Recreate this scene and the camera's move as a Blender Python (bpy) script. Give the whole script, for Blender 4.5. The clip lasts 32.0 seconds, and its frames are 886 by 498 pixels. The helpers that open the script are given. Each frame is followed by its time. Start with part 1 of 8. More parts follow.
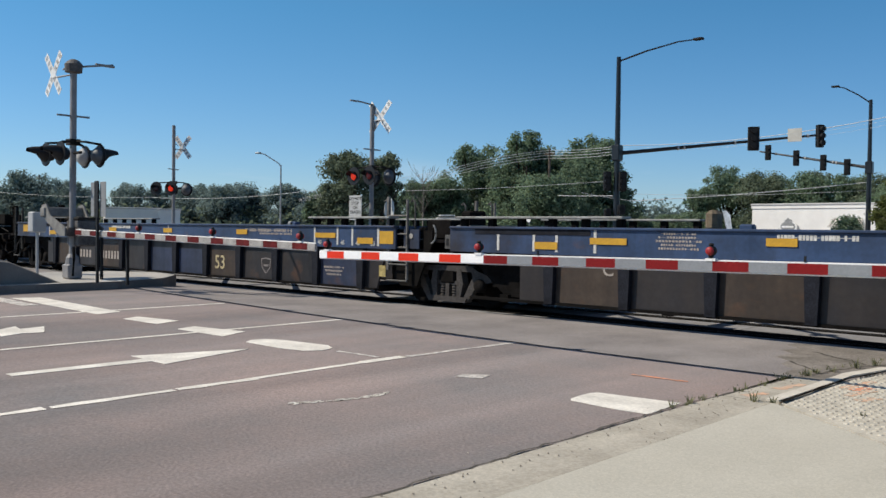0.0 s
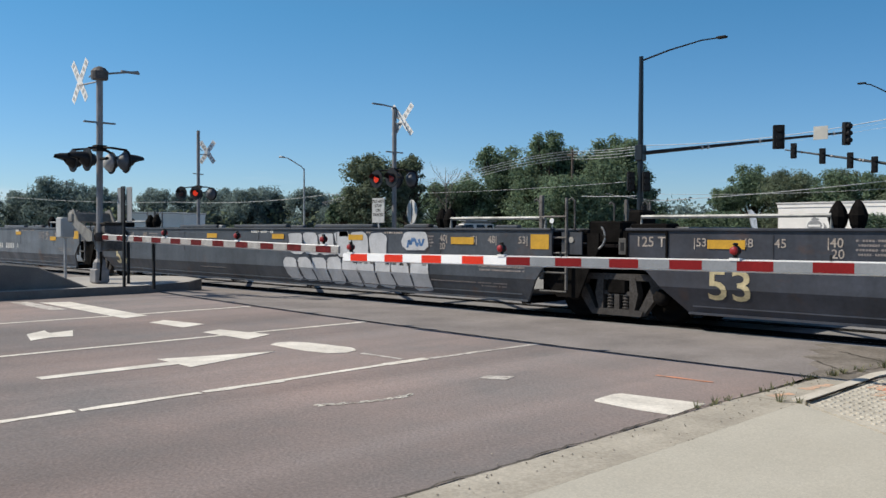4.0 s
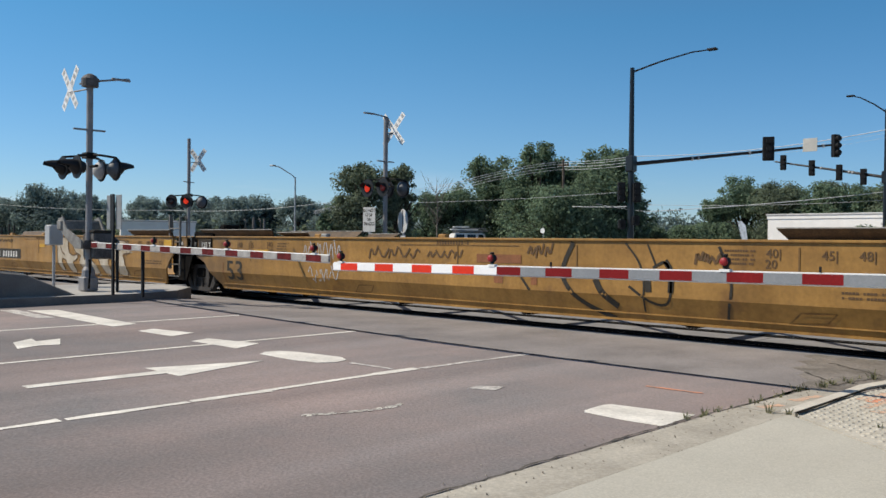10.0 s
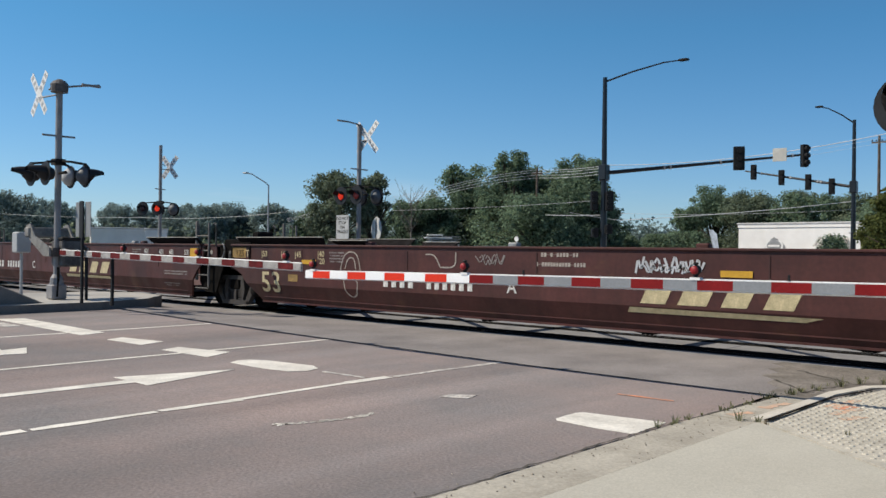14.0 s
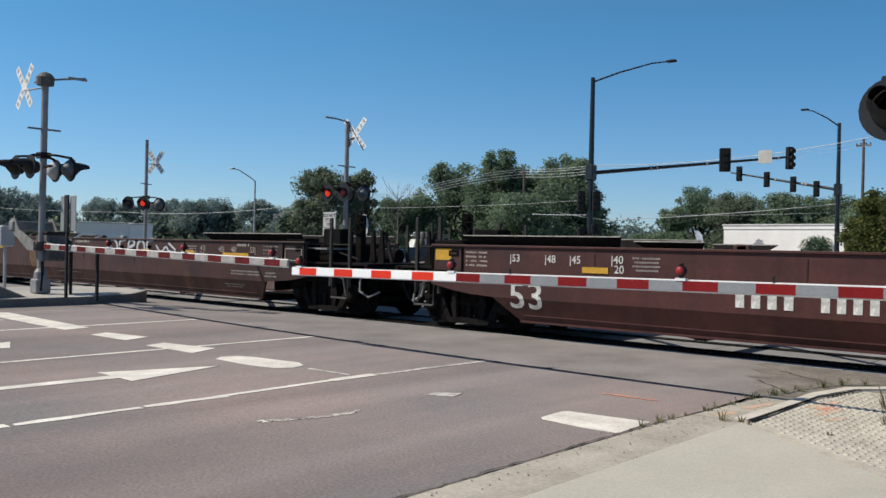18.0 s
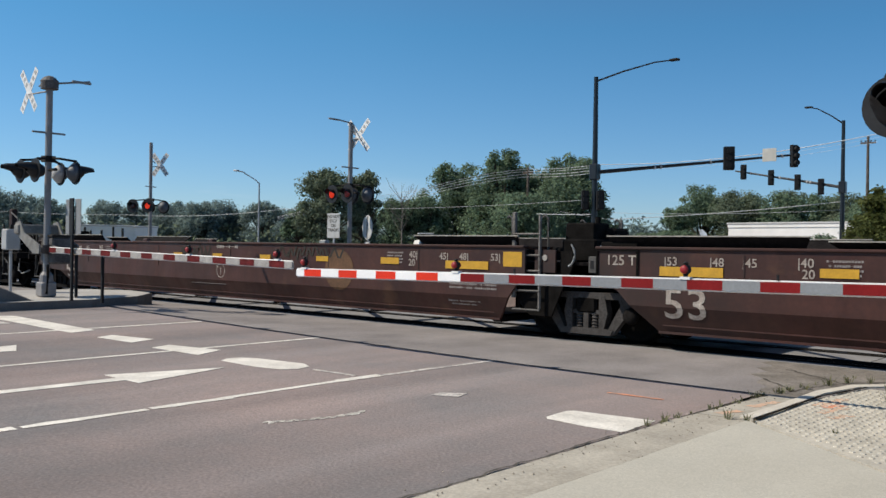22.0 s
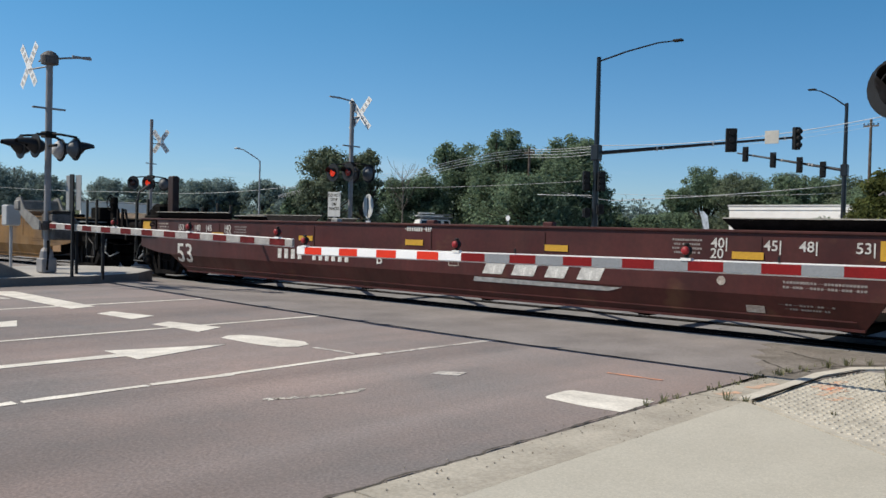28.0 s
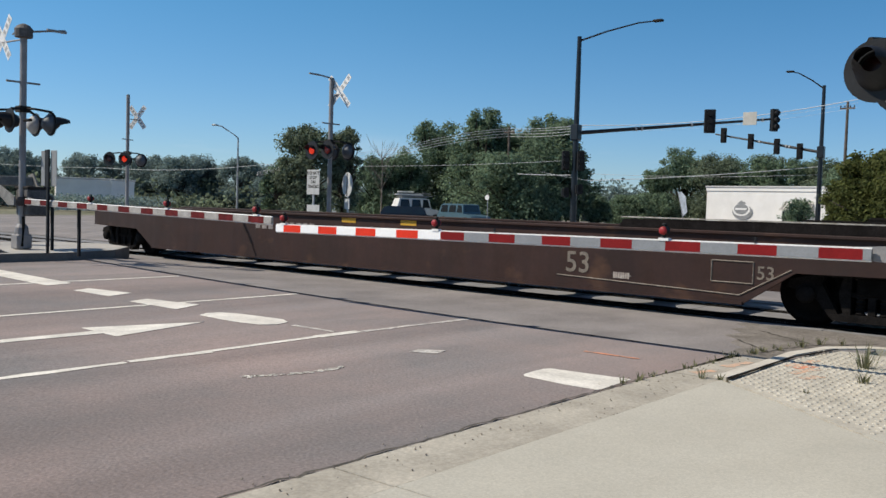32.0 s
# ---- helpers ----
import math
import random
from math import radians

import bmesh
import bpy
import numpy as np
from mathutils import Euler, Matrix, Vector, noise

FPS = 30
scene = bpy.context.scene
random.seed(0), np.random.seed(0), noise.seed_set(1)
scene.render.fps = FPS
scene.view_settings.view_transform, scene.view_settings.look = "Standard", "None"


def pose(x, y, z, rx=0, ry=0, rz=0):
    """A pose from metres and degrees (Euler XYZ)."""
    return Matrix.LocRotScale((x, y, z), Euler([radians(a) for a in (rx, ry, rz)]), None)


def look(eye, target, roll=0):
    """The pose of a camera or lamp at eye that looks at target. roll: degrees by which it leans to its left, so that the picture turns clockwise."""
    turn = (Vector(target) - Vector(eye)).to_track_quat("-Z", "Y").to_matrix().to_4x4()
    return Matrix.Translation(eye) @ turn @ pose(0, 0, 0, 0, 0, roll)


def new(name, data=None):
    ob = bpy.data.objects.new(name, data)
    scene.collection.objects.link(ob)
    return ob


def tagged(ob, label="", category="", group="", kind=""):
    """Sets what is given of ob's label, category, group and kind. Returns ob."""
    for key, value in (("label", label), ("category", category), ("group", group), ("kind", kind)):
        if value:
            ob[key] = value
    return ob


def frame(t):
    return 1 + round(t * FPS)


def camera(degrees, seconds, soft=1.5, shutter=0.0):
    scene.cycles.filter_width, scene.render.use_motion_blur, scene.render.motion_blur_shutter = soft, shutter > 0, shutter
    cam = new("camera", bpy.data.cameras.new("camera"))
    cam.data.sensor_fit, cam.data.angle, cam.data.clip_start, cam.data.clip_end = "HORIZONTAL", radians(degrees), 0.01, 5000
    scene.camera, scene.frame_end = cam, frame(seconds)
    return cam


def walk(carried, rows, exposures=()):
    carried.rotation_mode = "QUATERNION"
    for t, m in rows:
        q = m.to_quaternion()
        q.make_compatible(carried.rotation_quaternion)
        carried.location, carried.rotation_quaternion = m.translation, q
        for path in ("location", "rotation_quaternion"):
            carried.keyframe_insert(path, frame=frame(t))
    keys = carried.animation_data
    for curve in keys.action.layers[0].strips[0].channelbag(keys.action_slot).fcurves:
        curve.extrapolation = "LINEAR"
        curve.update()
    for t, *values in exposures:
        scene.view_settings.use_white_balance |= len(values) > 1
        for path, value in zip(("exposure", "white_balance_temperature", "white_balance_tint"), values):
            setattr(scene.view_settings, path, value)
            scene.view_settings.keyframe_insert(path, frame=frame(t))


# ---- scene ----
cam = camera(53.7, 32.0)
PATH = [
    (0, (-0.251, 0.163, 1.626), (-1.609, 1.63, 1.579), 0.7),
    (0.5, (-0.224, 0.156, 1.626), (-1.581, 1.624, 1.584), 0.9),
    (1, (-0.238, 0.159, 1.629), (-1.607, 1.616, 1.579), 0.5),
    (1.5, (-0.233, 0.168, 1.629), (-1.608, 1.62, 1.584), 0.8),
    (2, (-0.23, 0.149, 1.631), (-1.608, 1.598, 1.589), 0.7),
    (2.5, (-0.237, 0.153, 1.627), (-1.61, 1.606, 1.587), 0.4),
    (3, (-0.241, 0.155, 1.625), (-1.615, 1.606, 1.572), 0.3),
    (3.5, (-0.235, 0.158, 1.618), (-1.616, 1.604, 1.566), 0.0),
    (4, (-0.228, 0.148, 1.627), (-1.624, 1.578, 1.584), 0.2),
    (4.5, (-0.225, 0.152, 1.632), (-1.624, 1.581, 1.597), 0.2),
    (6.5, (-0.238, 0.174, 1.619), (-1.637, 1.603, 1.576), 0.3),
    (7, (-0.234, 0.169, 1.627), (-1.631, 1.599, 1.585), 0.3),
    (7.5, (-0.236, 0.17, 1.624), (-1.623, 1.612, 1.594), 0.4),
    (8, (-0.232, 0.167, 1.627), (-1.626, 1.6, 1.606), 0.2),
    (8.5, (-0.232, 0.167, 1.629), (-1.628, 1.6, 1.614), 0.2),
    (9, (-0.24, 0.161, 1.616), (-1.627, 1.602, 1.596), 0.6),
    (9.5, (-0.228, 0.174, 1.627), (-1.617, 1.613, 1.604), 0.5),
    (10, (-0.236, 0.167, 1.627), (-1.618, 1.612, 1.606), 0.5),
    (10.5, (-0.235, 0.167, 1.623), (-1.61, 1.62, 1.598), 0.4),
    (11, (-0.245, 0.186, 1.62), (-1.609, 1.649, 1.592), 0.6),
    (11.5, (-0.242, 0.194, 1.621), (-1.606, 1.657, 1.59), 0.8),
    (12, (-0.226, 0.187, 1.626), (-1.586, 1.653, 1.609), 0.8),
    (12.5, (-0.234, 0.183, 1.617), (-1.595, 1.648, 1.598), 0.7),
    (13, (-0.237, 0.192, 1.622), (-1.59, 1.664, 1.587), 0.7),
    (13.5, (-0.235, 0.2, 1.621), (-1.584, 1.677, 1.598), 0.5),
    (14, (-0.233, 0.193, 1.627), (-1.572, 1.678, 1.625), 0.6),
    (14.5, (-0.229, 0.192, 1.623), (-1.569, 1.678, 1.619), 1.0),
    (16.5, (-0.23, 0.195, 1.629), (-1.55, 1.697, 1.633), 1.0),
    (17, (-0.214, 0.179, 1.628), (-1.533, 1.682, 1.631), 0.9),
    (17.5, (-0.229, 0.204, 1.622), (-1.55, 1.705, 1.621), 1.1),
    (18, (-0.231, 0.177, 1.629), (-1.547, 1.683, 1.623), 1.2),
    (18.5, (-0.235, 0.195, 1.619), (-1.549, 1.703, 1.615), 1.0),
    (19, (-0.24, 0.193, 1.626), (-1.555, 1.699, 1.623), 1.1),
    (19.5, (-0.234, 0.186, 1.621), (-1.548, 1.694, 1.617), 1.0),
    (20, (-0.235, 0.188, 1.623), (-1.545, 1.699, 1.617), 0.8),
    (20.5, (-0.238, 0.186, 1.629), (-1.556, 1.69, 1.611), 0.7),
    (21, (-0.23, 0.186, 1.622), (-1.545, 1.693, 1.615), 0.8),
    (21.5, (-0.233, 0.198, 1.629), (-1.546, 1.707, 1.619), 0.9),
    (22, (-0.22, 0.167, 1.628), (-1.543, 1.666, 1.623), 0.8),
    (22.5, (-0.224, 0.157, 1.628), (-1.553, 1.652, 1.616), 0.5),
    (23, (-0.219, 0.17, 1.631), (-1.55, 1.663, 1.625), 0.6),
    (23.5, (-0.231, 0.183, 1.622), (-1.546, 1.689, 1.604), 0.8),
    (24, (-0.232, 0.173, 1.622), (-1.549, 1.678, 1.582), 0.9),
    (24.5, (-0.226, 0.173, 1.622), (-1.538, 1.682, 1.574), 0.9),
    (25, (-0.226, 0.164, 1.625), (-1.542, 1.669, 1.577), 1.3),
    (25.5, (-0.227, 0.172, 1.623), (-1.545, 1.675, 1.573), 1.3),
    (27.5, (-0.24, 0.18, 1.63), (-1.554, 1.687, 1.592), 1.5),
    (28, (-0.235, 0.177, 1.618), (-1.558, 1.676, 1.567), 1.3),
    (28.5, (-0.237, 0.175, 1.615), (-1.56, 1.673, 1.546), 1.3),
    (29, (-0.233, 0.162, 1.62), (-1.557, 1.659, 1.548), 1.4),
    (29.5, (-0.236, 0.172, 1.621), (-1.56, 1.67, 1.552), 1.5),
    (30, (-0.232, 0.171, 1.614), (-1.564, 1.661, 1.547), 1.6),
    (30.5, (-0.218, 0.175, 1.62), (-1.539, 1.675, 1.557), 1.6),
    (31, (-0.224, 0.172, 1.609), (-1.531, 1.684, 1.545), 1.5),
    (31.5, (-0.226, 0.168, 1.606), (-1.531, 1.681, 1.519), 1.7),
    (32, (-0.227, 0.161, 1.615), (-1.512, 1.691, 1.517), 1.7),
]
walk(cam, [(t, look(eye, target, roll)) for t, eye, target, roll in PATH])

# ---------------------------------------------------------------- light
SUN_DIR = Vector((-0.72, -0.68, 1.0)).normalized()      # towards the sun
world = bpy.data.worlds.new("world")
scene.world = world
world.use_nodes = True
wn = world.node_tree.nodes
sky = wn.new("ShaderNodeTexSky")
sky.sky_type = "NISHITA"
sky.sun_disc = False
sky.sun_elevation = math.asin(SUN_DIR.z)
sky.sun_rotation = math.atan2(SUN_DIR.x, SUN_DIR.y)
sky.altitude = 1000
sky.air_density, sky.dust_density, sky.ozone_density = 1.0, 0.15, 1.2
wn["Background"].inputs["Strength"].default_value = 0.099
tone = wn.new("ShaderNodeMix")
tone.data_type, tone.blend_type = "RGBA", "MULTIPLY"
tone.inputs[0].default_value = 1.0
# sky tint: pale horizon, deep blue above; unseen top warmed against blue shade
wtc = wn.new("ShaderNodeTexCoord")
wsep = wn.new("ShaderNodeSeparateXYZ")
world.node_tree.links.new(wtc.outputs["Generated"], wsep.inputs[0])
wramp = wn.new("ShaderNodeValToRGB")
wramp.color_ramp.elements[0].position, wramp.color_ramp.elements[1].position = 0.0, 0.24
wramp.color_ramp.elements[0].color = (0.69, 0.84, 1.13, 1)
wramp.color_ramp.elements[1].color = (0.475, 0.985, 1.205, 1)
wtop = wramp.color_ramp.elements.new(0.75)
wtop.color = (1.12, 1.02, 0.96, 1)
world.node_tree.links.new(wsep.outputs[2], wramp.inputs[0])
world.node_tree.links.new(wramp.outputs[0], tone.inputs[7])
# the blue deepens away from the sun's side of the sky
wdot = wn.new("ShaderNodeVectorMath")
wdot.operation = "DOT_PRODUCT"
wdot.inputs[1].default_value = (0.722, 0.691, 0.0)
world.node_tree.links.new(wtc.outputs["Generated"], wdot.inputs[0])
wside = wn.new("ShaderNodeMapRange")
for wk, wv in (("From Min", -0.05), ("From Max", 0.55), ("To Min", 0.0), ("To Max", 1.0)):
    wside.inputs[wk].default_value = wv
world.node_tree.links.new(wdot.outputs["Value"], wside.inputs["Value"])
wdeep = wn.new("ShaderNodeMix")
wdeep.data_type, wdeep.blend_type = "RGBA", "MULTIPLY"
wdeep.inputs[7].default_value = (0.785, 0.825, 0.875, 1)
world.node_tree.links.new(sky.outputs[0], wdeep.inputs[6])
world.node_tree.links.new(wside.outputs[0], wdeep.inputs[0])
world.node_tree.links.new(wdeep.outputs[2], tone.inputs[6])
# a few faint wisps of cloud low over the horizon
wmap = wn.new("ShaderNodeMapping")
wmap.inputs["Scale"].default_value = (5.0, 5.0, 34.0)
world.node_tree.links.new(wtc.outputs["Generated"], wmap.inputs[0])
wcloud = wn.new("ShaderNodeTexNoise")
wcloud.inputs["Scale"].default_value, wcloud.inputs["Detail"].default_value = 1.0, 5.0
world.node_tree.links.new(wmap.outputs[0], wcloud.inputs["Vector"])
wcut = wn.new("ShaderNodeMapRange")
for wk, wv in (("From Min", 0.54), ("From Max", 0.76), ("To Min", 0.0), ("To Max", 0.6)):
    wcut.inputs[wk].default_value = wv
world.node_tree.links.new(wcloud.outputs["Fac"], wcut.inputs["Value"])
wlow = wn.new("ShaderNodeMapRange")
for wk, wv in (("From Min", 0.03), ("From Max", 0.085), ("To Min", 1.0), ("To Max", 0.0)):
    wlow.inputs[wk].default_value = wv
world.node_tree.links.new(wsep.outputs[2], wlow.inputs["Value"])
wmul = wn.new("ShaderNodeMath")
wmul.operation = "MULTIPLY"
world.node_tree.links.new(wcut.outputs[0], wmul.inputs[0])
world.node_tree.links.new(wlow.outputs[0], wmul.inputs[1])
wmix = wn.new("ShaderNodeMix")
wmix.data_type = "RGBA"
wmix.inputs[7].default_value = (7.0, 7.8, 8.8, 1)
world.node_tree.links.new(wmul.outputs[0], wmix.inputs[0])
world.node_tree.links.new(tone.outputs[2], wmix.inputs[6])
world.node_tree.links.new(wmix.outputs[2], wn["Background"].inputs[0])
sun_data = bpy.data.lights.new("sun", "SUN")
sun_data.energy, sun_data.angle, sun_data.color = 4.75, radians(0.53), (1.0, 0.91, 0.77)
sun = new("sun", sun_data)
sun.matrix_world = look(SUN_DIR * 60, (0, 0, 0))
scene.view_settings.exposure = 0.0

# ---------------------------------------------------------------- materials
MATS = {}


def mat(name, col, rough=0.7, metal=0.0, var=0.15, scale=2.0, fine=40.0, bump=0.15, emit=0.0, col2=None, spec=0.5, isl=0.0):
    """Procedural surface: broad stains and fine grain on one base colour."""
    if name in MATS:
        return MATS[name]
    m = bpy.data.materials.new(name)
    m.use_nodes = True
    nt = m.node_tree
    n, l = nt.nodes, nt.links
    bs = n["Principled BSDF"]
    bs.inputs["Roughness"].default_value = rough
    bs.inputs["Metallic"].default_value = metal
    bs.inputs["Specular IOR Level"].default_value = spec
    tc = n.new("ShaderNodeTexCoord")
    big = n.new("ShaderNodeTexNoise")
    big.inputs["Scale"].default_value = scale
    big.inputs["Detail"].default_value = 6
    big.inputs["Roughness"].default_value = 0.62
    small = n.new("ShaderNodeTexNoise")
    small.inputs["Scale"].default_value = fine
    small.inputs["Detail"].default_value = 3
    l.new(tc.outputs["Object"], big.inputs["Vector"])
    l.new(tc.outputs["Object"], small.inputs["Vector"])
    ramp = n.new("ShaderNodeValToRGB")
    c2 = col2 or tuple(c * (1 - 2.2 * var) for c in col)
    ramp.color_ramp.elements[0].position, ramp.color_ramp.elements[1].position = 0.32, 0.66
    ramp.color_ramp.elements[0].color = (*[max(0.0, c) for c in c2], 1)
    ramp.color_ramp.elements[1].color = (*[min(1.0, c * (1 + 0.5 * var)) for c in col], 1)
    l.new(big.outputs["Fac"], ramp.inputs["Fac"])
    mr = n.new("ShaderNodeMapRange")
    mr.inputs["From Min"].default_value, mr.inputs["From Max"].default_value = 0.3, 0.7
    mr.inputs["To Min"].default_value, mr.inputs["To Max"].default_value = 1 - var, 1 + var
    l.new(small.outputs["Fac"], mr.inputs["Value"])
    mul = n.new("ShaderNodeMix")
    mul.data_type, mul.blend_type = "RGBA", "MULTIPLY"
    mul.inputs[0].default_value = 1.0
    l.new(ramp.outputs["Color"], mul.inputs[6])
    l.new(mr.outputs["Result"], mul.inputs[7])
    out = mul.outputs[2]
    if isl:
        gi = n.new("ShaderNodeNewGeometry")
        m2 = n.new("ShaderNodeMapRange")
        m2.inputs["To Min"].default_value, m2.inputs["To Max"].default_value = 1 - isl, 1 + isl
        l.new(gi.outputs["Random Per Island"], m2.inputs["Value"])
        mu = n.new("ShaderNodeMix")
        mu.data_type, mu.blend_type = "RGBA", "MULTIPLY"
        mu.inputs[0].default_value = 1.0
        l.new(out, mu.inputs[6])
        l.new(m2.outputs["Result"], mu.inputs[7])
        out = mu.outputs[2]
    l.new(out, bs.inputs["Base Color"])
    if bump:
        b = n.new("ShaderNodeBump")
        b.inputs["Strength"].default_value = bump
        b.inputs["Distance"].default_value = 0.01
        l.new(small.outputs["Fac"], b.inputs["Height"])
        l.new(b.outputs["Normal"], bs.inputs["Normal"])
    if emit:
        bs.inputs["Emission Color"].default_value = (*col, 1)
        bs.inputs["Emission Strength"].default_value = emit
    MATS[name] = m
    return m


ASPHALT = mat("asphalt", (0.272, 0.214, 0.196), 0.92, var=0.16, scale=0.30, fine=34, bump=0.6, col2=(0.188, 0.178, 0.176))
ASPHALT_OLD = mat("asphalt_apron", (0.262, 0.240, 0.230), 0.92, var=0.12, scale=0.5, fine=50, bump=0.5, col2=(0.21, 0.192, 0.186), spec=0.3)
ASPHALT_DIRT = mat("dirty_broken_asphalt", (0.225, 0.203, 0.182), 0.95, var=0.25, scale=1.6, fine=30, bump=0.6, col2=(0.135, 0.122, 0.104), spec=0.2)
TAR = mat("tar_seam", (0.022, 0.019, 0.017), 0.97, var=0.2, bump=0.2, spec=0.0)
PAINT = mat("road_paint", (0.80, 0.765, 0.69), 0.8, var=0.12, scale=2.2, fine=30, col2=(0.58, 0.55, 0.49))
PAINT_WORN = mat("worn_road_paint", (0.60, 0.575, 0.53), 0.85, var=0.3, scale=9, fine=30, col2=(0.30, 0.27, 0.25))
JOINT_DIRT = mat("joint_dirt", (0.10, 0.088, 0.072), 0.95, var=0.3, scale=6, col2=(0.04, 0.036, 0.03))
KERB_PALE = mat("pale_kerb_concrete", (0.60, 0.565, 0.49), 0.9, var=0.10, scale=2, col2=(0.50, 0.46, 0.39))
ORANGE_FAINT = mat("faint_orange_spray", (0.58, 0.36, 0.24), 0.9, var=0.2, scale=9, col2=(0.46, 0.38, 0.30))
ORANGE_PAINT = mat("orange_survey_paint", (0.72, 0.26, 0.13), 0.85, var=0.25, scale=6, col2=(0.4, 0.26, 0.2))
CONCRETE = mat("concrete", (0.475, 0.453, 0.387), 0.9, var=0.06, scale=0.8, fine=60, bump=0.15, col2=(0.455, 0.43, 0.362))
GUTTER = mat("gutter_concrete", (0.445, 0.412, 0.345), 0.9, var=0.12, scale=1.6, fine=30, bump=0.4, col2=(0.345, 0.315, 0.26))
DOME_MAT = mat("tactile_concrete", (0.51, 0.475, 0.40), 0.9, var=0.12, scale=3, fine=40, col2=(0.38, 0.355, 0.30))
# shade on the median's kerb face and wall is put into this concrete
KERB_DARK = mat("shaded_concrete", (0.17, 0.165, 0.155), 0.92, var=0.16, scale=1.2, col2=(0.12, 0.115, 0.11))
ISLAND_TOP = mat("island_concrete", (0.43, 0.41, 0.375), 0.9, var=0.12, scale=1.0, col2=(0.34, 0.325, 0.30))
DIRT = mat("dry_ground", (0.20, 0.175, 0.125), 0.95, var=0.25, scale=0.15, fine=8, bump=0.5, col2=(0.10, 0.115, 0.055))
BALLAST = mat("ballast", (0.20, 0.19, 0.18), 0.95, var=0.4, scale=6, fine=25, bump=1.0)
PANEL = mat("crossing_panel", (0.255, 0.251, 0.252), 0.9, var=0.15, scale=1.5, col2=(0.192, 0.190, 0.192), spec=0.15)
RUBBER = mat("black_rubber", (0.018, 0.017, 0.016), 0.9, var=0.2, spec=0.0)
RAIL = mat("rail_steel", (0.16, 0.10, 0.07), 0.55, 0.6, var=0.2)
RAIL_TOP = mat("rail_head", (0.45, 0.43, 0.41), 0.3, 0.9, var=0.1)
WOOD_TIE = mat("tie_wood", (0.09, 0.065, 0.05), 0.9, var=0.3)
ALU = mat("grey_aluminium", (0.26, 0.255, 0.26), 0.6, 0.15, var=0.10, scale=3, col2=(0.20, 0.195, 0.20))
GATE_GREY = mat("weathered_gate_grey", (0.105, 0.10, 0.10), 0.75, 0.1, var=0.25, scale=5, col2=(0.055, 0.052, 0.052))
GALV = mat("galvanised_steel", (0.42, 0.43, 0.44), 0.55, 0.5, var=0.12, scale=4)
BLACK = mat("black_paint", (0.011, 0.011, 0.012), 0.6, var=0.2, spec=0.3)
DARKPOLE = mat("dark_pole_paint", (0.010, 0.011, 0.014), 0.32, var=0.15, spec=0.5)
WHITE = mat("white_sign", (0.78, 0.78, 0.77), 0.55, var=0.06, scale=4)
SIGNBACK = mat("sign_back_aluminium", (0.055, 0.058, 0.065), 0.6, 0.1, var=0.08)
RED_NEW = mat("red_sheeting", (0.74, 0.040, 0.016), 0.7, var=0.06, spec=0.2)
WHITE_NEW = mat("white_sheeting", (0.90, 0.90, 0.90), 0.5, var=0.03)
RED_OLD = mat("faded_red_sheeting", (0.20, 0.011, 0.013), 0.75, var=0.10, spec=0.15)
RED_DULL = mat("dull_maroon_sheeting", (0.13, 0.016, 0.018), 0.8, var=0.2, scale=6, spec=0.15)
WHITE_DULL = mat("dirty_white_sheeting", (0.40, 0.385, 0.37), 0.8, var=0.15, scale=6, spec=0.15)
RIM_WHITE = mat("white_arm_rim", (0.78, 0.78, 0.77), 0.5, var=0.05)
WHITE_OLD = mat("grey_sheeting", (0.245, 0.26, 0.28), 0.75, var=0.05, scale=5, spec=0.2)
LAMP_BLACK = mat("weathered_black_lamp", (0.011, 0.012, 0.015), 0.55, var=0.2, scale=6, spec=0.35)
LAMP_RED = mat("red_lamp_glow", (0.9, 0.045, 0.012), 0.4, var=0.0, emit=0.55)
LAMP_HALF = mat("red_lamp_fading", (0.20, 0.014, 0.01), 0.4, var=0.0, emit=0.12)
LAMP_DIM = mat("red_lamp_lens", (0.045, 0.005, 0.006), 0.3, var=0.1)
LAMP_BACK = mat("blue_grey_lamp_back", (0.085, 0.097, 0.115), 0.55, 0.1, var=0.12, scale=6)
LENS_GREY = mat("lens_back_grey", (0.16, 0.17, 0.18), 0.4, 0.2, var=0.1)
SIGNAL_GREEN = mat("dark_lens", (0.03, 0.03, 0.03), 0.2, var=0.1)
BARK = mat("bark", (0.075, 0.06, 0.045), 0.95, var=0.3, scale=6)
WOODPOLE = mat("pole_wood", (0.12, 0.095, 0.075), 0.9, var=0.25, scale=5)
LEAF = mat("leaf", (0.190, 0.262, 0.165), 0.75, var=0.2, scale=0.35, fine=3, bump=0, col2=(0.118, 0.172, 0.112), spec=0.25, isl=0.45)
LEAF2 = mat("leaf_grey_green", (0.180, 0.225, 0.150), 0.75, var=0.2, scale=0.35, fine=3, bump=0, col2=(0.115, 0.145, 0.100), spec=0.25, isl=0.4)
# far foliage: the haze of distance is put into a paler, bluer leaf
LEAF4 = mat("leaf_pale_haze", (0.25, 0.325, 0.305), 0.8, var=0.15, scale=0.35, fine=3, bump=0, col2=(0.165, 0.22, 0.21), spec=0.2, isl=0.3)
LEAF3 = mat("leaf_yellow_green", (0.12, 0.135, 0.045), 0.75, var=0.2, scale=0.35, fine=3, bump=0, col2=(0.08, 0.1, 0.03), spec=0.25, isl=0.4)
GRASSM = mat("weed_green", (0.25, 0.25, 0.14), 0.85, var=0.25, bump=0, isl=0.4)
STEEL_DARK = mat("truck_steel", (0.010, 0.009, 0.0085), 0.95, 0.0, var=0.25, scale=5, spec=0.08)
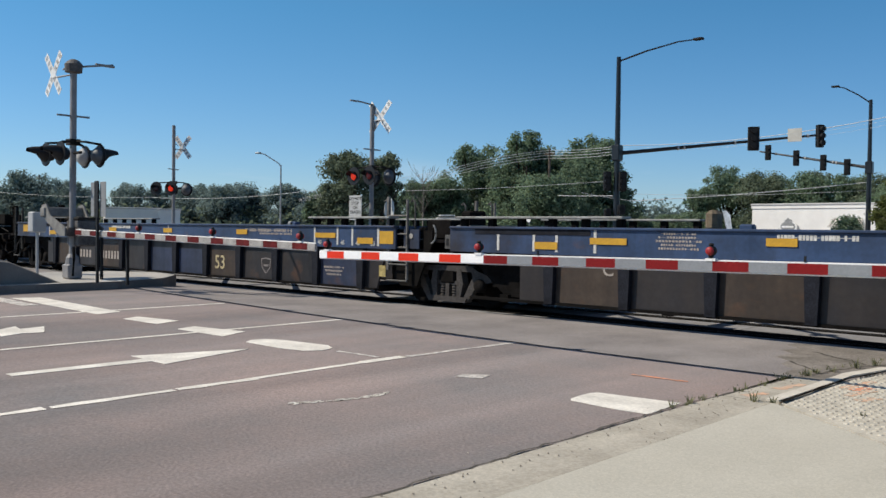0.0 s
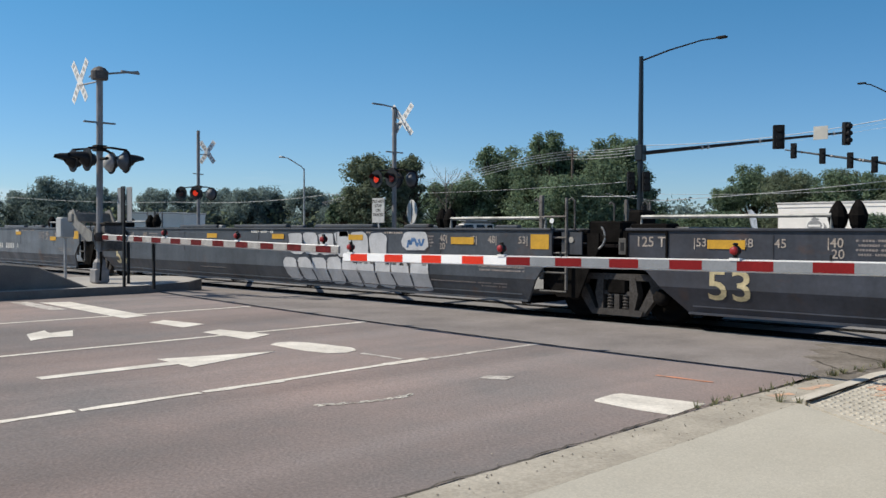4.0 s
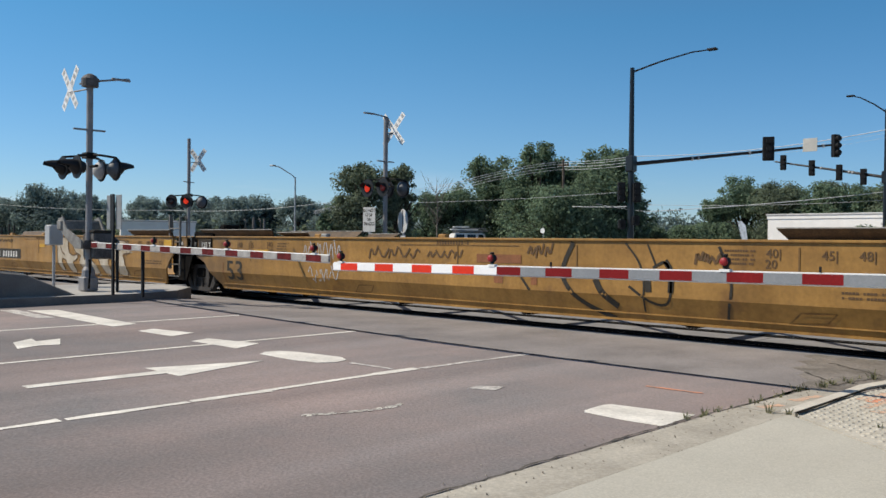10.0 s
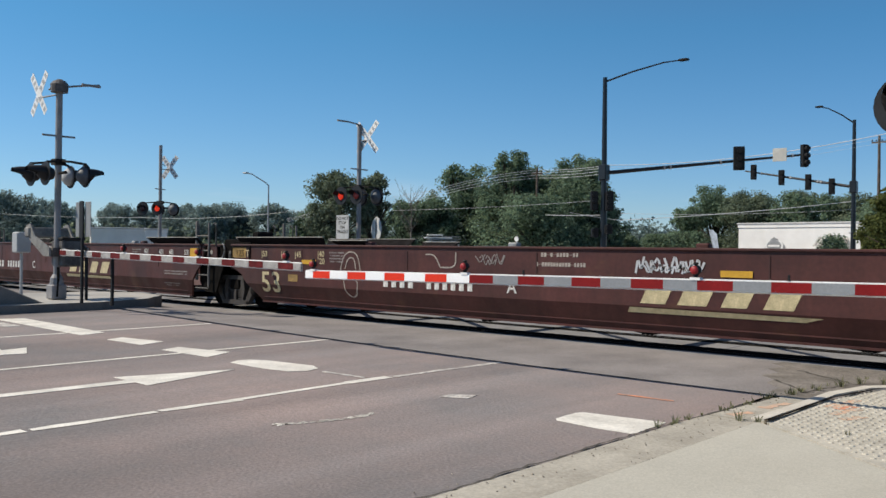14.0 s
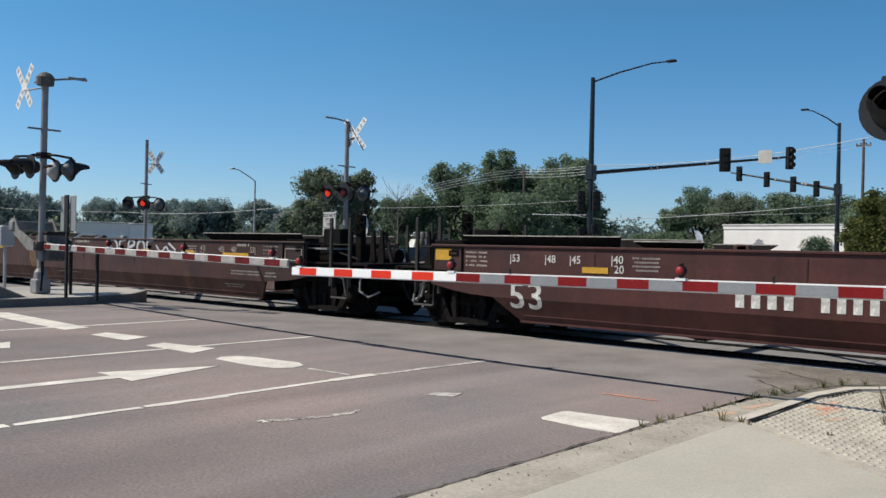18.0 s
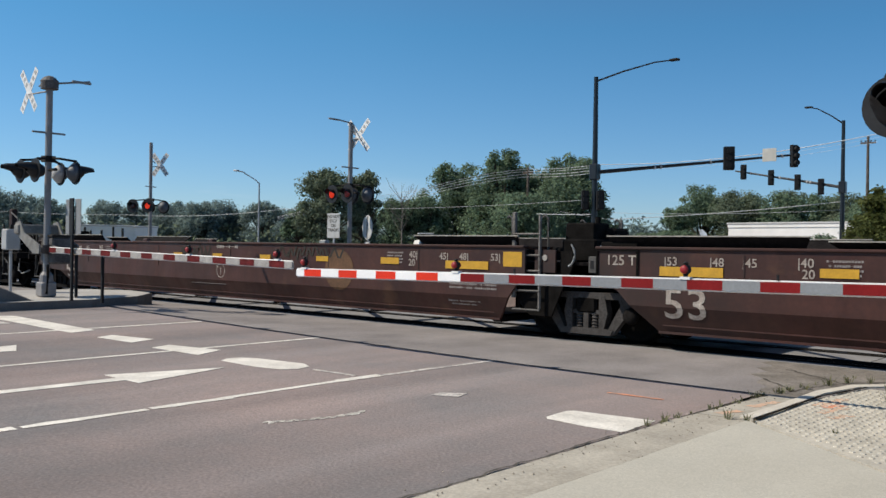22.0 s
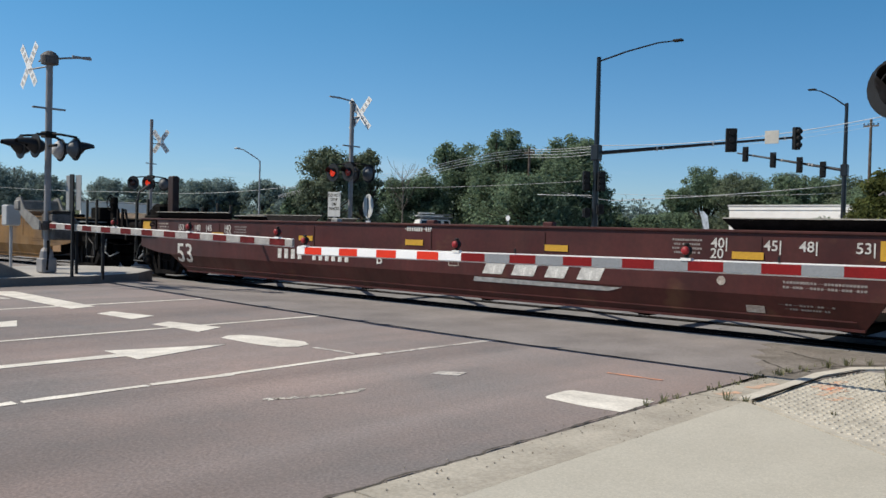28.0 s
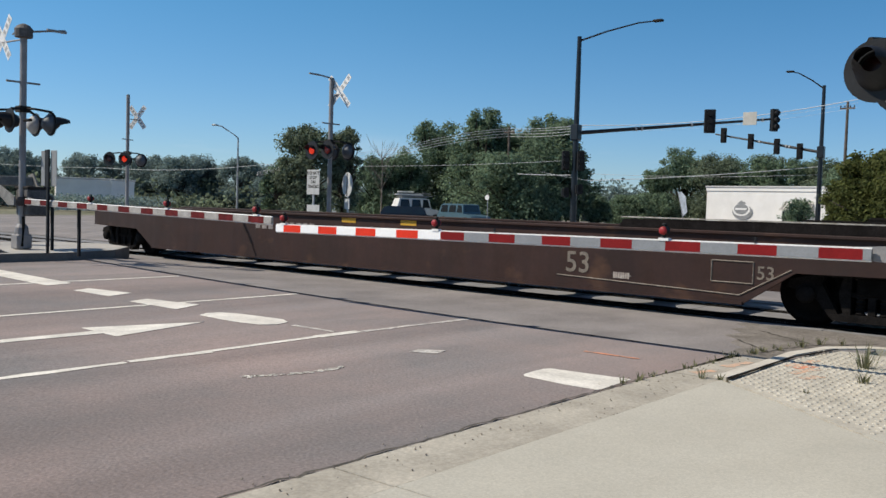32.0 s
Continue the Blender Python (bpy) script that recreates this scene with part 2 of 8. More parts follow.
STEEL_GREY = mat("side_frame_steel", (0.03, 0.027, 0.025), 0.85, 0.0, var=0.25, scale=5, spec=0.2)
FRAME_STEEL = mat("dusty_side_frame", (0.062, 0.058, 0.056), 0.9, 0.0, var=0.35, scale=6, spec=0.12, col2=(0.050, 0.046, 0.044))
# dark copy of FRAME_STEEL: coupled trucks' shade put into colour; bearing caps share it
SHADED_STEEL = mat("shaded_black_casting", (0.014, 0.0125, 0.012), 0.92, 0.0, var=0.35, scale=6, spec=0.08, col2=(0.006, 0.0055, 0.0055))
WHEELM = mat("wheel_steel", (0.008, 0.007, 0.0065), 0.92, 0.0, var=0.3, spec=0.08)
DECK = mat("deck_grating", (0.014, 0.012, 0.012), 0.92, 0.0, var=0.25, scale=5, spec=0.1)
DUSTY = mat("dusty_tan_steel", (0.17, 0.13, 0.085), 0.75, 0.1, var=0.2, scale=5)
ZINC = mat("grating_zinc", (0.30, 0.31, 0.31), 0.6, 0.4, var=0.2, scale=5)
YELLOW_DECAL = mat("yellow_reflector", (0.56, 0.31, 0.02), 0.6, var=0.1, scale=6)
WHITE_DECAL = mat("white_stencil", (0.62, 0.61, 0.58), 0.7, var=0.2, scale=8)
CREAM_DECAL = mat("cream_stencil", (0.52, 0.44, 0.26), 0.7, var=0.15, scale=8)
BROWN_DECAL = mat("brown_stencil", (0.12, 0.065, 0.026), 0.75, var=0.2, scale=8)
BLACK_DECAL = mat("black_stencil", (0.026, 0.022, 0.016), 0.8, var=0.2, scale=8)
CREAM_SPRAY = mat("cream_spray_paint", (0.46, 0.41, 0.33), 0.7, var=0.08, scale=2.2, col2=(0.33, 0.26, 0.17))
WORN_STENCIL = mat("worn_stencil", (0.38, 0.34, 0.30), 0.75, var=0.25, scale=8, col2=(0.22, 0.18, 0.16))
FADED_STENCIL = mat("faded_stencil", (0.26, 0.23, 0.22), 0.75, var=0.25, scale=8)
SPRAY_WHITE = mat("white_spray_paint", (0.46, 0.47, 0.49), 0.7, var=0.10, scale=3, col2=(0.36, 0.37, 0.39))
GLASS = mat("dark_glass", (0.02, 0.025, 0.03), 0.06, var=0.05, bump=0)
TYRE = mat("tyre", (0.02, 0.02, 0.02), 0.9, var=0.1)
LINE = mat("cable", (0.62, 0.63, 0.64), 0.6, var=0.05)


def wear_along(m, dark, light, sx, sy, amount):
    """Streaks and tyre bands that run along the road, plus aggregate flecks."""
    nt = m.node_tree
    n, l = nt.nodes, nt.links
    bs = n["Principled BSDF"]
    src = bs.inputs["Base Color"].links[0].from_socket
    tc = n.new("ShaderNodeTexCoord")
    mp = n.new("ShaderNodeMapping")
    mp.inputs["Scale"].default_value = (sx, sy, 1)
    l.new(tc.outputs["Object"], mp.inputs["Vector"])
    a = n.new("ShaderNodeTexNoise")
    a.inputs["Scale"].default_value, a.inputs["Detail"].default_value = 1.0, 5
    l.new(mp.outputs["Vector"], a.inputs["Vector"])
    r1 = n.new("ShaderNodeMapRange")
    r1.inputs["From Min"].default_value, r1.inputs["From Max"].default_value = 0.35, 0.65
    r1.inputs["To Min"].default_value, r1.inputs["To Max"].default_value = dark, light
    l.new(a.outputs["Fac"], r1.inputs["Value"])
    g = n.new("ShaderNodeTexVoronoi")
    g.inputs["Scale"].default_value = 70
    l.new(tc.outputs["Object"], g.inputs["Vector"])
    r2 = n.new("ShaderNodeMapRange")
    r2.inputs["To Min"].default_value, r2.inputs["To Max"].default_value = 1 - amount, 1 + amount
    l.new(g.outputs["Color"], r2.inputs["Value"])
    out = src
    for q in (r1, r2):
        mu = n.new("ShaderNodeMix")
        mu.data_type, mu.blend_type = "RGBA", "MULTIPLY"
        mu.inputs[0].default_value = 1.0
        l.new(out, mu.inputs[6])
        l.new(q.outputs["Result"], mu.inputs[7])
        out = mu.outputs[2]
    l.new(out, bs.inputs["Base Color"])


def let_through(m, amount):
    """Leaves pass some of the light that falls on their backs."""
    n, l = m.node_tree.nodes, m.node_tree.links
    bs = n["Principled BSDF"]
    tr = n.new("ShaderNodeBsdfTranslucent")
    l.new(bs.inputs["Base Color"].links[0].from_socket, tr.inputs["Color"])
    mx = n.new("ShaderNodeMixShader")
    mx.inputs[0].default_value = amount
    l.new(bs.outputs[0], mx.inputs[1])
    l.new(tr.outputs[0], mx.inputs[2])
    l.new(mx.outputs[0], n["Material Output"].inputs["Surface"])


for leaf_mat in (LEAF, LEAF2, LEAF3, LEAF4, GRASSM):
    let_through(leaf_mat, 0.55)
def scaled_along_y(m, y0, y1, lo, hi):
    """Scales the base colour along Y, from lo at y0 to hi at y1."""
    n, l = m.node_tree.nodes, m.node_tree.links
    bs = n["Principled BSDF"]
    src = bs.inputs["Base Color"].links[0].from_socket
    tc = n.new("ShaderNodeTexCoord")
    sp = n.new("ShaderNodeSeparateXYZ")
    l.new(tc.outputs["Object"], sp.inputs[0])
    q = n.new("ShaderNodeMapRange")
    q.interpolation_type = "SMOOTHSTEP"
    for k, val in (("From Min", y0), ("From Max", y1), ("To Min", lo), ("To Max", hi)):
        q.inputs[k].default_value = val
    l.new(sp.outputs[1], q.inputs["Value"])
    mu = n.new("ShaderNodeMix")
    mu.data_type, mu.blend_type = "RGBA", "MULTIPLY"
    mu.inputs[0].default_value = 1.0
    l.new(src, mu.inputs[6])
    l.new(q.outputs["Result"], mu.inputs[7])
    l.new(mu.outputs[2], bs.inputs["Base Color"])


scaled_along_y(ASPHALT, 1.0, 7.5, 0.80, 1.04)
wear_along(ASPHALT, 0.80, 1.14, 0.9, 0.06, 0.13)
wear_along(ASPHALT_OLD, 0.84, 1.10, 1.1, 0.6, 0.18)
wear_along(CONCRETE, 0.92, 1.05, 0.9, 0.7, 0.10)
wear_along(GUTTER, 0.90, 1.06, 2.0, 0.5, 0.10)


# ---------------------------------------------------------------- mesh tools
class Shape:
    """A list of faces that becomes one mesh."""

    def __init__(self):
        self.v, self.f = [], []

    def add(self, verts, faces):
        k = len(self.v)
        self.v += [tuple(p) for p in verts]
        self.f += [tuple(i + k for i in q) for q in faces]
        return self

    def box(self, c, s, m=None):
        x, y, z = (a / 2 for a in s)
        p = [Vector((sx * x, sy * y, sz * z)) for sx in (-1, 1) for sy in (-1, 1) for sz in (-1, 1)]
        if m is not None:
            p = [m @ q for q in p]
        return self.add([q + Vector(c) for q in p], [(0, 1, 3, 2), (4, 6, 7, 5), (0, 4, 5, 1), (2, 3, 7, 6), (0, 2, 6, 4), (1, 5, 7, 3)])

    def bbox(self, c, s, b=0.02):
        """A box with chamfered upright and level edges."""
        x, y, z = (a / 2 for a in s)
        prof = [(-x + b, -y), (x - b, -y), (x, -y + b), (x, y - b), (x - b, y), (-x + b, y), (-x, y - b), (-x, -y + b)]
        def ring(k, h):
            return [(c[0] + px * (1 - k / max(x, 1e-6)), c[1] + py * (1 - k / max(y, 1e-6)), c[2] + h) for px, py in prof]
        v = ring(b, -z) + ring(0, -z + b) + ring(0, z - b) + ring(b, z)
        f = [tuple(range(7, -1, -1)), tuple(range(24, 32))]
        for r in range(3):
            for i in range(8):
                j = (i + 1) % 8
                f.append((r * 8 + i, r * 8 + j, r * 8 + 8 + j, r * 8 + 8 + i))
        return self.add(v, f)

    def tube(self, pts, r, n=8, r2=None):
        pts = [Vector(p) for p in pts]
        rs = r if isinstance(r, (list, tuple)) else [r + (0 if r2 is None else (r2 - r) * i / (len(pts) - 1)) for i in range(len(pts))]
        v, f = [], []
        for i, p in enumerate(pts):
            d = (pts[min(i + 1, len(pts) - 1)] - pts[max(i - 1, 0)]).normalized()
            a = d.orthogonal().normalized() if abs(d.z) < 0.999 else Vector((1, 0, 0))
            if abs(d.z) < 0.999:
                a = d.cross(Vector((0, 0, 1))).normalized()
            b = d.cross(a)
            v += [p + (a * math.cos(2 * math.pi * k / n) + b * math.sin(2 * math.pi * k / n)) * rs[i] for k in range(n)]
        for i in range(len(pts) - 1):
            for k in range(n):
                f.append((i * n + k, i * n + (k + 1) % n, i * n + n + (k + 1) % n, i * n + n + k))
        f += [tuple(range(n - 1, -1, -1)), tuple(range((len(pts) - 1) * n, len(pts) * n))]
        return self.add(v, f)

    def prism(self, poly, axis, a, b):
        """A flat outline pushed along an axis from a to b."""
        def at(p, w):
            return {"x": (w, p[0], p[1]), "y": (p[0], w, p[1]), "z": (p[0], p[1], w)}[axis]
        n = len(poly)
        v = [at(p, a) for p in poly] + [at(p, b) for p in poly]
        f = [tuple(range(n - 1, -1, -1)), tuple(range(n, 2 * n))] + [(i, (i + 1) % n, n + (i + 1) % n, n + i) for i in range(n)]
        return self.add(v, f)

    def lathe(self, prof, c=(0, 0, 0), axis="z", n=20):
        """Turn (radius, height) round an axis."""
        v, f = [], []
        for r, h in prof:
            for k in range(n):
                a = 2 * math.pi * k / n
                q = {"z": (r * math.cos(a), r * math.sin(a), h), "y": (r * math.cos(a), h, r * math.sin(a)), "x": (h, r * math.cos(a), r * math.sin(a))}[axis]
                v.append((q[0] + c[0], q[1] + c[1], q[2] + c[2]))
        for i in range(len(prof) - 1):
            for k in range(n):
                f.append((i * n + k, i * n + (k + 1) % n, i * n + n + (k + 1) % n, i * n + n + k))
        f += [tuple(range(n)), tuple(range((len(prof) - 1) * n, len(prof) * n))]
        return self.add(v, f)

    def mesh(self, name, material, smooth=False):
        me = bpy.data.meshes.new(name)
        me.from_pydata(self.v, [], self.f)
        bm = bmesh.new()
        bm.from_mesh(me)
        bmesh.ops.recalc_face_normals(bm, faces=bm.faces)
        bm.to_mesh(me)
        bm.free()
        me.materials.append(material)
        if smooth:
            for p in me.polygons:
                p.use_smooth = True
        me.update()
        return me


MESHES = {}


def part(name, shape, material, parent=None, label="", m=None, smooth=False):
    """Links a shape (or a shared mesh) as one mesh object under a thing or part."""
    me = shape if isinstance(shape, bpy.types.Mesh) else shape.mesh(name, material, smooth)
    ob = new(name, me)
    if parent is not None:
        ob.parent = parent
    if m is not None:
        ob.matrix_basis = m
    if label:
        ob["label"] = label
    return ob


def empty(name, m=None):
    ob = new(name)
    ob.empty_display_size = 0.3
    if m is not None:
        ob.matrix_basis = m
    return ob


def lettering(text, height, material, depth=0.004, name="lettering"):
    """Built-in font as a mesh, centred, facing -Y, upright in Z."""
    key = (text, height, material.name)
    if key in MESHES:
        return MESHES[key]
    cu = bpy.data.curves.new("text", "FONT")
    cu.body, cu.size, cu.align_x, cu.align_y, cu.extrude = text, height / 0.72, "CENTER", "CENTER", depth / 2
    cu.resolution_u = 3
    cu.offset = 0.012 * height
    tmp = bpy.data.objects.new("text", cu)
    scene.collection.objects.link(tmp)
    bpy.context.view_layer.update()
    me = bpy.data.meshes.new_from_object(tmp.evaluated_get(bpy.context.evaluated_depsgraph_get()))
    bpy.data.objects.remove(tmp)
    me.transform(Matrix.Rotation(radians(90), 4, "X"))
    me.materials.clear()
    me.materials.append(material)
    MESHES[key] = me
    return me


def bars(width, height, n, material, rnd, fill=0.5, lean=0.0):
    """A row of small upright bars hung on one thin line."""
    small = height < .12
    n = int(n * 1.6) if small else n
    cell = width / n
    rows = (-height / 2, -height * .05, height * .05, height / 2)
    v, f = [], []
    for i in range(n):
        w = cell * (fill * rnd.uniform(.9, 1.35) if small else fill)
        a = -width / 2 + cell * (i + .5) - w / 2
        k = len(v)
        v += [(px + 2 * lean * z / height, 0.0, z) for z in rows for px in (a, a + w)]
        gap = small and rnd.random() < .14
        f += [(k + 2 * q, k + 2 * q + 1, k + 2 * q + 3, k + 2 * q + 2) for q in ((1,) if gap else (0, 1, 2))]
        if i:
            f.append((k - 5, k + 2, k + 4, k - 3))
    return Shape().add(v, f)


# ---------------------------------------------------------------- ground heights
TRACK_Y = 14.4
ZT = 0.0


def ground_z(x, y):
    """Height of the paving: a crowned road that flattens where it meets the track."""
    c = 0.0 if x > -4 else (0.00078 * (x + 4) ** 2 if x > -20 else 0.2)
    if y > 16:
        b = 1 - min(1, max(0, (y - 16) / 3))
    else:
        b = min(1, max(0, (y - 10.2) / 2.6))
    b = b * b * (3 - 2 * b)
    return c * (1 - b) + ZT * b


def sheet(xs, ys, lift, zf=ground_z):
    s = Shape()
    nx = len(xs)
    v = [(x, y, zf(x, y) + lift) for y in ys for x in xs]
    f = [(j * nx + i, j * nx + i + 1, j * nx + nx + i + 1, j * nx + nx + i) for j in range(len(ys) - 1) for i in range(nx - 1)]
    return s.add(v, f)


def slab_poly(poly, lift, thick=0.003):
    """A thin painted or cut patch that follows the paving."""
    s = Shape()
    n = len(poly)
    v = [(x, y, ground_z(x, y) + lift) for x, y in poly] + [(x, y, ground_z(x, y) + lift - thick) for x, y in poly]
    f = [tuple(range(n))] + [(i, (i + 1) % n, n + (i + 1) % n, n + i) for i in range(n)]
    return s.add(v, f)


def strip(p, q, w, lift, rag=0.0, rnd=None, seg=0.35):
    """A painted or tarred line that follows the paving."""
    p, q = Vector(p), Vector(q)
    d = (q - p)
    n = max(1, int(d.length / seg))
    side = Vector((-d.y, d.x)).normalized() * w / 2
    s = Shape()
    v = []
    for i in range(n + 1):
        c = p + d * i / n
        if rnd:
            c = c + side.normalized() * rnd.uniform(-rag, rag)
        k = 1 + (rnd.uniform(-0.35, 0.35) if rnd else 0)
        for e in (c - side * k, c + side * k):
            v.append((e.x, e.y, ground_z(e.x, e.y) + lift))
    f = [(2 * i, 2 * i + 1, 2 * i + 3, 2 * i + 2) for i in range(n)]
    return s.add(v, f)


rnd = random.Random(7)

# ---------------------------------------------------------------- ground and paving
def lin(a, b, n):
    return [a + (b - a) * i / n for i in range(n + 1)]


ground = tagged(part("ground", sheet([-2500, -600, -200, -100, -60, 0, 60, 200, 600, 2500], [-2500, -600, -100, 0, 40, 100, 200, 600, 2500], -0.06, lambda x, y: 0.0), DIRT),
                "dry grass and bare soil reaching the horizon", "ground", kind="structure")
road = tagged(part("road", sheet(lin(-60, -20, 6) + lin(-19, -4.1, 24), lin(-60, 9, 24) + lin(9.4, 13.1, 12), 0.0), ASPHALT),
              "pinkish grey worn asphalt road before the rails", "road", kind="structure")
road_far = tagged(part("road", sheet(lin(-60, -20, 6) + lin(-19, -4.1, 14), lin(16.3, 19.3, 6) + lin(20, 120, 12), 0.0), ASPHALT_OLD),
                  "grey asphalt road beyond the rails", "road", kind="structure")
cross_road = tagged(part("road", sheet(lin(-200, 90, 4), [50, 53, 66, 68], 0.012, lambda x, y: 0.2 if x < -20 else 0.2), ASPHALT_OLD),
                    "grey asphalt cross street beyond the rails", "road", kind="structure")
apron = part("crossing_apron", sheet(lin(-38, -20, 4) + lin(-19, -3.0, 22), lin(10.02, 13.12, 9), 0.006), ASPHALT_OLD, road, "lighter asphalt apron before the rails")
for a, b in (((-34, 10.05), (-20, 10.03)), ((-20, 10.03), (-3.9, 10.0))):
    part("asphalt_seam", strip(a, b, 0.022, 0.010, 0.014, rnd, .16), TAR, road)
part("gutter_joint", strip((-4.35, -6), (-4.1, 3.0), 0.018, 0.012, 0.012, rnd, .14), JOINT_DIRT, road)
part("gutter_joint", strip((-4.1, 3.0), (-4.12, 7.7), 0.026, 0.012, 0.024, rnd, .10), JOINT_DIRT, road)
part("gutter_joint", strip((-4.12, 7.7), (-3.97, 10.0), 0.028, 0.012, 0.020, rnd, .12), JOINT_DIRT, road)
# painted marks
def mark(poly, material=PAINT, label=""):
    return part("road_marking", slab_poly(poly, 0.006), material, road, label)


mark([(-4.98, 7.09), (-5.03, 7.16), (-5.05, 7.34), (-5.06, 7.54), (-5.02, 7.62), (-4.6, 7.68), (-4.18, 7.74), (-4.14, 7.06), (-4.5, 7.04)], label="white stop line block")
mark([(-6.62, 7.24), (-6.66, 7.45), (-6.40, 7.62), (-6.34, 7.38)], PAINT_WORN, "worn white stop line remnant")
mark([(-10.36, 7.12), (-10.48, 7.3), (-10.44, 7.5), (-10.2, 7.64), (-9.4, 7.78), (-9.16, 7.66), (-9.08, 7.42), (-9.2, 7.22), (-9.6, 7.12)], label="broad rounded white stop line block")
mark([(-8.9, 7.5), (-8.92, 7.57), (-8.2, 7.62), (-8.18, 7.56)], PAINT_WORN)
mark([(-18.4, 6.55), (-18.35, 6.85), (-16.6, 6.9), (-16.6, 6.62)], PAINT_WORN)
mark([(-12.16, 7.13), (-12.3, 7.5), (-11.3, 7.76), (-11.04, 7.2)])
mark([(-13.83, 7.12), (-13.98, 7.46), (-13.08, 7.7), (-12.88, 7.2)])
mark([(-18.1, 6.98), (-17.9, 7.5), (-14.8, 7.58), (-14.66, 7.08)])
mark([(-9.9, 3.8), (-9.72, 3.8), (-9.68, 5.36), (-9.4, 5.36), (-9.79, 6.8), (-10.2, 5.36), (-9.9, 5.36)], label="white straight-ahead lane arrow")
mark([(-13.55, 5.05), (-13.85, 5.42), (-13.5, 5.36), (-13.6, 5.75), (-12.95, 5.48), (-13.02, 5.2), (-12.85, 4.85)], label="worn white turn arrow")
part("lane_line", strip((-7.97, 5.5), (-8.02, 7.2), 0.10, 0.005), PAINT, road)
y = -3.0
while y < 5.5:
    n = rnd.uniform(0.6, 1.2)
    part("lane_line", strip((-7.95 + rnd.uniform(-.01, .01), y), (-7.95, min(5.6, y + n)), 0.115, 0.005, 0.008, rnd, .2), PAINT, road)
    y += n + rnd.uniform(0.03, 0.06)
part("lane_line", strip((-8.02, 7.15), (-8.02, 7.85), 0.16, 0.006), PAINT, road)
part("lane_line", strip((-8.0, 7.9), (-7.93, 9.98), 0.09, 0.005, 0.01, rnd), PAINT_WORN, road)
part("lane_line", strip((-11.64, -6), (-11.66, 9.96), 0.10, 0.005), PAINT, road)
part("lane_line", strip((-15.13, -6), (-15.1, 9.9), 0.10, 0.005), PAINT, road)
chips = Shape()
for i in range(90):
    a = rnd.random()
    px, py = -6.68 + .14 * math.sin(a * 2.6) + .16 * a + rnd.gauss(0, .018), 5.08 + 1.02 * a
    c = [(px + rnd.uniform(.008, .024) * math.cos(k * 1.257), py + rnd.uniform(.02, .05) * math.sin(k * 1.257)) for k in range(5)]
    chips.add([(cx, cy, ground_z(cx, cy) + .005) for cx, cy in c], [(0, 1, 2, 3, 4)])
tagged(part("worn_paint_flakes", chips, PAINT, road), kind="stuff")
part("survey_mark", strip((-5.36, 8.85), (-4.69, 8.88), 0.05, 0.006, 0.01, rnd, 0.1), ORANGE_PAINT, road, "orange spray survey mark")

# gutter pans with joints, kerb ramp, pavement slabs
for k, (a, b) in enumerate(((-9.0, -3.4), (-3.38, 0.2), (0.22, 3.76), (3.78, 8.36))):
    s = Shape()
    s.prism([(-4.08, a), (-4.08, b), (-3.565, b), (-3.565, a)], "z", -0.10, 0.010)
    tagged(part("gutter", s, GUTTER), "stained concrete gutter pan at the road edge", "gutter", kind="structure")
s = Shape().prism([(-4.05, 8.38), (-3.97, 10.0), (-3.62, 10.0), (-3.60, 8.38)], "z", -0.10, 0.012)
tagged(part("gutter", s, GUTTER), "stained concrete gutter pan ending at the tar seam", "gutter", kind="structure")
s = Shape().prism([(-3.965, 10.02), (-4.18, 10.22), (-4.22, 10.6), (-4.48, 10.9), (-4.52, 11.25), (-4.80, 11.5), (-4.72, 11.9), (-4.98, 12.2), (-4.88, 12.55), (-5.15, 12.8), (-5.1, 13.08), (-2.5, 13.1), (-2.4, 12.25), (-3.1, 11.95), (-3.52, 11.42), (-3.67, 10.6), (-3.645, 10.02)], "z", -0.10, 0.011)
part("broken_asphalt", s, ASPHALT_DIRT, road, "dark broken asphalt with weeds by the rails")
rc = random.Random(31)
for a, b in (((-3.9, 10.5), (-4.5, 11.2)), ((-3.6, 11.5), (-4.6, 12.3)), ((-3.95, 10.1), (-3.7, 11.4)), ((-3.7, 11.4), (-3.1, 12.3))):
    part("crack", strip(a, b, 0.035, 0.014, 0.03, rc, .12), JOINT_DIRT, road)
pave = Shape()
pave.prism([(-3.555, 3.78), (-3.555, 8.36), (-2.9, 7.84), (-1.95, 7.08), (-0.5, 5.9), (-0.5, 3.78)], "z", -0.10, 0.014)
pavement = tagged(part("pavement", pave, CONCRETE), "pale smooth concrete ramp slab", "pavement", kind="structure")
part("slab", Shape().prism([(-3.555, 0.2), (-3.555, 3.765), (0.6, 3.765), (0.6, 0.2)], "z", -0.1, 0.014), CONCRETE, pavement)
part("slab", Shape().prism([(-3.555, -4), (-3.555, 0.185), (0.6, 0.185), (0.6, -4)], "z", -0.1, 0.014), CONCRETE, pavement)
part("slab", Shape().prism([(-0.485, 3.78), (-0.485, 5.9), (-1.94, 7.1), (-1.6, 7.6), (3, 7.6), (3, 3.78)], "z", -0.1, 0.014), CONCRETE, pavement)
part("slab", Shape().prism([(0.615, -4), (0.615, 3.765), (5, 3.765), (5, -4)], "z", -0.1, 0.014), CONCRETE, pavement)
